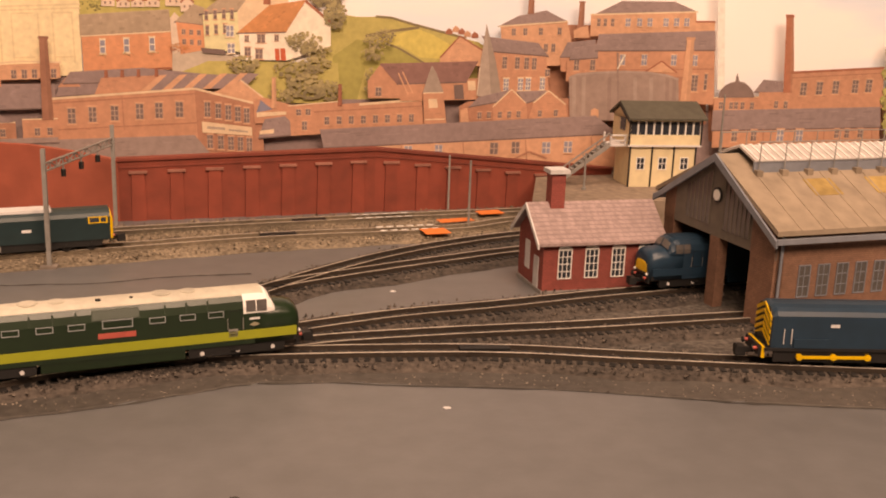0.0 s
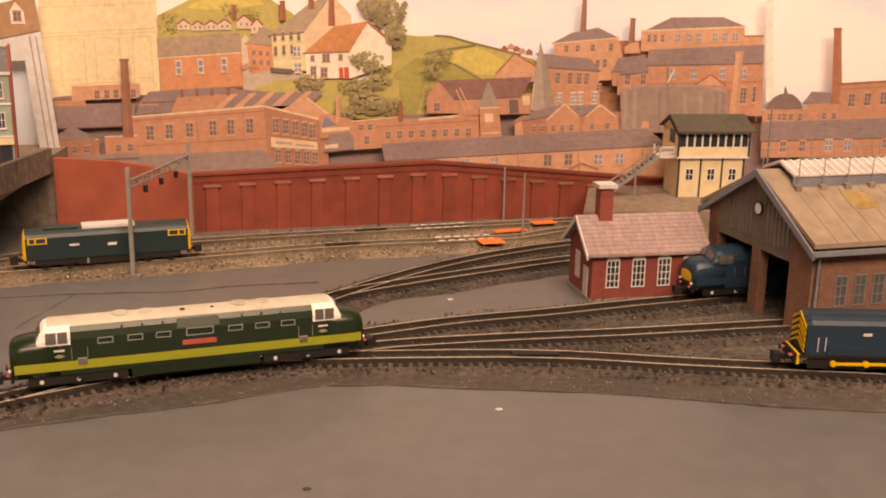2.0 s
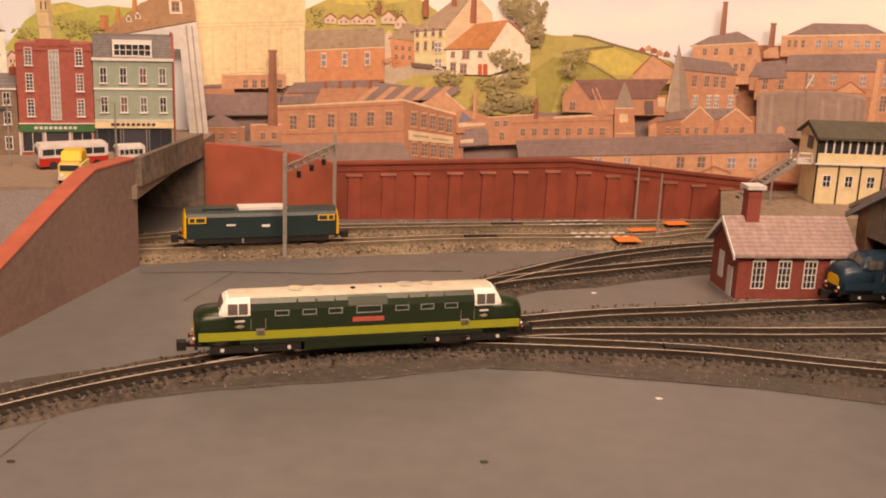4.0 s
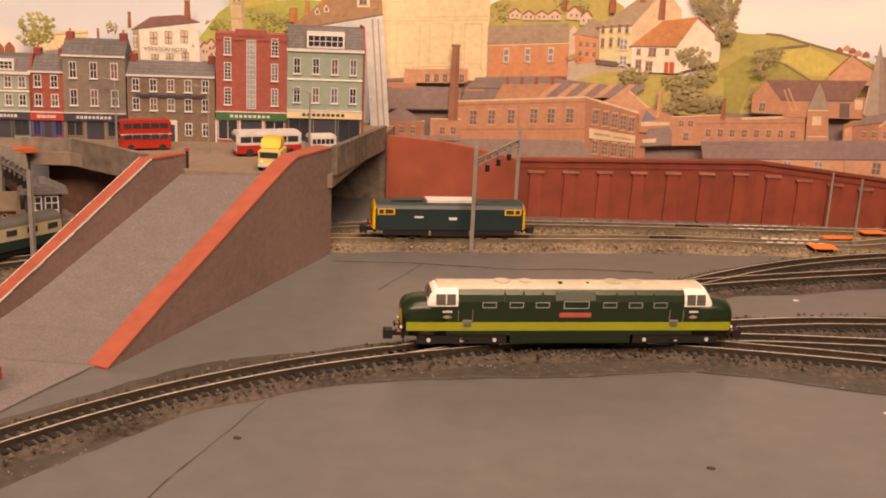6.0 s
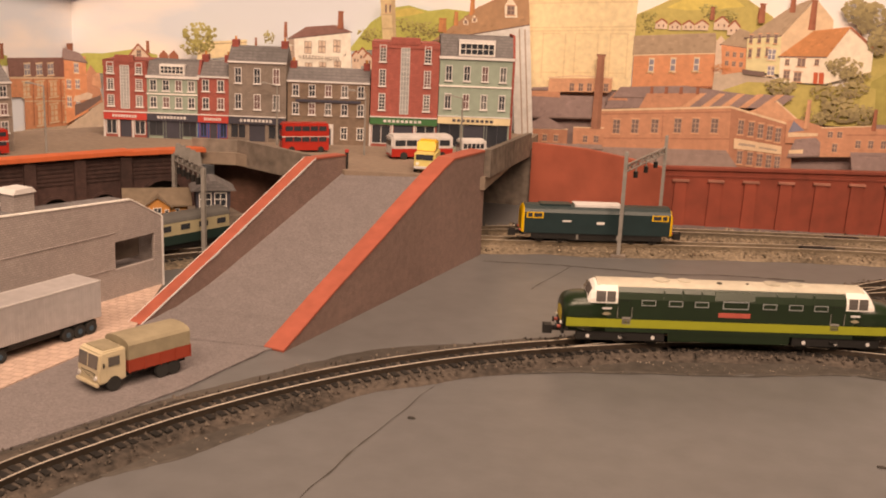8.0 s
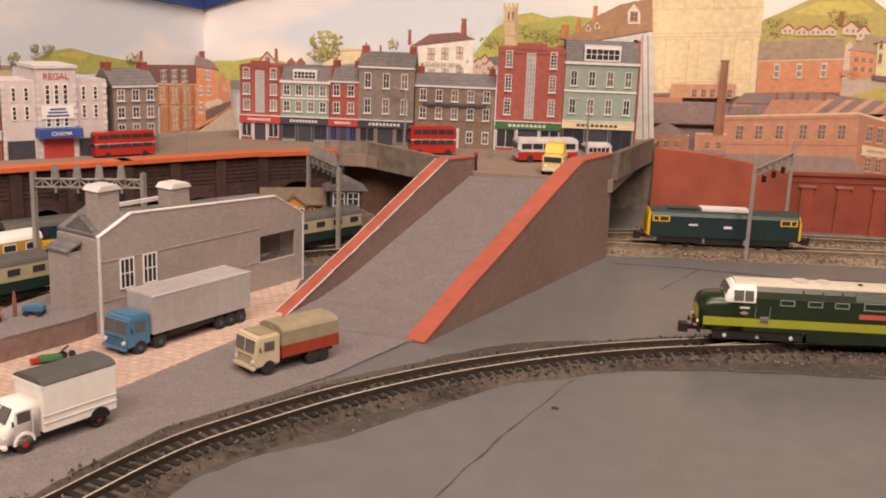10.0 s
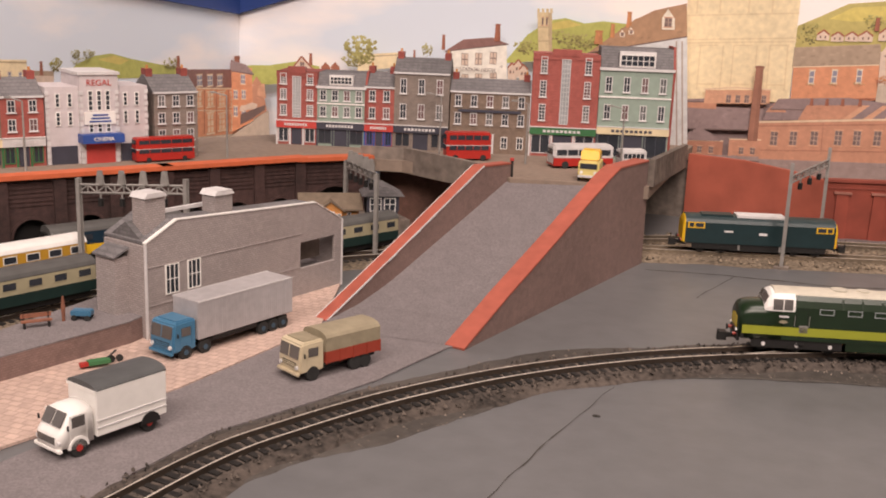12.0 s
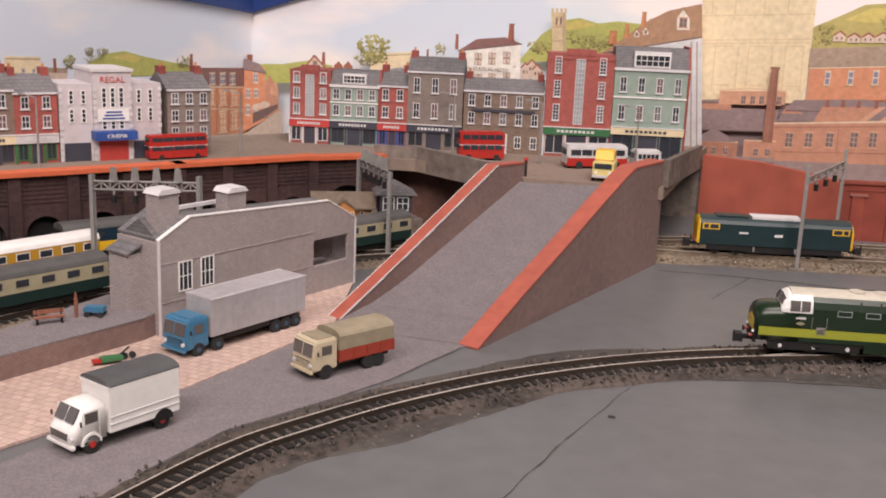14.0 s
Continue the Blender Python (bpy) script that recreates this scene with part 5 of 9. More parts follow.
P.wall([(-54.30, 5.76), (-54.21, 6.53), (-53.62, 6.77), (-53.48, 5.55)], BRICK_PALE)
P.poly([(-55.99, 4.35), (-55.87, 4.75), (-54.74, 5.16), (-54.27, 5.04), (-54.39, 4.67)], PALEWALL)
P.poly([(-55.88, 3.26), (-55.87, 4.10), (-54.68, 4.59), (-53.57, 5.03), (-53.57, 4.67), (-54.74, 3.86)], SHADE_INK)
hotel_y = 61.95 - P.layer
back_print = P.done("backdrop", "printed paper backscene of brick mills, terraces, chimneys and green hills")
words("lettering", "STATION HOTEL", 0.38, SHADE_INK, back_print, (-35.58, hotel_y, 8.85))
P = Print(lambda u, z, k: (-56.78 + k, u, z))
P.poly([(40.87, 8.42), (41.72, 8.92), (43.51, 9.40), (45.29, 9.50), (47.63, 9.03), (50.96, 8.50), (53.76, 8.17), (53.74, 7.46), (46.15, 7.77)], GRASS_HOT)
P.poly([(43.88, 9.13), (45.55, 9.36), (47.27, 8.96), (46.20, 8.70)], FIELD)
P.wall([(34.16, 8.21), (34.28, 9.54), (37.21, 9.39), (37.10, 8.04)], HALL)
P.row((34.64, 8.59), (34.64, 8.59), 1, 0.30, 0.40, PALE, 1, 2)
P.row((35.71, 8.53), (35.71, 8.53), 1, 0.31, 0.41, PALE, 1, 2)
P.row((36.60, 8.48), (36.60, 8.48), 1, 0.32, 0.41, PALE, 1, 2)
P.stroke([(34.26, 9.40), (37.20, 9.24)], 0.09, TOWER_DIM)
P.wall([(37.10, 8.04), (37.15, 8.61), (39.54, 8.41), (39.50, 7.90)], PALEWALL)
P.stroke([(37.15, 8.61), (39.54, 8.45)], 0.30, TAN_ROOF)
P.chimney(38.43, 8.39, 9.25, 0.25, TILE)
P.chimney(53.15, 7.96, 9.05, 0.37, TILE)
P.tree(39.76, 9.00, 0.53, 0.43, LEAF_PALE, 70)
P.tree(41.64, 9.58, 0.43, 0.28, LEAF_PALE, 70)
P.tree(42.95, 9.54, 0.57, 0.28, LEAF_PALE, 70)
P.tree(42.04, 9.11, 0.94, 0.24, LEAF_PALE, 70)
P.tree(52.14, 8.54, 0.89, 0.41, LEAF_PALE, 70)
P.wall([(55.29, 2.70), (55.41, 6.65), (61.63, 6.14), (61.67, 2.35)], ORANGE_INK)
P.slates((53.71, 6.64), (61.73, 6.08), (61.56, 7.63), (53.59, 8.01), MAROON_ROOF, 3)
P.wall([(53.66, 5.22), (53.71, 6.64), (55.62, 6.52), (55.58, 5.07)], ORANGE_INK)
P.row((55.86, 7.08), (55.86, 7.08), 1, 0.71, 0.82, PALE, 2, 2)
P.row((57.33, 7.00), (57.33, 7.00), 1, 0.73, 0.83, PALE, 2, 2)
P.row((58.75, 6.92), (58.75, 6.92), 1, 0.75, 0.85, PALE, 2, 2)
P.stroke([(53.70, 6.62), (61.73, 6.05)], 0.14, CREAM_INK)
P.stroke([(55.35, 4.80), (61.70, 4.26)], 0.10, CREAM_INK)
P.row((55.64, 5.65), (55.64, 5.65), 1, 0.88, 1.07, ARCH, 2, 3)
P.row((57.33, 5.52), (57.33, 5.52), 1, 0.92, 1.09, ARCH, 2, 3)
P.row((59.00, 5.40), (59.00, 5.40), 1, 0.95, 1.11, ARCH, 2, 3)
P.row((60.78, 5.27), (60.78, 5.27), 1, 0.99, 1.13, ARCH, 2, 3)
P.row((57.28, 3.64), (57.28, 3.64), 1, 0.92, 1.50, ARCH, 2, 3)
P.row((58.96, 3.58), (58.96, 3.58), 1, 0.96, 1.27, ARCH, 2, 3)
P.row((60.74, 3.46), (60.74, 3.46), 1, 0.99, 1.30, ARCH, 2, 3)
P.stroke([(56.46, 6.37), (56.36, 2.88)], 0.08, TILE)
P.stroke([(58.18, 6.26), (58.09, 2.70)], 0.08, TILE)
P.stroke([(59.97, 6.14), (59.89, 2.51)], 0.08, TILE)
P.poly([(51.85, 1.12), (53.56, 2.60), (55.51, 2.72), (61.67, 2.38), (61.74, -0.18)], ROAD_INK)
P.chimney(61.37, 7.59, 8.76, 0.79, TILE)
P.done("backdrop", "printed paper backscene of a town street and green hills")

# ---------- red retaining wall ----------
def strip_wall(name, a, b, h0, h1, thick, material, label, z0=0.0, parent=None):
    """A straight wall from a to b whose top falls or rises from h0 to h1."""
    d = Vector(b) - Vector(a)
    ob = part(name, prism(bmesh.new(), [(0, z0), (d.length, z0), (d.length, h1), (0, h0)], 0, thick), material, parent, at=(*a, 0), rz=math.degrees(math.atan2(d.y, d.x)))
    return tagged(ob, label, "wall", kind="structure") if not parent else ob


def pilaster_wall(a, b, h0, h1, n):
    d = Vector(b) - Vector(a)
    w = strip_wall("retaining_wall", a, b, h0, h1, 0.5, REDWALL, "red painted retaining wall with pilasters and capped coping")
    L = d.length
    part("coping", prism(bmesh.new(), [(-0.05, h0), (L + 0.05, h1), (L + 0.05, h1 + 0.16), (-0.05, h0 + 0.16)], -0.14, 0.6), REDDARK, w)
    part("string_course", prism(bmesh.new(), [(0, h0 - 0.42), (L, h1 - 0.42), (L, h1 - 0.32), (0, h0 - 0.32)], -0.06, 0.1), REDDARK, w)
    for i in range(n):
        u = L * (i + 0.5) / n
        h = h0 + (h1 - h0) * (i + 0.5) / n - 0.75
        part("pilaster", prism(bmesh.new(), [(u - 0.42, -0.1), (u + 0.42, -0.1), (u + 0.36, h), (u - 0.36, h)], -0.13, 0.1), REDWALL, w)
        part("cap", boxes((u - 0.52, -0.2, h, u + 0.52, 0.05, h + 0.14)), OLDCAP, w)
    return w


OLDCAP = mat("greyed_red_cap", (0.30, 0.12, 0.09), 0.75, 0, 150, 0.2, 0.2)
WA, WB, WC = (-10.4, 55.0), (4.8, 57.7), (21.0, 60.2)
pilaster_wall(WA, WB, 3.57, 3.95, 7)
pilaster_wall(WB, WC, 3.95, 2.34, 8)
d = Vector(WA) - Vector((-19.2, 56.6))
wing = part("retaining_wall", prism(bmesh.new(), [(0, 0), (d.length, 0), (d.length, 3.62), (d.length * 0.85, 3.86), (d.length * 0.7, 4.05), (d.length * 0.42, 4.33), (0, 4.40)], 0, 0.4), mat("orange_red_wall", (0.34, 0.082, 0.05), 0.75, 0, 70, 0.14, 0.25), at=(-19.2, 56.6, 0), rz=math.degrees(math.atan2(d.y, d.x)))
tagged(wing, "plain orange-red wing wall falling away from the bridge", "wall", kind="structure")

# ---------- ramp and bridge ----------
DECK = 4.4
R_FOOT, R_END = Vector((-24.15, 24.05)), Vector((-20.05, 42.45))
L_FOOT, L_END = Vector((-30.93, 23.66)), Vector((-27.33, 41.0))
R_TOP = [(-0.1, 0.10), (3.6, 1.62), (7.7, 3.15), (11.3, 4.58), (13.9, 5.55), (14.9, 5.85), (18.85, 5.80)]
L_TOP = [(1.2, 0.10), (7.2, 2.42), (13.3, 4.87), (14.6, 5.38), (17.7, 5.20)]


def ramp_wall(foot, end, top, half, label, white_edge=False):
    """A brick-papered ramp wall under a sloping card coping, from the foot up to the bridge."""
    d = end - foot
    rz_ = math.degrees(math.atan2(d.y, d.x))
    w = part("wall_ramp", prism(bmesh.new(), [(top[-1][0], 0), (top[0][0], 0)] + [(u, z - 0.06) for u, z in top], -half + 0.03, half - 0.03), DULLBRICK, at=(*foot, 0), rz=rz_)
    part("coping", prism(bmesh.new(), [(u, z) for u, z in top] + [(u, z - 0.09) for u, z in reversed(top)], -half, half), COPING, w, "orange card coping")
    if white_edge:
        rng = random.Random(3)
        for side_, broken in ((-half, True), (half, False)):
            for (u0, z0), (u1, z1) in zip(top[:-2], top[1:-1]):
                n = 9 if broken else 1
                for k in range(n):
                    a, b = k / n, (k + 1) / n
                    t0 = rng.uniform(0.0, 0.07) if broken else 0.0
                    pts = [(u0 + (u1 - u0) * a, z0 + (z1 - z0) * a + 0.012), (u0 + (u1 - u0) * b, z0 + (z1 - z0) * b + 0.012)]
                    pts += [(pts[1][0], pts[1][1] - 0.04 - t0), (pts[0][0], pts[0][1] - 0.04 - t0 * 0.8)]
                    part("edge_chip", prism(bmesh.new(), pts, side_ - 0.018, side_ + 0.018), OFFWHITE, w, "bare white card edge")
    return tagged(w, label, "ramp wall", kind="structure")


ramp_wall(R_FOOT, R_END, R_TOP, 0.47, "brown brick ramp wall with orange coping")
ramp_wall(L_FOOT, L_END, L_TOP, 0.34, "brown brick ramp wall with orange coping and torn white edges", True)
bm = bmesh.new()
n = 26
grid = []
for i in range(n + 1):
    q = i / n
    lo, hi = L_FOOT.lerp(L_END, q) + Vector((0.3, 0)), R_FOOT.lerp(R_END, q * 0.955) + Vector((-0.42, 0))
    u = 17.7 * q - 3.6
    z = 0.08 + max(0.0, 0.302 * u) + 0.20 * math.exp(-(u / 1.6) ** 2)
    grid.append([bm.verts.new((*lo.lerp(hi, j / 6), min(z, DECK + 0.012))) for j in range(7)])
for a, b in zip(grid, grid[1:]):
    for j in range(6):
        bm.faces.new((a[j], a[j + 1], b[j + 1], b[j]))
tagged(part("road", bm, ROADGRIT), "grey grit-paper road climbing the ramp", "ramp road", kind="structure")
bm = prism(bmesh.new(), [(-19.5, 41.9), (-19.5, 61.8), (-44.0, 61.8), (-46.5, 49.0), (-49.5, 44.5), (-51.5, 38.0), (-56.6, 33.0), (-56.6, 20), (-50.0, 24.6), (-44.2, 32.6), (-39.6, 39.3), (-36.6, 42.6), (-34.4, 43.0), (-28.0, 41.2), (-26.9, 40.4), (-20.4, 41.6)], DECK - 0.7, DECK, "z")
tagged(part("road", bm, ROADTOP), "brown card street deck of the upper town", "street", kind="structure")
# bridge parapets
pr = part("parapet", prism(bmesh.new(), [(0.2, DECK - 0.05), (14.8, DECK - 0.95), (14.8, DECK + 0.62), (0.2, DECK + 1.45)], 0, 0.35), CONCRETE, at=(-19.3, 42.0, 0), rz=90)
tagged(pr, "grimy concrete bridge parapet over the main lines", "parapet", kind="structure")
for (a, b) in (((-27.5, 39.5), (-34.4, 43.2)), ((-34.4, 43.2), (-36.9, 42.5))):
    d = Vector(b) - Vector(a)
    w = part("parapet", prism(bmesh.new(), [(0, DECK - 0.75), (d.length, DECK - 0.75), (d.length, DECK + 0.75), (0, DECK + 0.7)], -0.35, 0.0), CONCRETE, at=(*a, 0), rz=math.degrees(math.atan2(d.y, d.x)))
    tagged(w, "streaked concrete bridge parapet above the station tracks", "parapet", kind="structure")
tagged(part("abutment", boxes((-27.0, 56.9, 0, -19.2, 57.3, DECK - 0.7)), CONCRETE), "dark concrete abutment beneath the bridge", "abutment", kind="structure")
# this brick's colour is darkened to hold the shade under the deck
tagged(part("abutment", boxes((-36.5, 44.6, 0, -27.0, 45.2, DECK - 0.7)), mat("brown_shadow_brick", (0.16, 0.08, 0.06), 0.85, 0, 250, 0.2, 0.3, "brick")), "brown brick abutment wall beneath the bridge, shade put into its colour", "abutment", kind="structure")

# ---------- arched viaduct wall ----------
def viaduct(a, b, n, h, label):
    d = Vector(b) - Vector(a)
    L = d.length
    w = new("viaduct_wall")
    w.matrix_basis = pose(a[0] * CM, a[1] * CM, 0, 0, 0, math.degrees(math.atan2(d.y, d.x)))
    tagged(w, label, "viaduct", kind="structure")
    bay = L / n
    for i in range(n):
        u0 = i * bay
        bm = bmesh.new()
        c, r, spring = u0 + bay / 2, bay * 0.33, 1.5
        arc = [(c + r * math.cos(k), spring + r * math.sin(k)) for k in [math.pi * j / 10 for j in range(11)]]
        prism(bm, [(u0, 0), (c - r, 0), (c - r, spring), (c - r, h), (u0, h)], -0.25, 0.25)
        prism(bm, [(c + r, 0), (u0 + bay, 0), (u0 + bay, h), (c + r, h), (c + r, spring)], -0.25, 0.25)
        for p, q in zip(arc, arc[1:]):
            prism(bm, [p, (p[0], h), (q[0], h), q], -0.25, 0.25)
        part("arch", bm, VIADUCT, w)
        ring = bmesh.new()
        for p, q in zip(arc, arc[1:]):
            po, qo = [((v[0] - c) * 1.16 + c, (v[1] - spring) * 1.16 + spring) for v in (p, q)]
            prism(ring, [p, po, qo, q], -0.31, -0.2)
        part("arch_ring", ring, VIADUCT, w)
        # black sheet behind the arch stands in for the shade inside it
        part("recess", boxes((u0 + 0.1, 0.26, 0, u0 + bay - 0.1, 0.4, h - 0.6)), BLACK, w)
        for k in range(6):
            part("brick_course", boxes((u0, -0.29, 3.1 + k * 0.22, u0 + bay, -0.24, 3.2 + k * 0.22)), VIADUCT, w)
        part("pier", boxes((u0 - 0.3, -0.45, 0, u0 + 0.3, -0.2, h - 0.1)), VIADUCT, w)
    part("coping", boxes((-0.3, -0.6, h, L + 0.3, 0.5, h + 0.22)), mat("bright_orange_coping", (0.55, 0.12, 0.045), 0.7, 0, 150, 0.1, 0.1), w, "bright orange coping")
    return w


viaduct((-50.2, 23.2), (-43.9, 32.6), 4, 4.5, "dark brick viaduct wall with arches and orange coping")
viaduct((-43.9, 32.6), (-39.4, 39.3), 3, 4.5, "dark brick viaduct wall with arches and orange coping")
viaduct((-39.4, 39.3), (-36.5, 42.4), 1, 4.45, "dark brick viaduct end with one arch and orange coping")
viaduct((-58.0, 11.0), (-50.2, 23.2), 5, 4.5, "dark brick viaduct wall with arches and orange coping")

# ---------- tracks ----------
S_PTS = [(-27.9, -6), (-28.1, 3), (-27.6, 7.6), (-27.0, 10.8), (-26.1, 13.1), (-24.2, 16.8), (-21.6, 20.5), (-18.7, 23.6), (-15.5, 26.2), (-11.6, 28.6), (-7.5, 30.5), (-3.2, 31.3), (3.5, 31.4), (8.1, 31.1), (12.6, 30.2), (17.1, 29.4), (24, 28.3), (34, 27)]
D_PTS = [(-9.5, 29.7), (-6.2, 30.9), (-1.0, 32.2), (1.3, 32.8), (4.9, 33.3), (7.8, 33.6), (12, 34.0), (20, 35), (30, 36)]
M_PTS = [(-9.5, 29.7), (-6.3, 30.9), (-3.2, 32.6), (-1.0, 33.9), (3.9, 35.8), (8.4, 36.9), (13, 38.2), (17, 39.2), (20, 40.0), (30, 42.0)]
K_PTS = [(-13.6, 27.4), (-11.1, 29.4), (-9.5, 31.0), (-7.7, 32.9), (-5.8, 35.0), (-3.6, 37.4), (-1.1, 40.4), (1.7, 43.3), (4.8, 46.0), (8.2, 48.2), (12.9, 50.4), (22, 53)]
K2_PTS = [(-1.1, 40.4), (0.5, 41.4), (4.6, 43.5), (7.8, 45.0), (12.2, 46.9), (22, 50)]
B1_PTS = [(-48, 34), (-34, 40.2), (-24, 45.2), (-17, 49.0), (-10.0, 51.3), (-1.2, 53.4), (13.3, 56.4), (26, 58.4)]
B2_PTS = [(-48, 31.5), (-34, 37.6), (-24, 43.2), (-17.8, 45.3), (-9.9, 47.6), (-1.0, 50.2), (8.9, 51.9), (14, 54.2), (26, 56.2)]
P1_PTS = [(-47, 6), (-43.3, 16), (-41.2, 22.5), (-37.5, 30), (-33, 36), (-24, 41)]
RNG = random.Random(5)
SLEEPER_ME = bpy.data.meshes.new("sleeper")
sb = boxes((-0.11, -0.85, 0.10, 0.11, 0.85, 0.24))
bmesh.ops.scale(sb, vec=(CM,) * 3, verts=sb.verts[:])
sb.to_mesh(sb_me := SLEEPER_ME)
sb.free()
SLEEPER_ME.materials.append(SLEEPER)


def lay_track(pts, label, single, tie=SLEEPER):
    line = smooth_line(pts, 0.42)
    t = thing("railway_track", 0, 0, 0, 0, label, "track", "model railway tracks")
    for off in (-0.45, 0.45):
        r = part("rail", sweep(line, off, 0.022, 0.22, 0.42), RAIL_SIDE if tie is SLEEPER else TAN_SLEEPER, t)
        part("rail_head", sweep(line, off, 0.026, 0.425, 0.44), RAIL, r, "bright worn rail head")
    rest = bmesh.new()
    for i, (p, d, n) in enumerate(sides(line)):
        ang = math.degrees(math.atan2(d.y, d.x)) + RNG.uniform(-1, 1)
        if single:
            place("sleeper", SLEEPER_ME, None, t, at=(p.x, p.y, 0), rz=ang)
        else:
            vs = box(rest, -0.11, -0.85, 0.10, 0.11, 0.85, 0.24)
            bmesh.ops.transform(rest, matrix=Matrix.Translation((p.x, p.y, 0)) @ Matrix.Rotation(math.radians(ang), 4, "Z"), verts=vs)
    if single:
        rest.free()
    else:
        part("sleeper_strip", rest, tie, t)["kind"] = "stuff"
    return line


def ballast(lines, name, label, width, stones, tone, seed, chip=STONE_CHIP):
    """A glued ballast bed with ragged edges, and loose chips on it."""
    rng = random.Random(seed)
    bm = bmesh.new()
    chips = bmesh.new()
    top = 0.205
    for line in lines:
        last = None
        ph = rng.uniform(0, 9)
        for i, (p, d, n) in enumerate(sides(line)):
            w = width * (1 + 0.22 * noise.noise((i * 0.16 + ph, ph, 0)) + 0.08 * noise.noise((i * 0.7, ph, 3)))
            w2 = width * (1 + 0.30 * noise.noise((i * 0.13 + ph, ph, 7)) + 0.08 * noise.noise((i * 0.7, ph, 9)))
            prof = ((-w2 - 0.5, 0.006 + top * 0.0), (-w2, top * 0.8), (-w2 * 0.4, top), (0, top), (w * 0.4, top), (w, top * 0.8), (w + 0.5, 0.006))
            ring = [bm.verts.new((*(p + n * s), z + (0.035 * rng.uniform(-1, 1) if 0.05 < z else 0))) for s, z in prof]
            if last:
                for a in range(6):
                    bm.faces.new((last[a], last[a + 1], ring[a + 1], ring[a]))
            last = ring
            for k in range(stones):
                c = p + n * rng.uniform(-w2 - 0.35, w + 0.35) + d * rng.uniform(-0.25, 0.25)
                r = rng.uniform(0.03, 0.09)
                v = [chips.verts.new((c.x + r * x * rng.uniform(0.6, 1.4), c.y + r * y * rng.uniform(0.6, 1.4), 0.18 + r * z * 1.2 + rng.uniform(-0.04, 0.06))) for x, y, z in ((1, 0, 0), (-1, 0.2, 0), (0, 1, 0.1), (0.1, -1, 0), (0, 0, 1))]
                for f in ((0, 2, 4), (2, 1, 4), (1, 3, 4), (3, 0, 4)):
                    chips.faces.new([v[q] for q in f])
    bed = tagged(part(name, bm, tone), label, "ballast", kind="structure")
    ch = part("ballast_chips", chips, chip, bed)
    ch["kind"] = "stuff"
    return bed


sl = lay_track(S_PTS, "curved model railway track on black sleepers", True)
dl = lay_track(D_PTS, "yard track with shiny worn rails", True)
ml = lay_track(M_PTS, "yard track into the engine shed", False)
kl = lay_track(K_PTS, "branch track crossing the yard", False)
k2 = lay_track(K2_PTS, "siding track beside the branch", False)
b1 = lay_track(B1_PTS, "main line track below the retaining wall", False, TAN_SLEEPER)
b2 = lay_track(B2_PTS, "main line track beneath the bridge", False, TAN_SLEEPER)
p1 = lay_track(P1_PTS, "platform track behind the station building", False)
p2 = lay_track([(x - 2.6, y + 0.9) for x, y in P1_PTS], "platform track behind the station building", False)
DARKBED = mat("dark_sooty_ballast", (0.062, 0.049, 0.041), 0.9, 0, 420, 0.5, 0.9)
PALEBED = mat("pale_grey_ballast", (0.20, 0.155, 0.11), 0.9, 0, 520, 0.45, 0.9)
ballast([sl], "ballast", "dark sooty ballast beneath the curved track", 1.15, 18, DARKBED, 1)
ballast([dl, ml], "ballast", "dark sooty ballast of the engine yard", 1.3, 15, DARKBED, 2)
ballast([kl, k2], "ballast", "dark sooty ballast beneath the branch", 1.2, 11, DARKBED, 3)
ballast([b1, b2], "ballast", "pale grey ballast of the main lines", 1.6, 20, PALEBED, 4, mat("tan_stone_chips", (0.20, 0.155, 0.11), 0.85, 0, 900, 0.3, 0.3, "chips"))
ballast([p1, p2], "ballast", "grey ballast of the platform tracks", 1.3, 4, PALEBED, 6)
# brown glue stains along the curve and under the yard
STAIN = mat("brown_glue_stain", (0.070, 0.060, 0.053), 0.7, 0, 240, 0.22, 0.5)


def stain(line, inner, outer, seed):
    bm = bmesh.new()
    last = None
    for i, (p, d, n) in enumerate(sides(line)):
        o = outer * (1 + 0.16 * noise.noise((i * 0.11, seed, 0)) + 0.07 * noise.noise((i * 0.5, seed, 5)))
        ring = [bm.verts.new((*(p - n * inner), 0.012)), bm.verts.new((*(p - n * o), 0.012))]
        if last:
            bm.faces.new((last[0], last[1], ring[1], ring[0]))
        last = ring
    return tagged(part("stain", bm, STAIN), "brown glue stain spreading from the track onto the board", "stain", kind="structure")


stain(sl, -0.6, -2.0, 4.0)
# front edge of the glued strip, from the road end round to the yard
EDGE = smooth_line([(-26.6, 6.0), (-25.8, 9.5), (-24.9, 11.8), (-23.0, 14.2), (-20.9, 18.2), (-18.9, 22.3), (-15.5, 24.4), (-11.4, 26.0), (-7.8, 27.0),
                    (-4.9, 28.0), (-3.0, 28.8), (-1.8, 29.1), (1.1, 29.0), (3.4, 28.6), (9.2, 27.8), (11.8, 27.2), (14.4, 26.5), (18.3, 25.7), (26.0, 24.4)], 0.3)
bm = bmesh.new()
last = None
for i, (p, d, n) in enumerate(sides(EDGE)):
    q = p + n * (0.28 * noise.noise((i * 0.09, 3.0, 0)) + 0.16 * noise.noise((i * 0.45, 7.0, 2)))
    ring = [bm.verts.new((*(q + n * w), z)) for w, z in ((0.0, 0.004), (0.10, 0.035), (1.3, 0.03), (3.4, 0.02))]
    if last:
        for k in range(3):
            bm.faces.new((last[k], ring[k], ring[k + 1], last[k + 1]))
    last = ring
tagged(part("stain", bm, STAIN), "brown glue and grit strip between the track and the bare board", "stain", kind="structure")
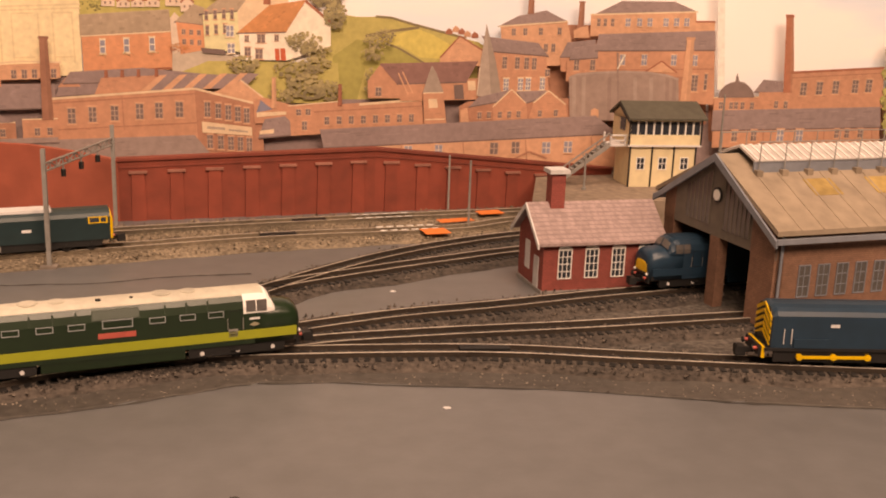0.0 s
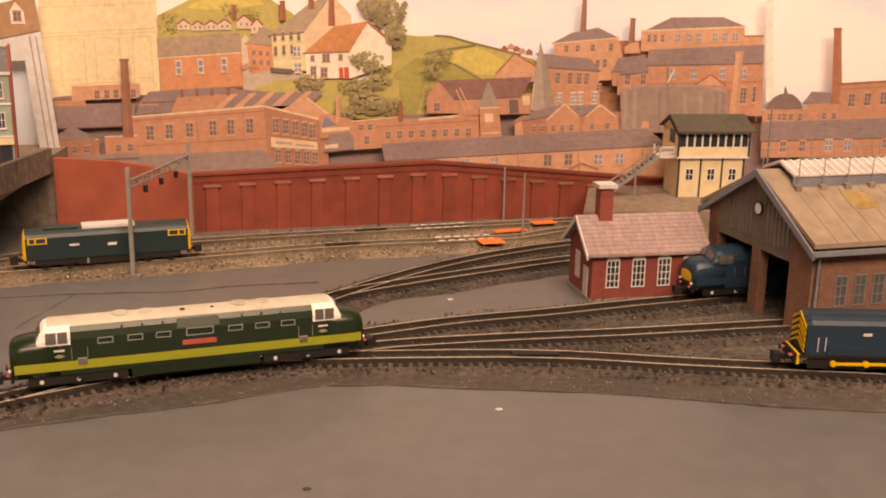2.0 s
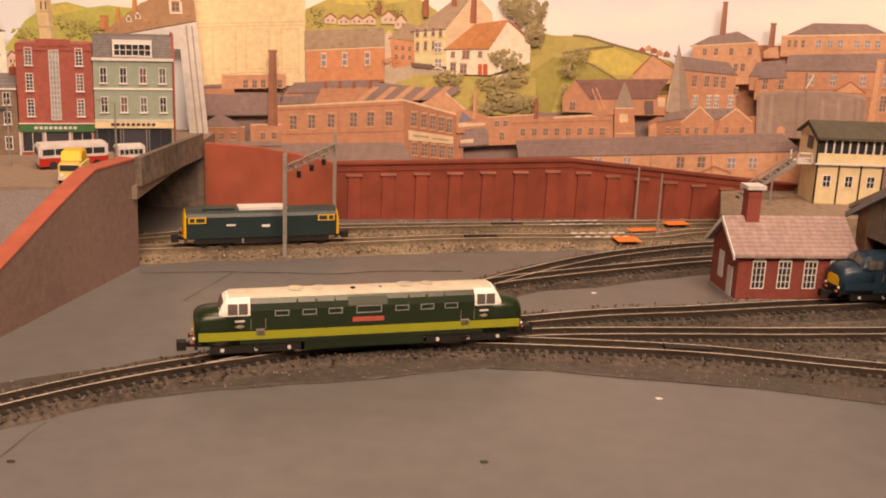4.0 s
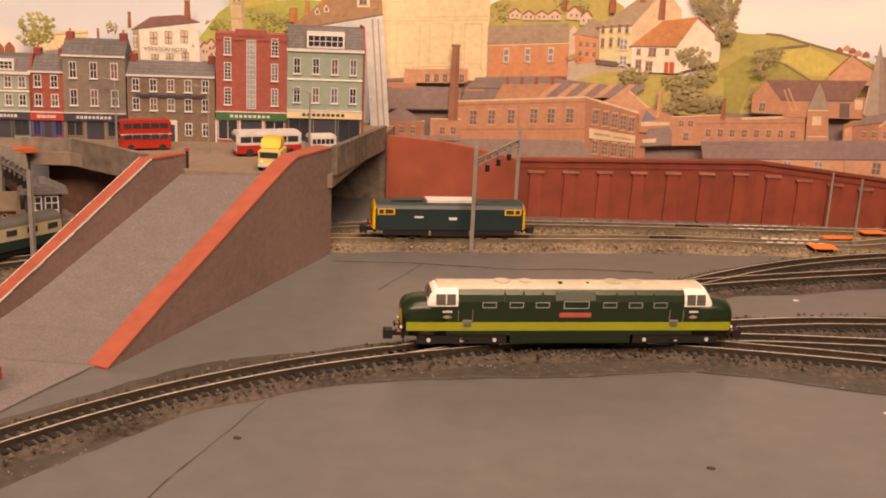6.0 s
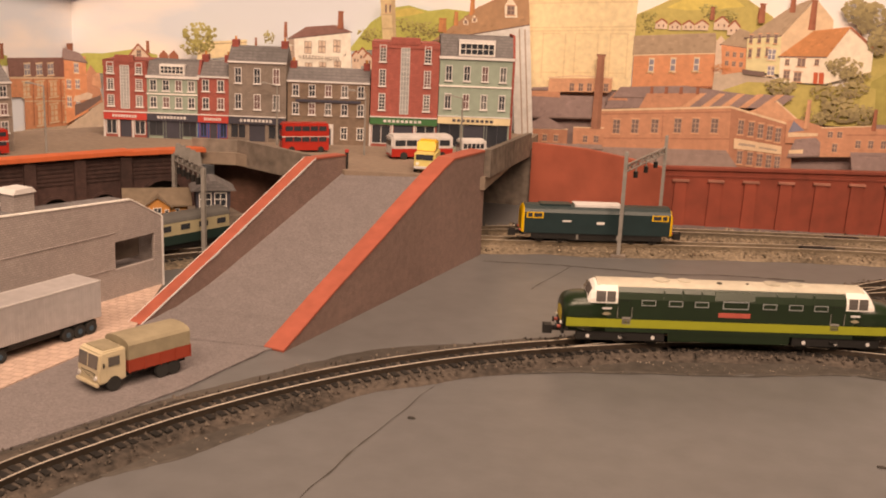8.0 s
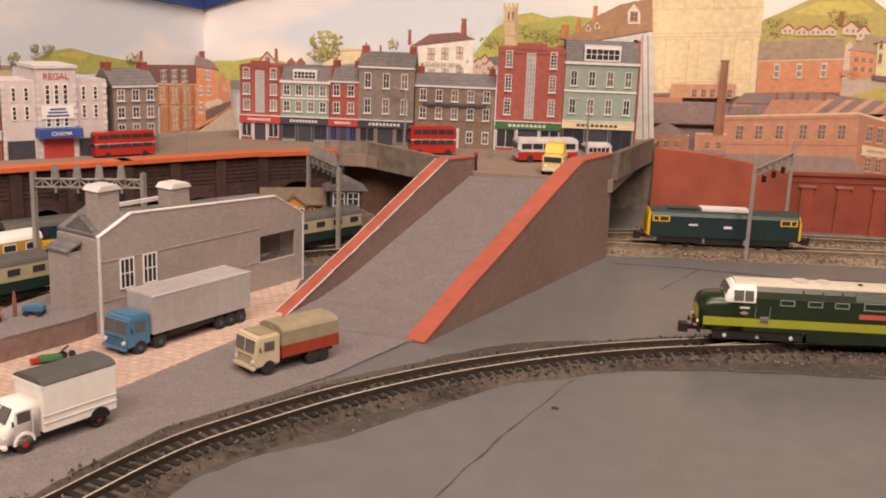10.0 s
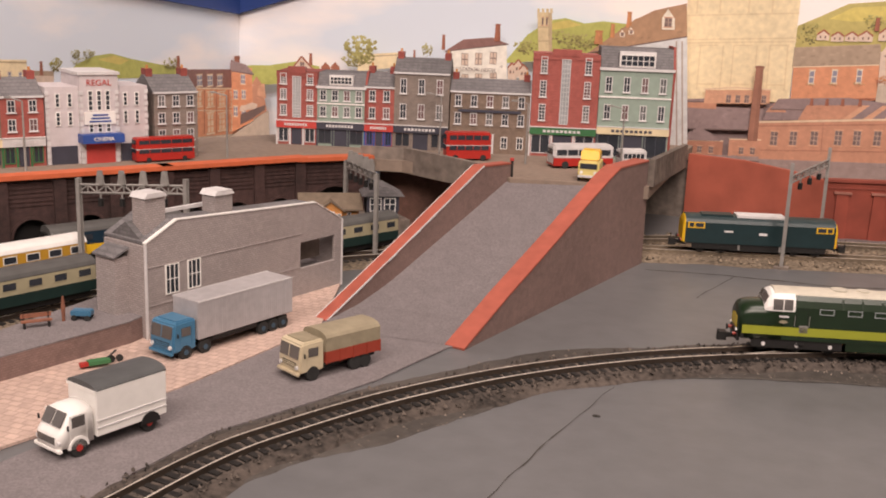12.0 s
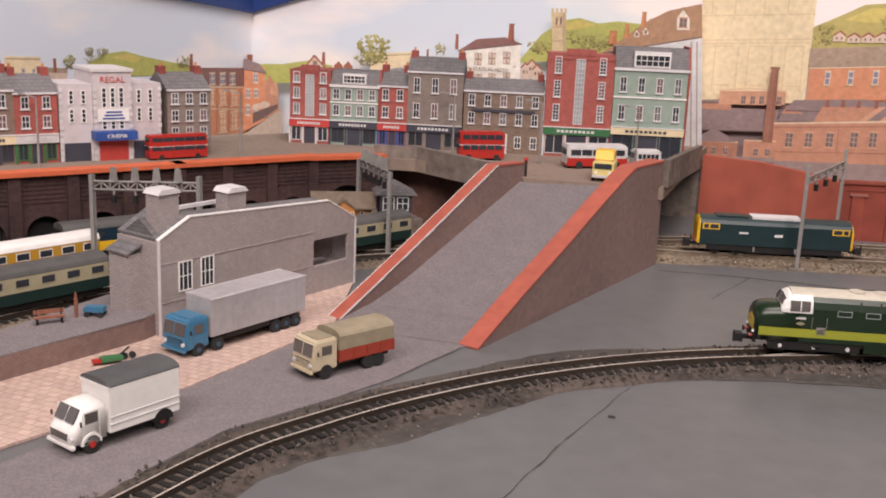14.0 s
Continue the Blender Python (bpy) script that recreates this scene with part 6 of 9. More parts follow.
# loose grit shed along the strip
rng = random.Random(12)
bm = bmesh.new()
for p, d, n in sides(EDGE):
    for k in range(5):
        c = p + n * abs(rng.gauss(0.2, 1.3)) + d * rng.uniform(-0.2, 0.2)
        r = rng.uniform(0.015, 0.05)
        v = [bm.verts.new((c.x + r * x * rng.uniform(0.6, 1.4), c.y + r * y * rng.uniform(0.6, 1.4), 0.03 + r * z)) for x, y, z in ((1, 0, 0), (-1, 0.2, 0), (0, 1, 0.1), (0.1, -1, 0), (0, 0, 1))]
        for f in ((0, 2, 4), (2, 1, 4), (1, 3, 4), (3, 0, 4)):
            bm.faces.new([v[q] for q in f])
tagged(part("grit", bm, mat("mixed_grit_grains", (0.13, 0.105, 0.085), 0.85, 0, 900, 0.3, 0.3, "chips")), "loose grit grains scattered beside the track", "grit", kind="stuff")
bm = prism(bmesh.new(), [(-2, 31.5), (9, 29.6), (22, 27.4), (30, 27), (30, 40), (14, 39.4), (6, 36.8), (0, 34.2)], 0.004, 0.02, "z")
tagged(part("yard_ground", bm, mat("brown_yard_grit", (0.135, 0.115, 0.10), 0.9, 0, 380, 0.45, 0.7)), "brown grit ground around the engine shed", "ground cover", kind="structure")


def crack(pts, wide, seed):
    """A ragged open joint between baseboards."""
    line = smooth_line(pts, 0.5)
    bm = bmesh.new()
    last = None
    for i, (p, d, n) in enumerate(sides(line)):
        w = wide * (0.4 + abs(noise.noise((i * 0.4, seed, 1))) * 1.6)
        c = p + n * 0.12 * noise.noise((i * 0.3, seed, 8))
        ring = [bm.verts.new((*(c + n * w), 0.016)), bm.verts.new((*(c - n * w), 0.016))]
        if last:
            bm.faces.new((last[0], last[1], ring[1], ring[0]))
        last = ring
    return tagged(part("board_joint", bm, CRACK), "dark ragged joint between baseboards", "joint", kind="structure")


crack([(-19.2, 41.0), (-14.5, 41.8), (-9.6, 42.1), (-6.7, 43.0), (-2.2, 43.6)], 0.09, 2)
crack([(-18.95, 9), (-18.85, 12), (-18.6, 14.5), (-18.1, 17.8), (-17.2, 22.8)], 0.028, 5)
crack([(-25.6, 18.9), (-25.05, 21.3), (-24.45, 23.7)], 0.05, 21)
crack([(-14.5, 41.8), (-15.5, 38.1), (-16.0, 36.2)], 0.025, 7)
crack([(-17.8, 22.9), (-15.5, 24.35), (-11.4, 25.95), (-7.8, 26.95), (-4.9, 27.95), (-3.0, 28.75), (-1.8, 29.05)], 0.09, 11)
crack([(-1.8, 29.05), (1.1, 28.95), (3.4, 28.55), (9.2, 27.75), (14.4, 26.45), (18.3, 25.65), (26, 24.35)], 0.10, 14)
for i, (x, y) in enumerate(((4.25, 40.34), (4.76, 26.41), (-2.23, 20.43), (-17.3, 19.3))):
    bm = bmesh.new()
    bmesh.ops.create_icosphere(bm, subdivisions=1, radius=0.13)
    bmesh.ops.scale(bm, vec=(1.3, 0.8, 0.35), verts=bm.verts[:])
    tagged(part("paint_speck", bm, CRACK if i > 1 else OFFWHITE, at=(x, y, 0.02)), "small crumb of paint on the board", "crumb", kind="")
# road, paving and platform on the station side
tagged(part("road", prism(bmesh.new(), [(-33.8, 2), (-29.0, 2), (-28.9, 9), (-28.4, 12.5), (-26.6, 16.4), (-25.5, 19.2), (-25.0, 21.4), (-24.4, 23.8), (-23.9, 24.4), (-30.9, 24.4), (-31.2, 18.1)], 0.02, 0.07, "z"), ROADGRIT), "grey grit-paper road beside the track", "road", kind="structure")
tagged(part("pavement", prism(bmesh.new(), [(-36.6, -2), (-33.6, -2), (-33.6, 8.5), (-31.5, 15.3), (-30.2, 23.8), (-32.6, 31), (-38.5, 12)], 0.02, 0.12, "z"), PAVE), "pink printed block paving before the station", "pavement", kind="structure")
pf = part("platform", prism(bmesh.new(), [(-40.8, -2), (-38.4, -2), (-37.6, 12.4), (-35.9, 18.6), (-35.9, 20.2), (-33.0, 31.5), (-35.2, 31.5), (-39.2, 22)], 0.02, 1.0, "z"), DULLBRICK)
tagged(pf, "station platform with brick face and grey surface", "platform", kind="structure")
part("platform_surface", prism(bmesh.new(), [(-40.7, -2), (-38.4, -2), (-37.6, 12.4), (-35.9, 18.5), (-35.9, 20.2), (-33.0, 31.5), (-35.1, 31.5), (-39.1, 22)], 1.0, 1.05, "z"), ROADGRIT, pf)

# ---------- locomotives ----------
def wheel(parent, x, y, z, r, w=0.18, material=None, name="wheel", cap=None):
    bm = rod(bmesh.new(), (x, y - w / 2, z), (x, y + w / 2, z), r, 14)
    ob = part(name, bm, material or BLACK, parent)
    if cap:
        s = -1 if y < 0 else 1
        part("hub", rod(bmesh.new(), (x, y + s * w / 2, z), (x, y + s * (w / 2 + 0.03), z), r * 0.38, 10), cap, ob)
    return ob


def loft(sections, bm=None):
    """A hull through rings of equal count, each a list of (y, z) at its x."""
    bm = bm or bmesh.new()
    last = None
    for x, ring in sections:
        vs = [bm.verts.new((x, y, z)) for y, z in ring]
        if last:
            for i in range(len(vs) - 1):
                bm.faces.new((last[i], last[i + 1], vs[i + 1], vs[i]))
            bm.faces.new((last[-1], last[0], vs[0], vs[-1]))
        else:
            bm.faces.new(vs[::-1])
        last = vs
    bm.faces.new(last)
    return bm


def hull(w, z0, zs, zr, inset=0.0):
    """Half-round roofed body section: bottom z0, side top zs, roof crown zr."""
    pts = [(-w, z0), (-w, zs)]
    for k in range(1, 8):
        a = math.pi * k / 8
        pts.append((-w * math.cos(a) * 0.97, zs + (zr - zs) * math.sin(a) ** 0.8))
    return pts + [(w, zs), (w, z0)]


def bogie(parent, xs, half, r, dots):
    for x in xs:
        for y in (-0.5, 0.5):
            wheel(parent, x, y, r, r)
    f = part("bogie_frame", boxes((min(xs) - 0.5, -half, 0.22, max(xs) + 0.5, -half + 0.12, 0.72), (min(xs) - 0.5, half - 0.12, 0.22, max(xs) + 0.5, half, 0.72), (min(xs) - 0.4, -half + 0.12, 0.4, max(xs) + 0.4, half - 0.12, 0.75)), BLACK, parent)
    for x in xs:
        for s in (-1, 1):
            part("axlebox", rod(bmesh.new(), (x, s * half, r), (x, s * (half + 0.05), r), 0.085, 8), dots, f)


def couplings(parent, x, s):
    part("buffer_beam", boxes((x - 0.06, -0.75, 0.42, x + 0.06, 0.75, 0.80)), BLACK, parent)
    for y in (-0.5, 0.5):
        b = part("buffer", rod(bmesh.new(), (x, y, 0.66), (x + s * 0.22, y, 0.66), 0.07, 10), PLATE, parent)
        part("buffer_head", rod(bmesh.new(), (x + s * 0.22, y, 0.66), (x + s * 0.28, y, 0.66), 0.12, 12), BLACK, b)
    bm = boxes((min(x, x + s * 0.45), -0.09, 0.34, max(x, x + s * 0.45), 0.09, 0.52), (min(x + s * 0.38, x + s * 0.72), -0.24, 0.24, max(x + s * 0.38, x + s * 0.72), 0.24, 0.60), (min(x + s * 0.72, x + s * 0.78), -0.24, 0.24, max(x + s * 0.72, x + s * 0.78), -0.05, 0.70))
    part("coupling", bm, BLACK, parent)


def ring_frame(bm, q, u0, u1, z0, z1, rim, a, b):
    """A rectangular rim standing proud of a side wall, from depth a to b."""
    for r in ((u0, z0, u1, z0 + rim), (u0, z1 - rim, u1, z1), (u0, z0 + rim, u0 + rim, z1 - rim), (u1 - rim, z0 + rim, u1, z1 - rim)):
        box(bm, r[0], min(q * a, q * b), r[1], r[2], max(q * a, q * b), r[3])
    return bm


def nose_loco(x, y, z, rz, main, band, roof, cab, nose_end, label, detail=True, size=0.95):
    """A long twin-nosed diesel: body, two low rounded noses, wrap-round cabs, bogies."""
    t = thing("diesel_locomotive", x, y, z, rz, label, "locomotive", "locomotives")
    w = 0.9
    part("body", loft([(-5.35, hull(w, 0.62, 2.02, 2.60)), (-5.2, hull(w, 0.62, 2.06, 2.66)), (5.2, hull(w, 0.62, 2.06, 2.66)), (5.35, hull(w, 0.62, 2.02, 2.60))]), main, t)
    part("roof", loft([(-5.7, hull(w * 0.70, 2.38, 2.47, 2.72)), (5.7, hull(w * 0.70, 2.38, 2.47, 2.72))]), roof, t, "weathered cream-grey roof")
    for s in (-1, 1):
        nose = [(5.3, hull(w, 0.62, 1.72, 2.16)), (6.2, hull(w, 0.62, 1.70, 2.14)), (6.65, hull(w * 0.985, 0.62, 1.66, 2.10)), (6.92, hull(w * 0.95, 0.62, 1.58, 2.03)), (7.06, hull(w * 0.88, 0.64, 1.48, 1.92)), (7.14, hull(w * 0.74, 0.68, 1.36, 1.76))]
        n = part("nose", loft([(s * a, r) for a, r in nose]), main, t, smooth=True)
        part("nose_panel", loft([(s * 7.135, hull(w * 0.62, 0.92, 1.28, 1.50)), (s * 7.155, hull(w * 0.60, 0.94, 1.26, 1.47))]), nose_end, t, "yellow warning panel")
        for q in (-1, 1):
            part("headcode_lamp", rod(bmesh.new(), (s * 7.12, q * 0.62, 0.88), (s * 7.2, q * 0.62, 0.88), 0.07, 8), WHITE, n)
        # cab: white surround with rounded brow, raked windscreen and side lights
        c = part("cab", loft([(s * 4.86, hull(w * 1.005, 1.86, 2.12, 2.70)), (s * 5.55, hull(w * 1.005, 1.86, 2.12, 2.70)), (s * 5.82, hull(w * 1.0, 1.86, 2.08, 2.64)), (s * 6.0, hull(w * 0.97, 1.86, 2.0, 2.46)), (s * 6.12, hull(w * 0.90, 1.86, 1.94, 2.20))]), cab, t, "white cab surround with wrap-round windows")
        for q in (-1, 1):
            lo, hi = sorted((s * 4.97, s * 5.78))
            part("cab_window", prism(bmesh.new(), [(q * w * 0.98, 1.93), (q * w * 1.03, 1.93), (q * w * 1.03, 2.16), (q * w * 0.98, 2.37), (q * w * 0.86, 2.37)], lo, hi, "x"), SMOKED, c)
            part("window_bar", prism(bmesh.new(), [(q * w * 0.98, 1.93), (q * w * 1.04, 1.93), (q * w * 1.04, 2.16), (q * w * 0.99, 2.37), (q * w * 0.86, 2.37)], s * 5.36 - 0.02, s * 5.36 + 0.02, "x"), cab, c)
            ws = bmesh.new()
            v = [ws.verts.new(p) for p in ((s * 6.105, q * 0.07, 2.20), (s * 6.075, q * 0.68, 2.08), (s * 5.93, q * 0.62, 2.42), (s * 5.96, q * 0.07, 2.55), (s * 6.145, q * 0.07, 2.22), (s * 6.115, q * 0.68, 2.10), (s * 5.97, q * 0.62, 2.44), (s * 6.0, q * 0.07, 2.57))]
            for f in ((0, 1, 2, 3), (4, 5, 6, 7), (0, 1, 5, 4), (1, 2, 6, 5), (2, 3, 7, 6), (3, 0, 4, 7)):
                ws.faces.new([v[k] for k in f])
            part("windscreen", ws, SMOKED, c)
            part("cab_door", ring_frame(bmesh.new(), q, min(s * 4.3, s * 4.78), max(s * 4.3, s * 4.78), 1.22, 2.02, 0.015, w - 0.02, w + 0.008), BLACK, t)
            for u in (4.24, 4.84):
                part("grab_rail", rod(bmesh.new(), (s * u, q * (w + 0.03), 1.25), (s * u, q * (w + 0.03), 1.72), 0.013, 5), STEEL, t)
            part("cab_step", boxes((s * 4.52 - 0.17, q * 0.86 - 0.06, 0.40, s * 4.52 + 0.17, q * 0.86 + 0.06, 0.46)), BLACK, t)
        couplings(t, s * 7.08, s)
        bogie(t, [s * 4.634 - 1.39, s * 4.634, s * 4.634 + 1.39], 0.82, 0.38, OFFWHITE)
        part("skirt", boxes((min(s * 5.0, s * 7.02), -0.86, 0.58, max(s * 5.0, s * 7.02), 0.86, 0.80)), BLACK, t)
    for q in (-1, 1):
        part("band", boxes((-6.98, q * w - 0.02, 0.82, 6.98, q * w + 0.022, 1.18)), band, t, "lime green band")
        part("tank", boxes((-2.6, q * 0.8 - 0.06, 0.25, 2.6, q * 0.8 + 0.06, 0.66)), main, t)
        if detail:
            for u in (-3.55, -2.4, -1.3, 1.6, 2.72, 3.8):
                part("window", ring_frame(bmesh.new(), q, u - 0.30, u + 0.30, 1.80, 2.05, 0.03, w - 0.02, w + 0.012), GLASSL, t, "pale window rim")
            part("grille", ring_frame(bmesh.new(), q, -0.40, 0.70, 1.77, 2.10, 0.035, w - 0.02, w + 0.014), GLASSL, t, "pale grille rim")
            part("nameplate", boxes((-0.56, q * w - 0.03, 1.40, 0.80, q * w + 0.03, 1.60)), PLATE, t, "red nameplate")
            for u in (-5.3, 5.3):
                part("number_plate", boxes((u - 0.2, q * w - 0.02, 1.60, u + 0.2, q * w + 0.02, 1.68)), OFFWHITE, t)
                part("crest", prism(bmesh.new(), [(u - 0.2, 1.40), (u - 0.06, 1.34), (u + 0.06, 1.34), (u + 0.2, 1.40), (u + 0.06, 1.48), (u - 0.06, 1.48)], q * w - 0.02, q * w + 0.02), KHAKI, t)
            for u in (-4.45, 4.45):
                part("step_plate", boxes((u - 0.18, q * w - 0.02, 0.96, u + 0.18, q * w + 0.03, 1.28)), STEEL, t)
                for dz in (1.04, 1.18):
                    part("step_slot", boxes((u - 0.13, q * w - 0.02, dz, u + 0.13, q * w + 0.034, dz + 0.03)), BLACK, t)
            for u in (-2.9, -2.1, -1.3, 1.9, 2.7, 3.5):
                part("roof_rib", prism(bmesh.new(), [(q * w * 1.0, 2.06), (q * w * 1.02, 2.06), (q * w * 0.86, 2.45), (q * w * 0.80, 2.45)], u - 0.035, u + 0.035, "x"), main, t)
            part("roof_hatch", prism(bmesh.new(), [(q * w * 1.0, 2.12), (q * w * 1.015, 2.12), (q * w * 0.84, 2.47), (q * w * 0.78, 2.47)], -0.75, 0.95, "x"), main, t)
    if detail:
        for u, r in ((-2.9, 0.36), (-1.9, 0.30), (1.9, 0.36), (2.9, 0.30)):
            f = part("roof_fan", rod(bmesh.new(), (u, 0, 2.69), (u, 0, 2.74), r, 18), roof, t)
            part("fan_ring", rod(bmesh.new(), (u, 0, 2.735), (u, 0, 2.75), r * 0.75, 18), CREAMROOF, f)
        for u in (-0.45, 0.75):
            part("exhaust_port", rod(bmesh.new(), (u, -0.22, 2.66), (u, -0.22, 2.735), 0.11 if u < 0 else 0.07, 12), BLACK, t)
    t.scale = (size, size, size)
    return t


nose_loco(-7.0, 30.12, 0.44, 15.0, DGREEN, LIME, CREAMROOF, WHITE, mat("lemon_nose_yellow", (0.70, 0.52, 0.03), 0.4, 0, 200, 0.05, 0.02), "two-tone green twin-nosed diesel locomotive with white cabs")
nose_loco(22.7, 40.3, 0.44, 9.5, RAILBLUE, RAILBLUE, RAILBLUE, RAILBLUE, YELLOW, "blue twin-nosed diesel locomotive with yellow nose in the shed", False)


def box_loco(x, y, z, rz, L):
    """A flat-ended type two diesel in blue with yellow cab fronts."""
    t = thing("diesel_locomotive", x, y, z, rz, "faded blue diesel locomotive with yellow cab ends", "locomotive", "locomotives")
    h, w = L / 2, 0.78
    part("body", loft([(-h + 0.08, hull(w, 0.55, 1.72, 2.12)), (h - 0.08, hull(w, 0.55, 1.72, 2.12))]), TEALBLUE, t)
    part("roof_panel", boxes((-1.3, -0.55, 2.04, 1.4, 0.55, 2.17)), OFFWHITE, t, "pale cream roof panel")
    part("roof_hump", boxes((-h + 1.0, -0.45, 2.04, -1.5, 0.45, 2.15)), TEALBLUE, t)
    for s in (-1, 1):
        c = part("cab_end", loft([(s * (h - 0.09), hull(w, 0.57, 1.71, 2.08)), (s * (h - 0.02), hull(w * 0.97, 0.57, 1.68, 2.02)), (s * (h + 0.06), hull(w * 0.9, 0.6, 1.5, 1.75))]), YELLOW, t, "yellow cab end")
        for q in (-1, 1):
            part("cab_window_frame", boxes((min(s * (h - 1.15), s * (h - 0.2)), q * w - 0.01, 1.40, max(s * (h - 1.15), s * (h - 0.2)), q * w + 0.012, 1.74)), YELLOW, c)
            for a, b in ((1.08, 0.62), (0.54, 0.28)):
                part("cab_window", boxes((min(s * (h - a), s * (h - b)), q * w - 0.02, 1.46, max(s * (h - a), s * (h - b)), q * w + 0.02, 1.69)), GLASS, c)
            part("cab_window", boxes((min(s * h * 0.97, s * h * 1.0), min(q * 0.1, q * 0.55), 1.48, max(s * h * 0.97, s * (h + 0.04)), max(q * 0.1, q * 0.55), 1.78)), GLASS, c)
        couplings(t, s * (h - 0.06), s)
        bogie(t, [s * h * 0.62 - 0.6, s * h * 0.62 + 0.6], 0.72, 0.32, BLACK)
    part("underframe", boxes((-1.6, -0.7, 0.15, 1.6, 0.7, 0.62), (-h + 0.2, -0.74, 0.5, h - 0.2, 0.74, 0.64)), BLACK, t)
    for a in (-1.1, 1.2):
        part("tank_strap", boxes((a - 0.06, -0.72, 0.2, a + 0.06, -0.69, 0.55)), STEEL, t)
    part("number_plate", boxes((-2.0, -w - 0.015, 1.22, -1.5, -w + 0.01, 1.32)), OFFWHITE, t)
    part("emblem", boxes((-0.05, -w - 0.015, 1.12, 0.4, -w + 0.01, 1.26)), OFFWHITE, t)
    return t


box_loco(-13.85, 46.45, 0.44, 16.4, 8.5)


def shunter(x, y, z, rz):
    """A centre-hood shunter: tall hood with striped end, cab behind, outside rods."""
    t = thing("shunting_locomotive", x, y, z, rz, "dark blue shunter with yellow and black striped end", "locomotive", "locomotives")
    part("hood", loft([(0.35, hull(0.78, 0.78, 2.0, 2.32)), (0.5, hull(0.84, 0.78, 2.05, 2.42)), (5.7, hull(0.84, 0.78, 2.05, 2.42))]), RAILBLUE, t)
    part("cab", loft([(5.7, hull(0.92, 0.78, 2.2, 2.66)), (7.6, hull(0.92, 0.78, 2.2, 2.66))]), RAILBLUE, t)
    e = part("end_plate", prism(bmesh.new(), [(-0.8, 0.85), (0.8, 0.85), (0.8, 2.0), (0.5, 2.26), (-0.5, 2.26), (-0.8, 2.0)], 0.29, 0.345, "x"), BLACK, t)
    for k in range(5):
        zz = 0.9 + k * 0.27
        for s in (-1, 1):
            part("stripe", prism(bmesh.new(), [(0, zz + 0.28), (s * 0.78, zz - 0.12 if k else zz - 0.02), (s * 0.78, zz + 0.03), (0, zz + 0.42)], 0.25, 0.292, "x"), YELLOW, e)
    part("running_plate", boxes((0.1, -0.88, 0.66, 7.7, 0.88, 0.78)), BLACK, t)
    part("buffer_beam", boxes((0.02, -0.8, 0.36, 0.14, 0.8, 0.80)), YELLOW, t, "yellow buffer beam")
    couplings(t, -0.02, -1)
    for i, u in enumerate((1.5, 2.85, 4.2)):
        for q in (-0.5, 0.5):
            wheel(t, u, q, 0.42, 0.42)
        for q in (-1, 1):
            part("crank", rod(bmesh.new(), (u, q * 0.78, 0.42), (u, q * 0.90, 0.42), 0.13, 10), YELLOW, t)
    for q in (-1, 1):
        part("side_frame", boxes((0.5, q * 0.72 - 0.05, 0.2, 5.9, q * 0.72 + 0.05, 0.66)), BLACK, t)
        part("coupling_rod", boxes((1.4, q * 0.88 - 0.03, 0.37, 4.3, q * 0.88 + 0.03, 0.48)), YELLOW, t, "yellow coupling rod")
        part("emblem", boxes((2.6, q * 0.84 - 0.02, 1.62, 2.95, q * 0.84 + 0.02, 1.74)), OFFWHITE, t)
        for u in (0.8, 1.1):
            part("grab_rail", rod(bmesh.new(), (u, q * 0.88, 0.95), (u, q * 0.88, 1.55), 0.02, 6), OFFWHITE, t)
        part("box", boxes((1.2, q * 0.86 - 0.05, 0.8, 2.6, q * 0.86 + 0.05, 1.15)), RAILBLUE, t)
        part("door_panel", boxes((5.72, q * 0.93 - 0.02, 0.85, 5.98, q * 0.93 + 0.02, 2.1)), YELLOW, t)
    return t


shunter(17.3, 29.4, 0.44, -5.0)


def coach(x, y, z, rz, L, side, lower, roof, label, first=None):
    t = thing("railway_coach", x, y, z, rz, label, "coach", "coaches at the platform")
    h, w = L / 2, 0.88
    part("body", boxes((-h, -w, 1.05, h, w, 2.0)), side, t, bevel=0.06)
    part("lower_panel", boxes((-h + 0.02, -w - 0.01, 0.5, h - 0.02, w + 0.01, 1.12)), lower, t)
    part("roof", loft([(-h, hull(w, 1.95, 2.0, 2.42)), (h, hull(w, 1.95, 2.0, 2.42))]), roof, t)
    part("underframe", boxes((-h + 0.3, -0.7, 0.12, h - 0.3, 0.7, 0.5)), BLACK, t)
    n = int(L / 1.35)
    for i in range(n):
        u = -h + L * (i + 0.5) / n
        for q in (-1, 1):
            fr = part("window", boxes((u - 0.42, q * w - 0.015, 1.36, u + 0.42, q * w + 0.015, 1.84)), first or side, t)
            part("pane", boxes((u - 0.36, q * w - 0.025, 1.41, u + 0.36, q * w + 0.025, 1.79)), GLASS, fr)
    for s in (-1, 1):
        part("gangway", boxes((min(s * h, s * (h + 0.2)), -0.4, 0.6, max(s * h, s * (h + 0.2)), 0.4, 2.0)), BLACK, t)
        for a in (-0.6, 0.6):
            for q in (-0.5, 0.5):
                wheel(t, s * (h - 2.0) + a, q, 0.3, 0.3)
    t.scale = (0.8, 0.8, 0.78)
    return t


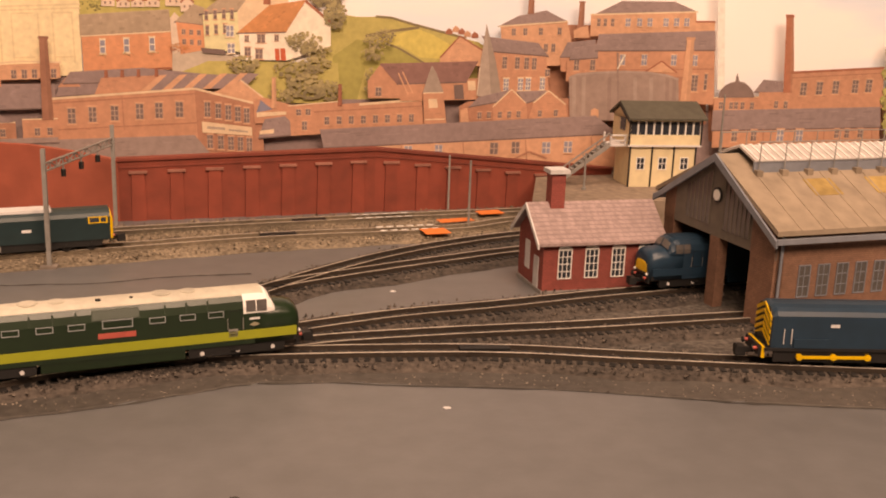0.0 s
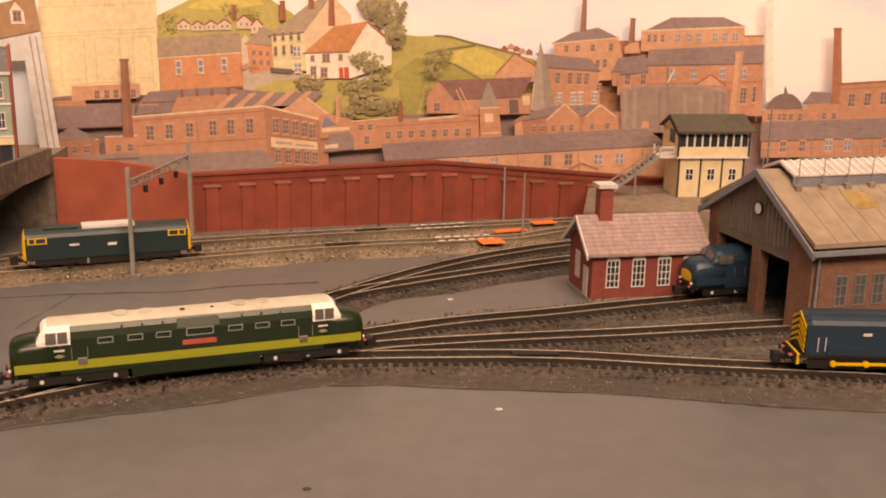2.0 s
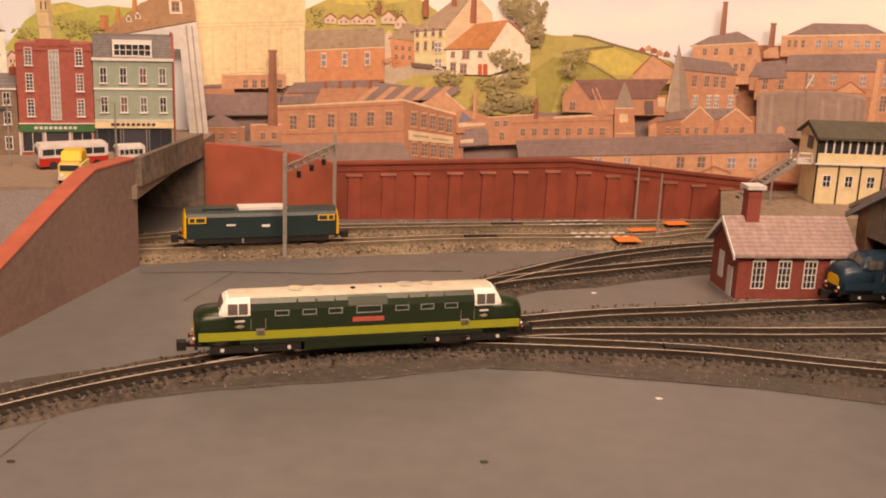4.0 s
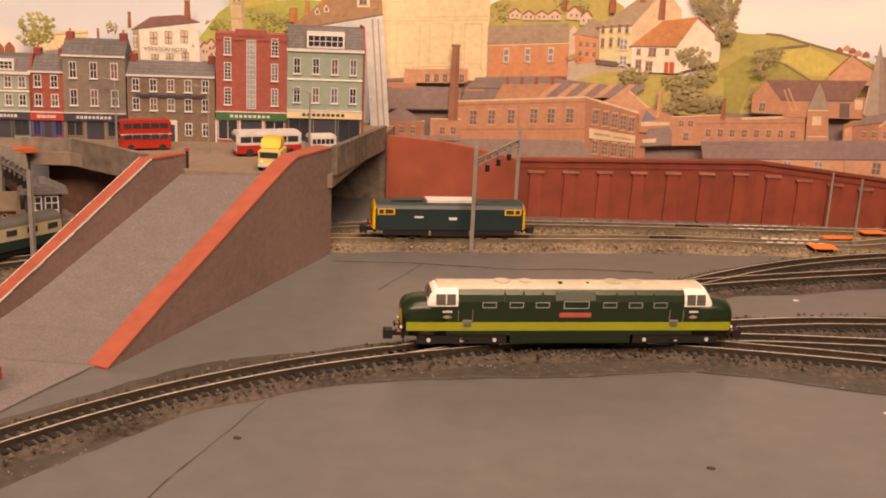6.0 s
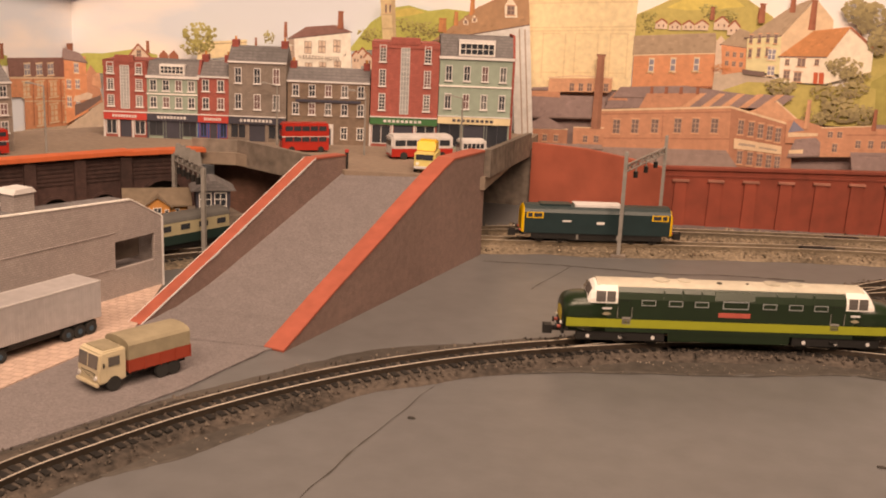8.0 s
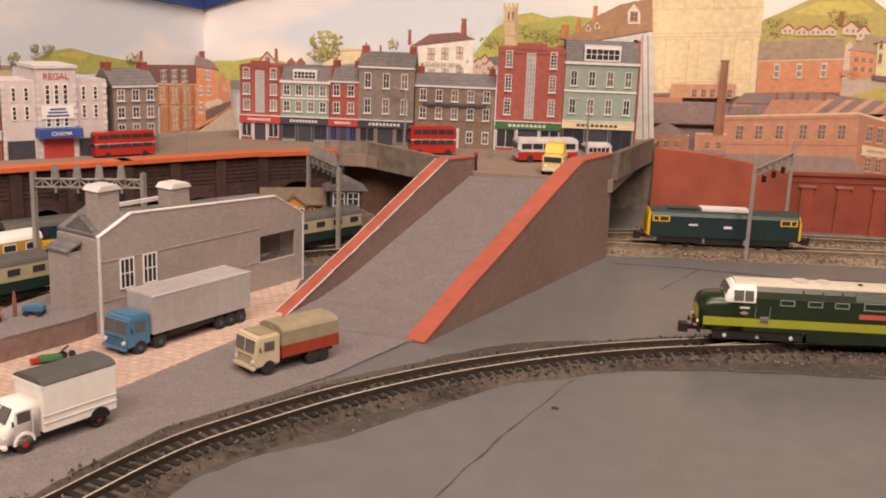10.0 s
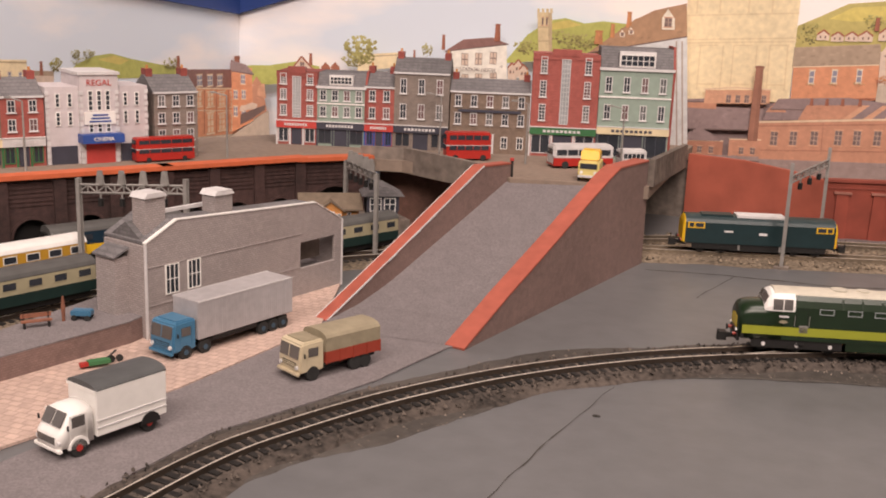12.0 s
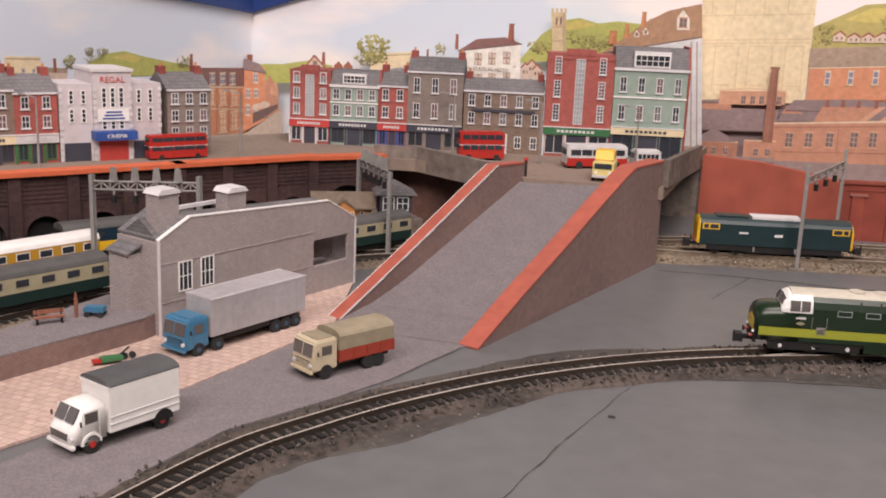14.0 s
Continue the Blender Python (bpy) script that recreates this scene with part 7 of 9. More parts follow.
CREAMCOACH = mat("cream_coach_side", (0.36, 0.32, 0.21), 0.5, 0, 200, 0.08, 0.03)
DARKCOACH = mat("dark_green_coach", (0.010, 0.028, 0.025), 0.45, 0, 200, 0.08, 0.03)
GREYROOF = mat("grey_coach_roof", (0.085, 0.083, 0.08), 0.6, 0, 200, 0.12, 0.05)
OCHRE = mat("ochre_coach_side", (0.50, 0.27, 0.03), 0.45, 0, 200, 0.06, 0.03)
coach(-43.2, 16.5, 0.44, 71, 16.0, CREAMCOACH, DARKCOACH, GREYROOF, "green and cream railway coach with grey roof")
coach(-46.6, 19.0, 0.44, 70, 18.0, OCHRE, DARKCOACH, WHITE, "ochre railway coach with cream-white roof", WHITE)
coach(-35.7, 33.2, 0.44, 64, 14.5, CREAMCOACH, DARKCOACH, GREYROOF, "green and cream railway coach with dark grey roof")
coach(-44.6, 29.2, 0.44, 60, 9.0, RAILBLUE, YELLOW, GREYROOF, "dark grey roofed carriage with yellow end beneath the viaduct")


# ---------- engine shed ----------
def engine_shed(x, y, rz, wid, L, eave, apex):
    t = thing("engine_shed", x, y, 0, rz, "brown brick engine shed with tan roof and glazed ridge", "shed")
    h = wid / 2
    door = eave * 0.70
    for a, b in ((-h, -h + 1.7), (-0.35, 0.35), (h - 0.9, h)):
        part("pier", boxes((0, a, 0, 0.5, b, door)), SHEDBRICK, t)
    part("gable", prism(bmesh.new(), [(-h, door), (h, door), (h, eave), (0, apex), (-h, eave)], 0, 0.45, "x"), STEELBROWN, t, "grey-brown glazed gable")
    for s in (-1, 1):
        bm = bmesh.new()
        inner = h - (1.7 if s < 0 else 0.9)
        part("gable_end", prism(bmesh.new(), [(s * h, door), (s * inner, door), (s * inner, apex + (eave - apex) * inner / h - 0.05), (s * h, eave)], -0.025, 0.05, "x"), SHEDBRICK, t, "brown brick gable end")
        u0, u1 = s * 0.55, s * (h - 1.9)
        zt = lambda u: apex + (eave - apex) * abs(u) / h - 0.42
        pane = part("gable_window", prism(bm, [(u0, door + 0.45), (u1, door + 0.45), (u1, zt(u1)), (u0, zt(u0))], -0.03, 0.02, "x"), SMOKED, t)
        for k in range(7):
            u = u0 + (u1 - u0) * k / 6
            part("glazing_bar", boxes((-0.06, u - 0.03, door + 0.45, 0.0, u + 0.03, zt(u))), STEELBROWN, pane)
        part("side_wall", boxes((0.1, s * h - (0.4 if s > 0 else 0), 0, L, s * h + (0.4 if s < 0 else 0), eave)), SHEDBRICK, t)
        rl = math.hypot(h + 0.5, apex - eave)
        part("roof_slope", prism(bmesh.new(), [(0, apex), (s * (h + 0.5), eave - 0.5 * (apex - eave) / h), (s * (h + 0.5), eave - 0.5 * (apex - eave) / h + 0.22), (0, apex + 0.22)], -0.35, L, "x"), SHEDROOF, t, "tan weathered sheet roof")
        part("bargeboard", prism(bmesh.new(), [(0, apex - 0.15), (s * (h + 0.55), eave - 0.75), (s * (h + 0.55), eave - 0.45), (0, apex + 0.24)], -0.45, -0.34, "x"), BLUEGREY, t)
        part("gutter", boxes((-0.4, s * (h + 0.5) - 0.1, eave - 0.6, L, s * (h + 0.5) + 0.1, eave - 0.38)), BLUEGREY, t)
        for pu in (3.0, 6.4, 9.6):
            zp = lambda v: apex + (eave - apex) * v / h + 0.225
            part("roof_patch", prism(bmesh.new(), [(s * h * 0.42, zp(h * 0.42)), (s * h * 0.66, zp(h * 0.66)), (s * h * 0.66, zp(h * 0.66) + 0.02), (s * h * 0.42, zp(h * 0.42) + 0.02)], pu, pu + 1.5, "x"), YPATCH, t, "ochre stained roof sheet")
        for k in range(11):
            zq = lambda v: apex + (eave - apex) * v / h + 0.22
            part("sheet_joint", prism(bmesh.new(), [(s * 1.4, zq(1.4)), (s * (h + 0.5), zq(h + 0.5)), (s * (h + 0.5), zq(h + 0.5) + 0.03), (s * 1.4, zq(1.4) + 0.03)], 0.8 + k * 1.15, 0.88 + k * 1.15, "x"), SHEDROOF, t)
    part("downpipe", rod(bmesh.new(), (0.25, -h - 0.12, 0), (0.25, -h - 0.12, eave - 0.4), 0.07, 8), BLUEGREY, t)
    for k in range(9):
        u = 1.3 + k * 1.0
        w = window(t, u, -h, eave * 0.34, 0.62, 1.45, 2, 3, BLUEGREY, SMOKED)
    lamp = part("clock", rod(bmesh.new(), (-0.06, 0, apex - 1.7), (-0.12, 0, apex - 1.7), 0.36, 16), BLACK, t)
    part("clock_face", rod(bmesh.new(), (-0.12, 0, apex - 1.7), (-0.14, 0, apex - 1.7), 0.26, 16), WHITE, lamp)
    for s in (-1, 1):
        mon = part("ridge_glazing", prism(bmesh.new(), [(0, apex + 0.48), (s * 1.35, apex - 0.02), (s * 1.35, apex + 0.08), (0, apex + 0.58)], 0.8, L, "x"), RIDGEGLASS, t, "white ribbed ridge glazing")
        for k in range(26):
            u = 0.9 + k * 0.45
            part("glazing_bar", prism(bmesh.new(), [(0, apex + 0.58), (s * 1.36, apex + 0.08), (s * 1.36, apex + 0.14), (0, apex + 0.64)], u, u + 0.1, "x"), WHITE, mon)
        part("monitor_side", boxes((0.75, s * 1.3 - 0.05, apex - 0.55, L, s * 1.3 + 0.05, apex + 0.04)), BLUEGREY, t)
        rail = part("handrail", rod(bmesh.new(), (0.8, s * 1.5, apex + 0.95), (L, s * 1.5, apex + 0.95), 0.03, 6), STEEL, t)
        for k in range(9):
            u = 0.9 + k * 1.35
            part("stanchion", rod(bmesh.new(), (u, s * 1.5, apex - 0.35), (u, s * 1.5, apex + 0.95), 0.025, 6), STEEL, rail)
            part("roof_vent", boxes((u - 0.16, s * 1.5 - 0.14, apex - 0.62, u + 0.16, s * 1.5 + 0.14, apex - 0.32)), SHEDROOF, t)
    return t


STEELBROWN = mat("grey_brown_steel", (0.17, 0.14, 0.115), 0.7, 0, 200, 0.15, 0.1)
BLUEGREY = mat("blue_grey_paint", (0.20, 0.215, 0.25), 0.6, 0, 200, 0.1, 0.05)
YPATCH = mat("ochre_roof_patch", (0.38, 0.25, 0.09), 0.8, 0, 200, 0.2, 0.1)
RIDGEGLASS = mat("milky_ridge_glazing", (0.55, 0.50, 0.48), 0.4, 0, 200, 0.1, 0.1)
engine_shed(18.9, 37.7, 11.0, 8.9, 13.0, 4.78, 7.0)


# ---------- brick cabin with chimney ----------
def cabin(x, y, rz, L, W, eave, ridge, ztop):
    t = thing("brick_cabin", x, y, 0, rz, "small red brick cabin with pink slate roof and tall chimney", "building")
    part("shell", prism(bmesh.new(), [(0, 0), (W, 0), (W, eave), (W / 2, ridge), (0, eave)], 0, L, "x"), REDBRICK, t)
    part("plinth", boxes((-0.06, -0.06, 0, L + 0.06, W + 0.06, 0.18)), STEEL, t)
    k = (ridge - eave) / (W / 2)
    for s in (0, 1):
        e0 = -0.3 if s == 0 else W + 0.3
        part("roof_slope", prism(bmesh.new(), [(W / 2, ridge + 0.02), (e0, eave - 0.3 * k + 0.02), (e0, eave - 0.3 * k + 0.16), (W / 2, ridge + 0.18)], -0.35, L + 0.3, "x"), SLATE, t, "pink-grey slate slope")
        part("bargeboard", prism(bmesh.new(), [(W / 2, ridge - 0.1), (e0, eave - 0.3 * k - 0.1), (e0, eave - 0.3 * k + 0.14), (W / 2, ridge + 0.16)], -0.42, -0.34, "x"), OFFWHITE, t)
    c = part("chimney", boxes((0.75, W / 2 - 0.35, eave, 1.45, W / 2 + 0.35, ztop - 0.2)), REDBRICK, t)
    part("chimney_cap", boxes((0.6, W / 2 - 0.5, ztop - 0.2, 1.6, W / 2 + 0.5, ztop)), OFFWHITE, c)
    for i in range(4):
        window(t, 0.75 + i * 1.38, 0, 0.75, 0.7, 1.45, 3, 4)
        part("arch_head", prism(bmesh.new(), [(1.1 + i * 1.38 + 0.36 * math.cos(a), 2.18 + 0.2 * math.sin(a)) for a in [math.pi * j / 8 for j in range(9)]], -0.045, 0.02), WHITE, t)
    d = part("door", boxes((-0.05, 0.55, 0.1, 0.03, 1.15, 1.7)), OFFWHITE, t)
    part("side_window", boxes((-0.05, 1.8, 0.8, 0.03, 2.4, 2.2)), OFFWHITE, t)
    return t


cabin(11.3, 39.6, 7.0, 6.0, 3.4, 2.65, 4.0, 5.80)


# ---------- signal box ----------
def signal_box(x, y, z, rz, L=5.2, W=3.0, sc=1.0):
    t = thing("signal_box", x, y, z, rz, "cream signal box with dark green roof and outside stair", "signal box")
    part("base", boxes((0, 0, 0, L, W, 2.65)), CREAM, t)
    for u in (0.0, L / 3, 2 * L / 3, L):
        part("post", boxes((u - 0.05, -0.05, 0, u + 0.05, 0.02, 2.65)), BLACK, t)
    for i in range(3):
        window(t, L * (i + 0.5) / 3 - 0.28, 0, 1.1, 0.56, 0.8, 2, 2)
    cab = part("operating_room", boxes((-0.2, -0.2, 2.7, L + 0.2, W + 0.2, 3.35)), CREAM, t, "cream boarded operating floor")
    part("sill", boxes((-0.25, -0.25, 2.6, L + 0.25, W + 0.25, 2.72)), OFFWHITE, t)
    part("room_core", boxes((-0.1, -0.1, 3.35, L + 0.1, W + 0.1, 4.35)), GLASS, t)
    n = 9
    for i in range(n + 1):
        u = -0.17 + (L + 0.34) * i / n
        part("mullion", boxes((u - 0.05, -0.19, 3.35, u + 0.05, -0.09, 4.3)), WHITE, t)
    for u in (-0.24, L + 0.14):
        part("corner_post", boxes((u, -0.24, 2.65, u + 0.1, -0.14, 4.4)), BLACK, t)
    part("head", boxes((-0.2, -0.2, 4.2, L + 0.2, W + 0.2, 4.42)), CREAM, t)
    part("end_wall", prism(bmesh.new(), [(-0.2, 3.35), (W + 0.2, 3.35), (W + 0.2, 4.4), (W / 2, 5.15), (-0.2, 4.4)], -0.2, -0.12, "x"), CREAM, t)
    part("end_window", boxes((-0.24, 0.6, 3.5, -0.18, 1.5, 4.3)), GLASS, t)
    for s in (0, 1):
        e = -0.55 if s == 0 else W + 0.55
        part("roof_slope", prism(bmesh.new(), [(W / 2, 5.2), (e, 4.3), (e, 4.42), (W / 2, 5.32)], -0.4, L + 0.4, "x"), GREENROOF, t)
    part("bargeboard", prism(bmesh.new(), [(W / 2, 5.05), (-0.55, 4.15), (-0.55, 4.32), (W / 2, 5.2)], -0.45, -0.39, "x"), BLACK, t)
    land = part("landing", boxes((-1.3, 0.2, 2.55, -0.2, 1.6, 2.68)), OFFWHITE, t)
    for u, v in ((-1.25, 0.25), (-0.3, 0.25), (-1.25, 1.5)):
        part("baluster", boxes((u - 0.05, v - 0.05, 2.6, u + 0.05, v + 0.05, 3.3)), OFFWHITE, land)
    part("handrail", boxes((-1.3, 0.2, 3.2, -0.2, 0.28, 3.3), (-1.3, 0.2, 2.9, -0.2, 0.28, 2.97)), OFFWHITE, land)
    st = part("stair_string", prism(bmesh.new(), [(-4.9, 0), (-4.6, 0), (-1.2, 2.5), (-1.2, 2.75), (-1.35, 2.75)], 0.3, 0.38), STEEL, t)
    part("stair_string", prism(bmesh.new(), [(-4.9, 0), (-4.6, 0), (-1.2, 2.5), (-1.2, 2.75), (-1.35, 2.75)], 1.1, 1.18), STEEL, t)
    part("stair_rail", prism(bmesh.new(), [(-4.8, 0.75), (-4.8, 0.85), (-1.3, 3.4), (-1.3, 3.3)], 0.3, 0.38), STEEL, t)
    for k in range(12):
        part("step", boxes((-4.75 + k * 0.285, 0.38, 0.15 + k * 0.21, -4.45 + k * 0.285, 1.1, 0.2 + k * 0.21)), STEEL, t)
        if k % 3 == 0:
            part("baluster", boxes((-4.7 + k * 0.285, 0.3, 0.2 + k * 0.21, -4.65 + k * 0.285, 0.36, 0.9 + k * 0.21)), STEEL, t)
    return t


tagged(part("embankment", prism(bmesh.new(), [(13.5, 51.5), (30, 51.8), (30, 61.8), (21.5, 61.8), (15.5, 59.0)], 0.0, 2.05, "z"), mat("brown_bank_card", (0.22, 0.165, 0.125), 0.9, 0, 200, 0.25, 0.4)), "brown raised bank below the signal box", "bank", kind="structure")
signal_box(20.75, 56.0, 2.05, 2.0, 4.4, 2.7)


# ---------- catenary masts, poles ----------
def lattice(parent, a, b, h, n, material):
    """A lattice beam from a to b (local), h deep."""
    a, b = Vector(a), Vector(b)
    for dz in (0, h):
        part("chord", rod(bmesh.new(), a + Vector((0, 0, dz)), b + Vector((0, 0, dz)), 0.055, 6), material, parent)
    for i in range(n):
        p, q = a.lerp(b, i / n), a.lerp(b, (i + 1) / n)
        up = Vector((0, 0, h))
        part("brace", rod(bmesh.new(), p + (up if i % 2 else Vector()), q + (Vector() if i % 2 else up), 0.04, 5), material, parent)
        part("upright", rod(bmesh.new(), p, p + up, 0.04, 5), material, parent)


def gantry(a, b, top, beam_z, label, drops=3, caps=False):
    t = thing("catenary_gantry", a[0], a[1], 0, 0, label, "gantry", "catenary gantries")
    d = (b[0] - a[0], b[1] - a[1])
    for x, y in ((0, 0), d):
        m = part("mast", boxes((x - 0.06, y - 0.08, 0, x + 0.06, y + 0.08, top)), STEEL, t)
        part("flange", boxes((x - 0.1, y - 0.11, 0, x + 0.1, y - 0.08, top), (x - 0.1, y + 0.08, 0, x + 0.1, y + 0.11, top)), STEEL, m)
        part("base", boxes((x - 0.4, y - 0.4, 0, x + 0.4, y + 0.4, 0.12)), CONCRETE, t)
    lattice(t, (0, 0, beam_z), (*d, beam_z), 0.38, 12, STEEL)
    for k in range(drops):
        s = (k + 1) / (drops + 1)
        x, y = d[0] * s, d[1] * s
        r = part("dropper", rod(bmesh.new(), (x, y, beam_z - 0.6), (x, y, beam_z), 0.05, 6), STEEL, t)
        part("insulator", rod(bmesh.new(), (x, y, beam_z - 0.62), (x, y, beam_z - 0.25), 0.13, 8), BLACK, r)
        if caps:
            part("bracket", prism(bmesh.new(), [(x - 0.22, beam_z + 0.4), (x + 0.22, beam_z + 0.4), (x + 0.12, beam_z + 1.05), (x - 0.12, beam_z + 1.05)], y - 0.05, y + 0.05), STEEL, t)
    return t


gantry((-12.3, 45.0), (-10.4, 53.5), 5.90, 4.79, "grey steel catenary gantry across the main lines")
gantry((-42.9, 24.4), (-38.6, 26.6), 5.3, 4.6, "grey steel catenary gantry over the platform tracks", 4, True)
gantry((-33.0, 36.0), (-36.4, 39.4), 4.7, 4.35, "grey steel catenary gantry beside the ramp", 5, True)
for x, y, h in ((9.5, 57.6, 3.7), (10.0, 52.8, 4.2), (17.6, 55.0, 3.9), (26.9, 56.5, 7.5)):
    t = thing("pole", x, y, 0 if x < 15 else 2.05, 0, "thin grey trackside pole", "pole", "trackside poles")
    part("shaft", rod(bmesh.new(), (0, 0, 0), (0, 0, h if x < 15 else h - 1.6), 0.08, 8, 0.06), STEEL, t)
    part("collar", rod(bmesh.new(), (0, 0, 0), (0, 0, 0.15), 0.16, 8), STEEL, t)

# ---------- street of card buildings ----------
ROW_A, ROW_B = Vector((-41.0, 46.1)), Vector((-21.0, 51.7))
LEFT_A, LEFT_B = Vector((-52.5, 27.0)), Vector((-40.0, 45.5))


def row_pose(a, b, u):
    d = (b - a).normalized()
    p = a + d * u
    return p.x, p.y, math.degrees(math.atan2(d.y, d.x))


def shop(row, u0, u1, top, wall, roof, label, floors, cols, front, sign=None, roof_h=0.9, depth=3.2, win=(0.42, 0.95), shop_h=1.45, style="pitch", trim_mat=None, signtext=True, side=None):
    """A card town building: walls, roof, sash windows by floor, shopfront and fascia."""
    x, y, rz = row_pose(*row, u0)
    t = thing("town_building", x, y, 4.4, rz, label, "building", "street of card buildings")
    w, h = u1 - u0, top - 4.4
    body_h = h - (roof_h if style != "flat" else 0)
    part("shell", boxes((0, 0, 0, w, depth, body_h)), wall, t)
    part("side_wall", boxes((w - 0.001, 0.02, 0, w + 0.04, depth, body_h)), side or wall, t)
    if style == "pitch":
        part("roof", prism(bmesh.new(), [(-0.06, body_h), (depth * 0.45, body_h + roof_h), (depth * 0.55, body_h + roof_h), (depth + 0.05, body_h)], -0.05, w + 0.05, "x"), roof, t)
        part("gutter", boxes((-0.05, -0.1, body_h - 0.06, w + 0.05, 0.02, body_h + 0.04)), OFFWHITE, t)
        for cu in (0.02, w - 0.42):
            c = part("chimney", boxes((cu, depth * 0.4, body_h, cu + 0.4, depth * 0.62, body_h + roof_h + 0.35)), REDBRICK, t)
            part("chimney_pot", rod(bmesh.new(), (cu + 0.2, depth * 0.5, body_h + roof_h + 0.35), (cu + 0.2, depth * 0.5, body_h + roof_h + 0.55), 0.07, 8), ORANGEBRICK, c)
    elif style == "mansard":
        part("roof", prism(bmesh.new(), [(-0.05, body_h), (0.7, body_h + roof_h), (depth, body_h + roof_h), (depth, body_h)], 0, w, "x"), roof, t)
        part("party_wall", prism(bmesh.new(), [(-0.06, 0), (-0.06, body_h), (0.75, body_h + roof_h + 0.15), (depth, body_h + roof_h + 0.15), (depth, 0)], w, w + 0.14, "x"), REDBRICK, t)
        dw = w * 0.5
        part("dormer", boxes((w / 2 - dw / 2, -0.02, body_h + 0.12, w / 2 + dw / 2, 0.6, body_h + roof_h * 0.85)), OFFWHITE, t)
        window(t, w / 2 - dw / 2 + 0.06, -0.03, body_h + 0.2, dw - 0.12, roof_h * 0.55, 6, 2)
        part("cornice", boxes((-0.06, -0.12, body_h - 0.08, w + 0.1, 0.02, body_h + 0.08)), OFFWHITE, t)
    else:
        part("parapet", boxes((-0.02, -0.04, body_h - 0.35, w + 0.02, 0.3, body_h), (w * 0.28, -0.07, body_h - 0.1, w * 0.72, 0.3, body_h + 0.3)), wall, t)
    fh = (body_h - shop_h - 0.25) / floors
    for f in range(floors):
        for c in range(cols):
            ww = min(win[0], w / cols * 0.55)
            u = w * (c + 0.5) / cols - ww / 2
            if style == "flat" and c == cols // 2:
                continue
            window(t, u, 0, shop_h + 0.25 + fh * f + fh * 0.18, ww, min(win[1], fh * 0.66) if style != "flat" else fh * 0.70, 2, 2 if style != "flat" else 5, OFFWHITE, SASHES[(f * 3 + c) % 4])
            part("sill", boxes((u - 0.05, -0.1, shop_h + 0.2 + fh * f + fh * 0.18, u + ww + 0.05, 0.02, shop_h + 0.26 + fh * f + fh * 0.18)), OFFWHITE, t)
    if style == "flat":
        window(t, w / 2 - 0.28, 0, shop_h + 0.3, 0.56, body_h - shop_h - 0.6, 3, 14, OFFWHITE, GLASSL)
    if trim_mat:
        for f in range(1, floors):
            part("string_course", boxes((-0.02, -0.06, shop_h + 0.2 + fh * f, w + 0.02, 0.02, shop_h + 0.29 + fh * f)), trim_mat, t)
    if front:
        part("fascia", boxes((-0.02, -0.14, shop_h - 0.36, w + 0.02, 0.03, shop_h + 0.08)), sign or front, t)
        part("fascia_lip", boxes((-0.03, -0.17, shop_h + 0.08, w + 0.03, 0.03, shop_h + 0.13)), OFFWHITE, t)
        n = 3
        for k in range(n):
            a, b = w * k / n + 0.1, w * (k + 1) / n - 0.1
            if k == 1:
                part("shop_door", boxes((a, -0.02, 0.02, b, 0.05, shop_h - 0.35)), SHOPDARK, t)
            else:
                window(t, a, 0, 0.18, b - a, shop_h - 0.55, 2, 1, front, GLASS, "shop_window")
            part("pilaster", boxes((w * k / n - 0.05, -0.08, 0, w * k / n + 0.06, 0.02, shop_h - 0.3)), front, t)
        if signtext:
            for k in range(9):
                part("sign_bar", boxes((w * (0.2 + 0.065 * k), -0.165, shop_h - 0.22, w * (0.245 + 0.065 * k), -0.138, shop_h - 0.06)), SHOPDARK if sign in (CREAM, WHITE) else OFFWHITE, t)
    else:
        door = cols // 2
        for c in range(cols):
            u = w * (c + 0.5) / cols
            if c == door and shop_h > 1.0:
                dr = part("doorway", boxes((u - 0.34, -0.10, 0, u + 0.34, 0.05, 1.25)), OFFWHITE, t)
                part("door_leaf", boxes((u - 0.2, -0.12, 0, u + 0.2, -0.09, 1.0)), SHOPDARK, dr)
            elif shop_h > 1.0:
                window(t, u - 0.21, 0, 0.32, 0.42, 0.78, 2, 2)
        if shop_h > 1.0:
            part("sign_beam", boxes((w * 0.1, -0.12, shop_h + fh + 0.12, w * 0.9, 0.02, shop_h + fh + 0.28)), SHOPDARK, t)
    return t


ROW, LEFT = (ROW_A, ROW_B), (LEFT_A, LEFT_B)
SASHES = (GLASS, glass("curtained_pane", (0.17, 0.10, 0.10)), glass("dim_grey_pane", (0.13, 0.13, 0.13)), GLASS)
shop(ROW, 17.28, 21.76, 11.34, SAGE, GREYSLATE, "sage green four-storey shop with mansard roof and cream fascia", 2, 4, SHOPDARK, CREAM, 1.3, shop_h=1.95, style="mansard", trim_mat=WHITE, side=REDBRICK)
shop(ROW, 13.08, 17.21, 10.82, TOWNRED, GREYSLATE, "red brick store with tall stair window and green fascia", 3, 3, OFFWHITE, SHOPGREEN, shop_h=1.75, style="flat")
shop(ROW, 7.97, 12.97, 9.00, BROWNSTONE, GREYSLATE, "brown brick inn with white sash windows and slate roof", 2, 5, None, None, 0.75, shop_h=1.35, signtext=False)
shop(ROW, 4.38, 7.85, 10.17, GREYSTONE, GREYSLATE, "grey stone shop building with dark fascia", 2, 3, GREYSTONE, SHOPDARK, 0.9)
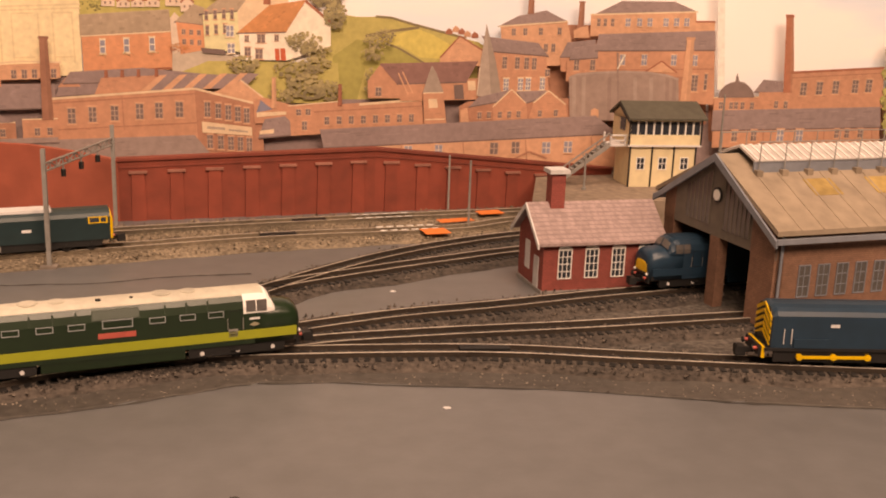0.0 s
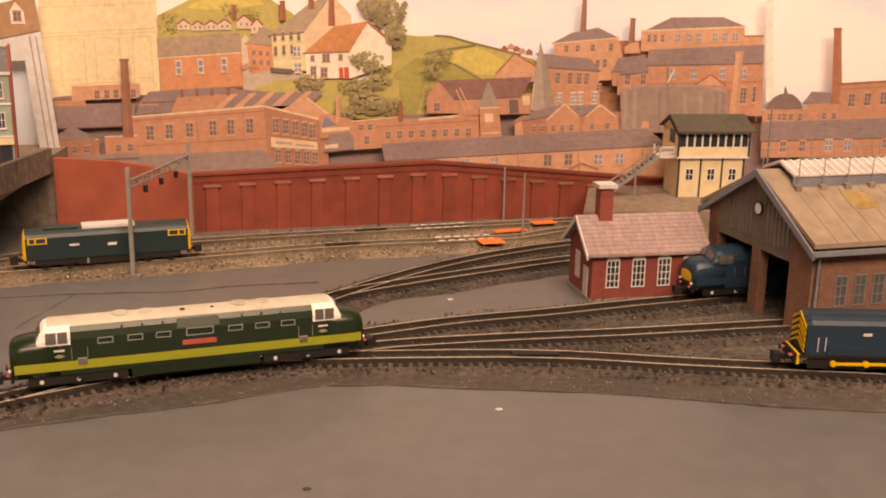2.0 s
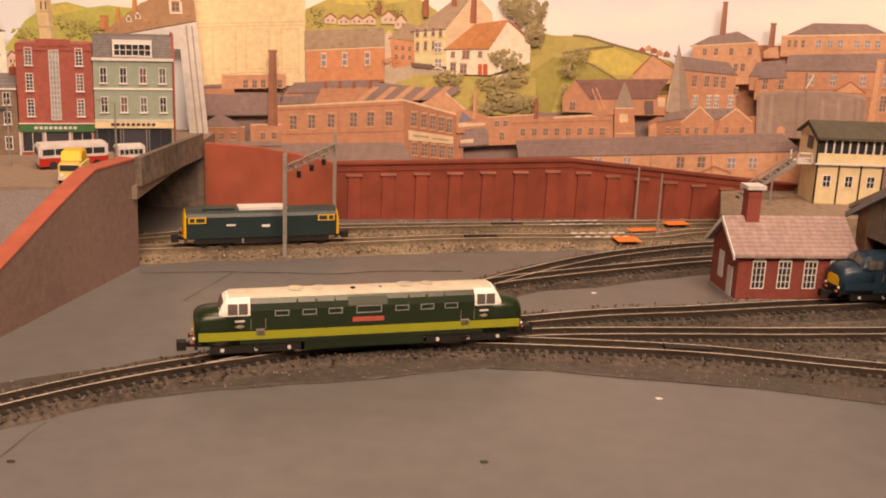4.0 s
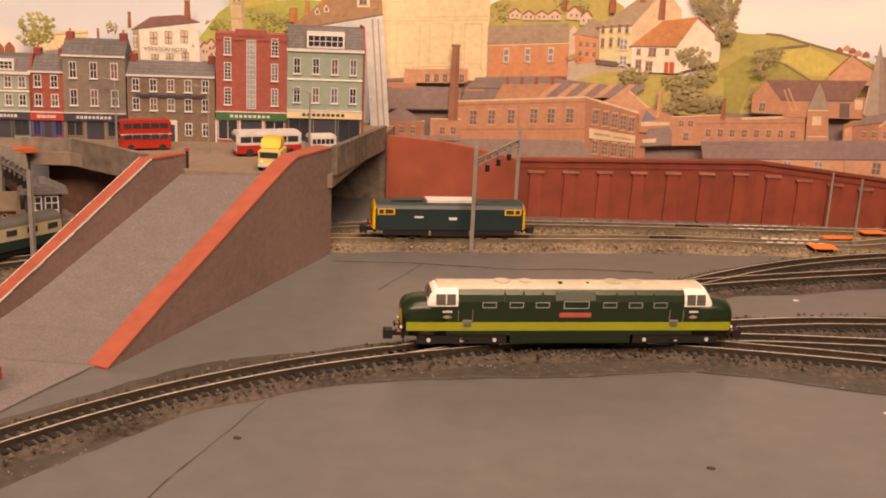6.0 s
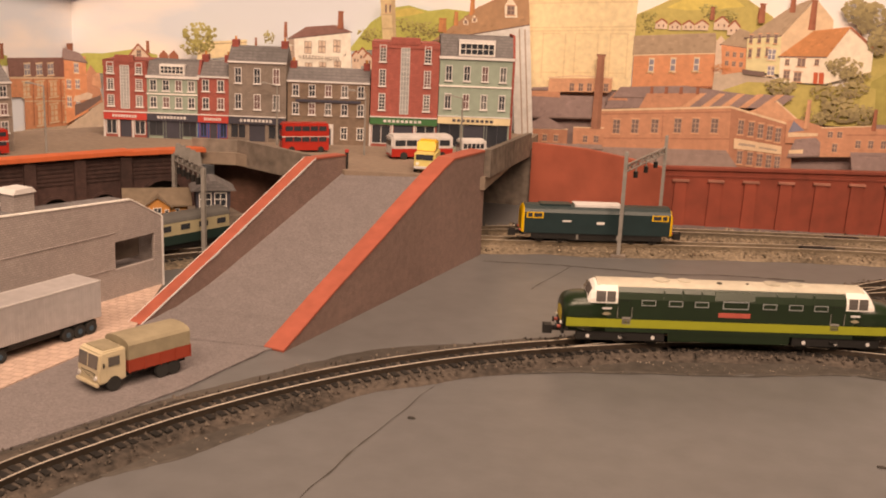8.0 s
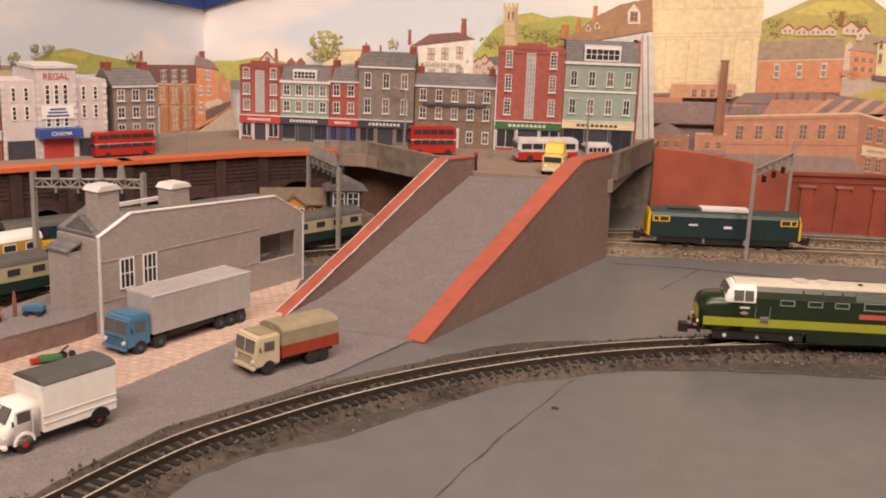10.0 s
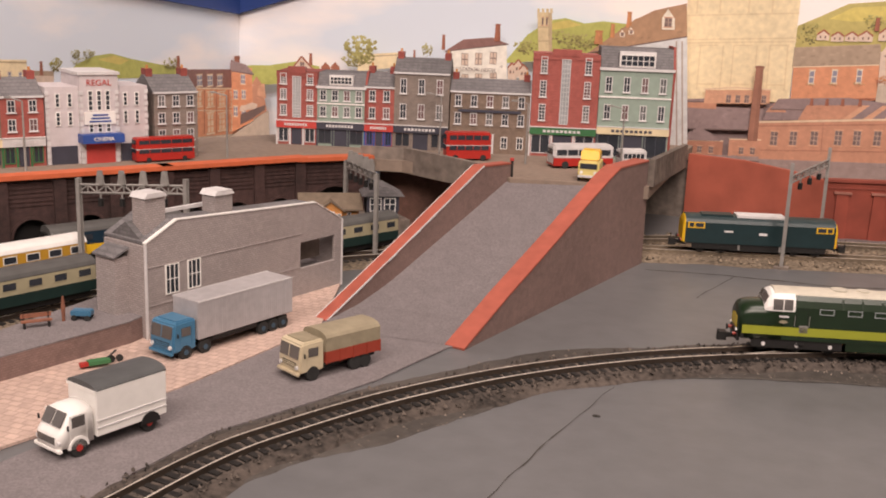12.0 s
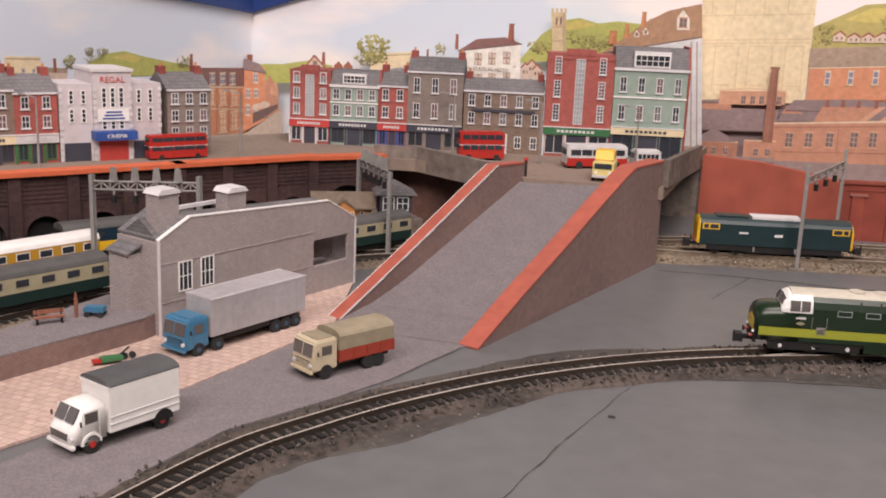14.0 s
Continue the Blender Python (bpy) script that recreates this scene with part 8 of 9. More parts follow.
shop(ROW, 2.52, 4.35, 9.18, TOWNRED, GREYSLATE, "narrow red brick shop with dormer and blue front", 2, 2, SHOPBLUE, SHOPRED, 0.9)
shop(ROW, -0.58, 2.49, 9.06, SAGE, GREYSLATE, "blue-grey shop building with white cornices and dark front", 2, 4, SHOPDARK, SHOPDARK, 0.9, trim_mat=WHITE, style="mansard")
shop(ROW, -3.20, -0.62, 9.08, TOWNRED, GREYSLATE, "red brick store with vertical windows and red fascia", 3, 3, OFFWHITE, SHOPRED, style="flat")
part_h = shop(LEFT, 10.47, 13.02, 9.06, GREYSTONE, GREYSLATE, "grey stone three-storey building with white windows", 3, 3, None, None, 0.9, shop_h=0.6, signtext=False)
shop(LEFT, 2.20, 4.37, 9.01, TOWNRED, GREYSLATE, "red brick gabled shop with green front", 2, 2, SHOPGREEN, OFFWHITE, 0.9)
shop(LEFT, -0.17, 2.17, 9.17, BROWNSTONE, GREYSLATE, "brown brick gabled shop with cream fascia", 2, 2, SHOPDARK, CREAM, 0.9)


def cinema(u0, u1, top):
    x, y, rz = row_pose(*LEFT, u0)
    t = thing("cinema", x, y, 4.4, rz, "white rendered cinema with tower, canopy and name sign", "cinema", "street of card buildings")
    w, h = u1 - u0, top - 4.4
    m = w / 2
    part("wing", boxes((0, 0, 0, m - 1.05, 3, h * 0.84)), CINEMAWHITE, t)
    part("wing", boxes((m + 1.05, 0, 0, w, 3, h * 0.84)), CINEMAWHITE, t)
    part("tower", boxes((m - 1.05, -0.25, 0, m + 1.05, 3, h - 0.12)), CINEMAWHITE, t)
    part("tower_cap", boxes((m - 1.15, -0.33, h - 0.16, m + 1.15, 3, h)), OFFWHITE, t)
    for u in (0.5, 1.15, w - 1.4, w - 0.75):
        for zz in (0.42, 0.62):
            window(t, u, 0, h * zz, 0.26, h * 0.15, 1, 3)
    for u in (-0.62, -0.15, 0.32):
        window(t, m + u, -0.25, h * 0.58, 0.28, h * 0.22, 1, 4)
        window(t, m + u, -0.25, h * 0.34, 0.28, h * 0.1, 1, 2)
    for u in (0, w - 0.16, m - 1.05, m + 0.89):
        for k in range(12):
            part("quoin", boxes((u - 0.02, -0.29 if 0.5 < u < w - 0.5 else -0.04, k * h * 0.068 + 0.02, u + (0.18 if k % 2 else 0.14), 0.02, k * h * 0.068 + h * 0.05)), OFFWHITE, t)
    part("board", boxes((m - 0.85, -0.34, h * 0.43, m + 0.85, -0.24, h * 0.57)), WHITE, t)
    for k in range(3):
        part("sign_bar", boxes((m - 0.6 + 0.1 * k, -0.36, h * (0.455 + 0.035 * k), m + 0.6 - 0.08 * k, -0.335, h * (0.472 + 0.035 * k))), SHOPBLUE, t)
    part("canopy", boxes((m - 1.15, -0.85, h * 0.235, m + 1.15, 0.0, h * 0.33)), SHOPBLUE, t, "blue entrance canopy")
    part("entrance", boxes((m - 0.8, -0.27, 0.0, m + 0.8, -0.2, h * 0.23)), SHOPRED, t)
    part("shop_front", boxes((0.2, -0.05, 0, m - 1.2, 0.02, h * 0.2)), SHOPDARK, t)
    part("shop_front", boxes((m + 1.2, -0.05, 0, w - 0.2, 0.02, h * 0.2)), SHOPDARK, t)
    words("lettering", "REGAL", 0.46, SHOPRED, t, (m, -0.27, h * 0.88))
    words("lettering", "CINEMA", 0.30, WHITE, t, (m, -0.88, h * 0.28))
    return t


CINEMAWHITE = mat("white_cinema_render", (0.56, 0.51, 0.52), 0.7, 0, 200, 0.08, 0.1)
cinema(4.49, 10.08, 9.38)


# ---------- road vehicles ----------
def wheels(t, xs, half, r, hub=None):
    for x in xs:
        for s in (-1, 1):
            wheel(t, x, s * half, r, r, 0.2, TYRE, "wheel", hub)


def bus(x, y, rz, L, lower, upper, label, decks=2, size=0.62):
    t = thing("bus", x, y, 4.4, rz, label, "bus", "buses in the street")
    h = 2.75 if decks == 2 else 1.85
    part("body", boxes((-L / 2, -0.82, 0.25, L / 2, 0.82, h)), upper, t, bevel=0.14)
    part("lower_panel", boxes((-L / 2 + 0.04, -0.835, 0.22, L / 2 - 0.04, 0.835, 0.85)), lower, t)
    for d in range(decks):
        z0 = 1.05 + d * 1.0
        for i in range(5):
            u = -L / 2 + 0.25 + (L - 0.5) * i / 5
            for s in (-1, 1):
                part("window", boxes((u + 0.04, s * 0.83 - 0.015, z0, u + (L - 0.5) / 5 - 0.04, s * 0.83 + 0.015, z0 + 0.45)), GLASS, t)
        for s in (-1, 1):
            part("end_window", boxes((s * L / 2 - 0.015, -0.65, z0, s * L / 2 + 0.015, 0.65, z0 + 0.48)), GLASS, t)
    part("band", boxes((-L / 2 - 0.01, -0.84, h * 0.53, L / 2 + 0.01, 0.84, h * 0.53 + 0.08)), OFFWHITE, t)
    wheels(t, (-L * 0.3, L * 0.32), 0.74, 0.3)
    t.scale = (size, size, size)
    return t


bus(-31.2, 45.6, 32, 4.5, RED, RED, "red double-decker bus in the street")
bus(-45.9, 35.4, 56, 6.8, RED, RED, "red double-decker bus before the cinema row", 2, 0.5)
bus(-24.4, 46.6, 32, 5.0, RED, OFFWHITE, "red and white single-decker coach in the street", 1, 0.75)
bus(-21.6, 48.0, 30, 2.6, OFFWHITE, OFFWHITE, "small white minibus by the bridge", 1)
t = thing("tow_van", -22.9, 42.6, 4.4, -84, "pale yellow van with bright yellow raised hood", "van")
part("cab", boxes((-1.2, -0.68, 0.22, 1.3, 0.68, 1.35)), mat("pale_yellow_van", (0.70, 0.58, 0.22), 0.4, 0, 200, 0.06, 0.03), t, bevel=0.12)
part("windscreen", boxes((1.28, -0.55, 0.85, 1.32, 0.55, 1.2)), GLASS, t)
part("hood", prism(bmesh.new(), [(-1.0, 1.33), (0.9, 1.33), (0.6, 1.95), (-0.7, 1.95)], -0.6, 0.6), YELLOW, t, "bright yellow raised hood", bevel=0.08)
part("bumper", boxes((1.28, -0.66, 0.3, 1.38, 0.66, 0.45)), OFFWHITE, t)
for y in (-0.45, 0.45):
    part("headlight", rod(bmesh.new(), (1.3, y, 0.62), (1.36, y, 0.62), 0.11, 10), WHITE, t)
wheels(t, (-0.75, 0.8), 0.62, 0.26)
t.scale = (0.85, 0.85, 0.85)


def lorry(side, rz, cab_mat, kind, L, label, size=1.0):
    """A lorry whose left side foot is at `side`; the cab points along +x."""
    d = Vector((math.cos(math.radians(rz)), math.sin(math.radians(rz))))
    c = Vector(side) + Vector((d.y, -d.x)) * 0.8
    t = thing("lorry", c.x, c.y, 0.09, rz, label, "lorry", "lorries in the station yard")
    cab_l = 1.25
    f = L / 2
    part("chassis", boxes((-f, -0.45, 0.32, f - 0.2, 0.45, 0.5)), BLACK, t)
    if kind == "van":
        rows = [(f - cab_l, hull(0.72, 0.42, 1.42, 1.74)), (f - 0.62, hull(0.72, 0.42, 1.42, 1.74)), (f - 0.40, hull(0.71, 0.42, 1.34, 1.68)), (f - 0.22, hull(0.70, 0.42, 1.10, 1.34)), (f - 0.08, hull(0.69, 0.42, 0.96, 1.10)), (f + 0.06, hull(0.62, 0.42, 0.84, 0.98)), (f + 0.12, hull(0.50, 0.46, 0.76, 0.88))]
        cab_ = part("cab", loft(rows), cab_mat, t, smooth=True)
        for s in (-1, 1):
            part("windscreen", prism(bmesh.new(), [(f - 0.10, 1.14), (f - 0.37, 1.60), (f - 0.33, 1.62), (f - 0.06, 1.16)], min(s * 0.04, s * 0.54), max(s * 0.04, s * 0.54)), SMOKED, cab_)
            part("wheel_arch", prism(bmesh.new(), [(f - 0.65 + 0.40 * math.cos(k), 0.34 + 0.40 * math.sin(k)) for k in [math.pi * j / 8 for j in range(9)]], s * 0.70 - 0.06, s * 0.70 + 0.06), cab_mat, cab_)
    else:
        cab_ = part("cab", prism(bmesh.new(), [(f - cab_l, 0.38), (f, 0.38), (f + 0.03, 0.95), (f - 0.07, 1.62), (f - 0.16, 1.72), (f - cab_l, 1.74)], -0.78, 0.78), cab_mat, t, bevel=0.07)
        part("windscreen", prism(bmesh.new(), [(f + 0.012, 1.02), (f - 0.065, 1.56), (f - 0.025, 1.58), (f + 0.05, 1.02)], -0.66, 0.66), SMOKED, cab_)
        part("windscreen_bar", prism(bmesh.new(), [(f + 0.03, 1.02), (f - 0.05, 1.56), (f - 0.02, 1.58), (f + 0.06, 1.02)], -0.02, 0.02), cab_mat, cab_)
        for k in range(3):
            part("grille_slat", boxes((f, -0.48, 0.60 + 0.08 * k, f + 0.055, 0.48, 0.64 + 0.08 * k)), cab_mat, cab_)
        part("roof_panel", boxes((f - cab_l + 0.12, -0.6, 1.70, f - 0.3, 0.6, 1.765)), KHAKI if kind == "tilt" else cab_mat, cab_)
    part("grille", boxes((f - 0.01, -0.5, 0.58, f + (0.13 if kind == "van" else 0.04), 0.5, 0.84)), SMOKED if kind == "van" else BLACK, t)
    part("bumper", boxes((f - 0.02, -0.76, 0.30, f + 0.14, 0.76, 0.44)), cab_mat, t, bevel=0.03)
    for s in (-1, 1):
        part("headlight", rod(bmesh.new(), (f, s * 0.58, 0.64), (f + 0.09, s * 0.58, 0.64), 0.09, 12), OFFWHITE, t)
        wy = 0.715 if kind == "van" else 0.785
        part("side_window", boxes((f - 0.92, s * wy - 0.02, 1.08, f - 0.42, s * wy + 0.02, 1.45)), SMOKED, t)
        part("door_line", ring_frame(bmesh.new(), s, f - 1.0, f - 0.34, 0.55, 1.52, 0.018, wy - 0.01, wy + 0.012), cab_mat, t)
        part("mirror", boxes((f - 0.2, s * 0.86 - 0.03, 1.1, f - 0.15, s * 0.86 + 0.03, 1.28)), BLACK, t)
    a, b = -f, f - cab_l - 0.08
    if kind == "van":
        part("box_body", boxes((a, -0.82, 0.5, b, 0.82, 2.22)), WHITE, t, bevel=0.03)
        part("box_roof", loft([(a - 0.01, hull(0.825, 2.16, 2.2, 2.42)), (b + 0.03, hull(0.825, 2.16, 2.2, 2.42))]), mat("dark_grey_van_roof", (0.075, 0.078, 0.08), 0.6, 0, 200, 0.1, 0.1), t, "dark grey curved roof")
        part("box_lip", boxes((b - 0.02, -0.83, 2.08, b + 0.04, 0.83, 2.20)), WHITE, t)
        for zz in (0.80, 1.06):
            for s in (-1, 1):
                part("moulding", boxes((a, s * 0.83 - 0.015, zz, b, s * 0.83 + 0.015, zz + 0.04)), OFFWHITE, t)
        wheels(t, (f - 0.65, a + 0.75), 0.66, 0.32, RED)
        for s in (-1, 1):
            part("mudguard", prism(bmesh.new(), [(a + 0.75 + 0.42 * math.cos(k), 0.36 + 0.42 * math.sin(k)) for k in [math.pi * j / 8 for j in range(9)]], s * 0.8 - 0.06, s * 0.8 + 0.06), BLACK, t)
    elif kind == "box":
        part("container", boxes((a, -0.84, 0.72, b, 0.84, 2.45)), SILVER, t, "silver-grey ribbed container", bevel=0.03)
        for k in range(44):
            u = a + (b - a) * (k + 0.5) / 44
            for s in (-1, 1):
                part("rib", boxes((u - 0.022, s * 0.84 - 0.01, 0.76, u + 0.022, s * 0.84 + 0.008, 2.4)), SILVER, t)
        part("edge_trim", boxes((a, -0.86, 2.41, b, -0.82, 2.47), (a, 0.82, 2.41, b, 0.86, 2.47)), OFFWHITE, t)
        wheels(t, (f - 0.65, f - 1.75, a + 0.6, a + 1.25, a + 1.9), 0.7, 0.32, mat("dull_blue_hub", (0.03, 0.07, 0.11), 0.5))
        part("side_guard", boxes((a + 2.3, -0.78, 0.5, f - 2.2, -0.74, 0.68), (a + 2.3, 0.74, 0.5, f - 2.2, 0.78, 0.68)), BLACK, t)
    else:
        part("bed", boxes((a, -0.84, 0.62, b, 0.84, 1.15)), BRICKRED, t, "red dropside body")
        part("canopy", loft([(a, hull(0.84, 1.13, 1.75, 2.0)), (b + 0.02, hull(0.84, 1.13, 1.75, 2.0))]), KHAKI, t, "khaki canvas tilt")
        for k in range(5):
            u = a + (b - a) * k / 4.0
            part("stake", boxes((u - 0.03, -0.87, 0.6, u + 0.03, -0.83, 1.15), (u - 0.03, 0.83, 0.6, u + 0.03, 0.87, 1.15)), BRICKRED, t)
        wheels(t, (f - 0.65, a + 0.8, a + 1.35), 0.7, 0.32)
    t.scale = (size, size, size)
    return t


lorry((-26.9, 19.1), -117, BEIGE, "tilt", 4.3, "beige-cab lorry with khaki tilt and red body at the ramp foot", 0.86)
lorry((-32.15, 20.4), -106, LBLUE, "box", 7.2, "blue-cab lorry with silver-grey box body before the station", 0.88)
lorry((-30.45, 10.5), -107, WHITE, "van", 4.3, "white box van with grey roof on the grit road", 0.88)


# ---------- station building ----------
def station():
    a, b = Vector((-35.6, 19.2)), Vector((-32.4, 30.5))
    d = b - a
    t = thing("station_building", a.x, a.y, 0.05, math.degrees(math.atan2(d.y, d.x)), "unfinished grey brick-paper station building with white edges", "building")
    L = d.length
    out = [(0, 0), (L, 0), (L, 3.3), (L - 1.9, 4.35), (1.6, 4.75), (0, 4.0)]
    part("front_wall", prism(bmesh.new(), [(0, 0), (L - 2.9, 0), (L - 2.9, 4.4), (1.6, 4.75), (0, 4.0)], 0, 0.16), GREYBRICK, t)
    part("front_wall", prism(bmesh.new(), [(L - 2.9, 0), (L, 0), (L, 1.35), (L - 2.9, 1.35)], 0, 0.16), GREYBRICK, t)
    part("front_wall", prism(bmesh.new(), [(L - 2.9, 2.6), (L - 0.5, 2.6), (L - 0.5, 1.35), (L, 1.35), (L, 3.3), (L - 1.9, 4.35), (L - 2.9, 4.4)], 0, 0.16), GREYBRICK, t)
    part("end_wall", boxes((0, 0.16, 0, 0.16, 2.6, 3.9)), GREYBRICK, t)
    part("end_wall", boxes((L - 0.16, 0.16, 0, L, 2.4, 3.2)), GREYBRICK, t)
    part("back_wall", boxes((0.16, 2.5, 0, L - 0.16, 2.65, 3.4)), GREYBRICK, t)
    part("opening_back", boxes((L - 2.0, 1.0, 1.4, L - 0.5, 1.1, 2.7)), mat("brown_inner_card", (0.16, 0.12, 0.10), 0.9, 0, 200, 0.2, 0.1), t)
    for p, q in zip(out[2:], out[3:]):
        e = Vector((q[0] - p[0], q[1] - p[1]))
        part("verge", prism(bmesh.new(), [p, q, (q[0], q[1] + 0.05), (p[0], p[1] + 0.05)], -0.03, 0.17), WHITE, t)
    part("corner_strip", boxes((-0.04, -0.04, 0, 0.05, 0.05, 4.0)), OFFWHITE, t)
    part("corner_strip", boxes((L - 0.05, -0.04, 0, L + 0.04, 0.05, 3.3)), OFFWHITE, t)
    part("roof", prism(bmesh.new(), [(0.1, 3.95), (1.6, 4.7), (1.6, 4.8), (0.1, 4.05)], 0.2, 2.7), GREYSLATE, t)
    part("roof", prism(bmesh.new(), [(1.6, 4.66), (L - 1.9, 4.28), (L - 1.9, 4.33), (1.6, 4.72)], 0.2, 1.3), GREYSLATE, t)
    part("rear_verge", boxes((1.6, 2.4, 4.5, 6.2, 2.55, 4.66)), OFFWHITE, t)
    for u, zz in ((0.95, 5.9), (4.6, 5.55)):
        c = part("chimney", boxes((u - 0.5, 0.5, 3.6, u + 0.5, 1.3, zz - 0.2)), GREYBRICK, t)
        part("chimney_cap", prism(bmesh.new(), [(u - 0.58, zz - 0.2), (u + 0.58, zz - 0.2), (u + 0.4, zz), (u - 0.4, zz)], 0.42, 1.38), OFFWHITE, c)
    for u in (0.95, 2.1):
        window(t, u, 0, 1.75, 0.7, 1.25, 3, 2)
    part("string_course", boxes((0, -0.03, 1.4, L - 2.9, 0.01, 1.45), (0, -0.03, 3.0, L - 2.9, 0.01, 3.04)), GREYBRICK, t)
    part("end_roof", prism(bmesh.new(), [(0.2, 3.9), (2.6, 3.9), (1.4, 4.7)], 0.16, 1.6, "x"), GREYSLATE, t)
    part("bay", boxes((-0.65, 1.1, 1.0, 0.0, 2.3, 3.35)), GREYBRICK, t)
    part("bay_roof", prism(bmesh.new(), [(-0.75, 3.35), (0.1, 3.7), (0.1, 3.78), (-0.75, 3.43)], 1.0, 2.4), GREYSLATE, t)
    return t


station()
# platform furniture
t = thing("bench", -38.55, 16.3, 1.05, 50, "brown wooden bench on the platform", "bench")
part("seat", boxes((-0.75, -0.16, 0.32, 0.75, 0.16, 0.40)), WOOD, t)
part("backrest", boxes((-0.75, 0.14, 0.5, 0.75, 0.2, 0.72)), WOOD, t)
for u in (-0.6, 0.6):
    part("leg", boxes((u - 0.05, -0.15, 0, u + 0.05, 0.2, 0.34)), BLACK, t)
    part("back_post", boxes((u - 0.04, 0.14, 0.34, u + 0.04, 0.2, 0.72)), BLACK, t)
t.scale = (0.75, 0.75, 0.75)
t = thing("luggage_trolley", -37.7, 17.9, 1.05, 20, "small blue luggage trolley on the platform", "trolley")
part("deck", boxes((-0.5, -0.3, 0.22, 0.5, 0.3, 0.5)), LBLUE, t, bevel=0.04)
for u in (-0.32, 0.32):
    for s in (-0.3, 0.3):
        wheel(t, u, s, 0.14, 0.14, 0.08, TYRE)
t.scale = (0.8, 0.8, 0.8)
bm = bmesh.new()
rod(bm, (0, 0, 0), (0, 0, 0.55), 0.10, 8, 0.13)
rod(bm, (0, 0, 0.55), (0, 0, 0.95), 0.15, 8, 0.1)
rod(bm, (0, 0, 0.97), (0, 0, 1.13), 0.08, 8, 0.06)
tagged(part("figurine", bm, WOOD, at=(-38.2, 17.4, 1.05)), "tiny plain brown model figurine on the platform", "figurine").scale = (0.62, 0.62, 0.9)
t = thing("handcart", -35.3, 15.9, 0.13, 55, "small green and red barrow lying on the paving", "barrow")
part("tray", boxes((-0.5, -0.18, 0.12, 0.3, 0.18, 0.26)), SHOPGREEN, t)
part("nose", boxes((-0.8, -0.12, 0.1, -0.5, 0.12, 0.22)), RED, t)
part("handle", rod(bmesh.new(), (0.2, 0.1, 0.2), (0.6, 0.1, 0.5), 0.04, 6), BLACK, t)
for u in (-0.3, 0.45, 0.75):
    wheel(t, u, 0.2, 0.13, 0.13, 0.1, TYRE)


def hut(x, y, z, rz):
    t = thing("station_hut", x, y, z, rz, "orange timber station hut with brown roof and porch gable", "hut")
    part("shell", boxes((-2.2, 0, 0, 2.2, 2.2, 1.35)), ORANGEBRICK, t)
    for s in (0, 1):
        e = -0.35 if s == 0 else 2.55
        part("roof_slope", prism(bmesh.new(), [(1.1, 2.3), (e, 1.25), (e, 1.37), (1.1, 2.42)], -2.5, 2.5, "x"), BROWNROOF, t)
    part("porch", prism(bmesh.new(), [(-0.9, 0), (0.9, 0), (0.9, 1.3), (0, 1.95), (-0.9, 1.3)], -0.4, 0.6), ORANGEBRICK, t)
    for s in (-1, 1):
        part("porch_verge", prism(bmesh.new(), [(0, 1.95), (s * 1.1, 1.15), (s * 1.1, 1.27), (0, 2.1)], -0.55, 0.7), BROWNROOF, t)
    window(t, -0.3, -0.4, 0.35, 0.6, 0.85, 2, 2)
    for u in (-0.75, 0.5, 1.3):
        window(t, u, -0.4 if abs(u) < 0.9 else 0, 0.45, 0.3, 0.6, 1, 2)
    part("door", boxes((-1.8, -0.05, 0, -1.3, 0.03, 1.1)), SHOPDARK, t)
    return t


tagged(part("platform", prism(bmesh.new(), [(-41.0, 36.5), (-37.2, 34.0), (-33.0, 41.0), (-35.6, 43.6), (-39.0, 39.4)], 0.05, 1.3, "z"), CONCRETE), "low grey platform beneath the viaduct", "platform", kind="structure")
hut(-36.31, 37.26, 1.3, 30).scale = (0.72, 0.72, 0.72)
t = thing("lookout_cabin", -34.09, 39.24, 1.3, 30, "small dark timber signal cabin with slate roof", "cabin")
part("base", boxes((-0.85, -0.85, 0, 0.85, 0.85, 0.9)), SHOPDARK, t)
part("room", boxes((-0.9, -0.9, 0.9, 0.9, 0.9, 1.75)), SHOPDARK, t)
part("roof", bm := prism(bmesh.new(), [(-1.2, 1.75), (1.2, 1.75), (0.15, 2.3), (-0.15, 2.3)], -1.1, 1.1), GREYSLATE, t)
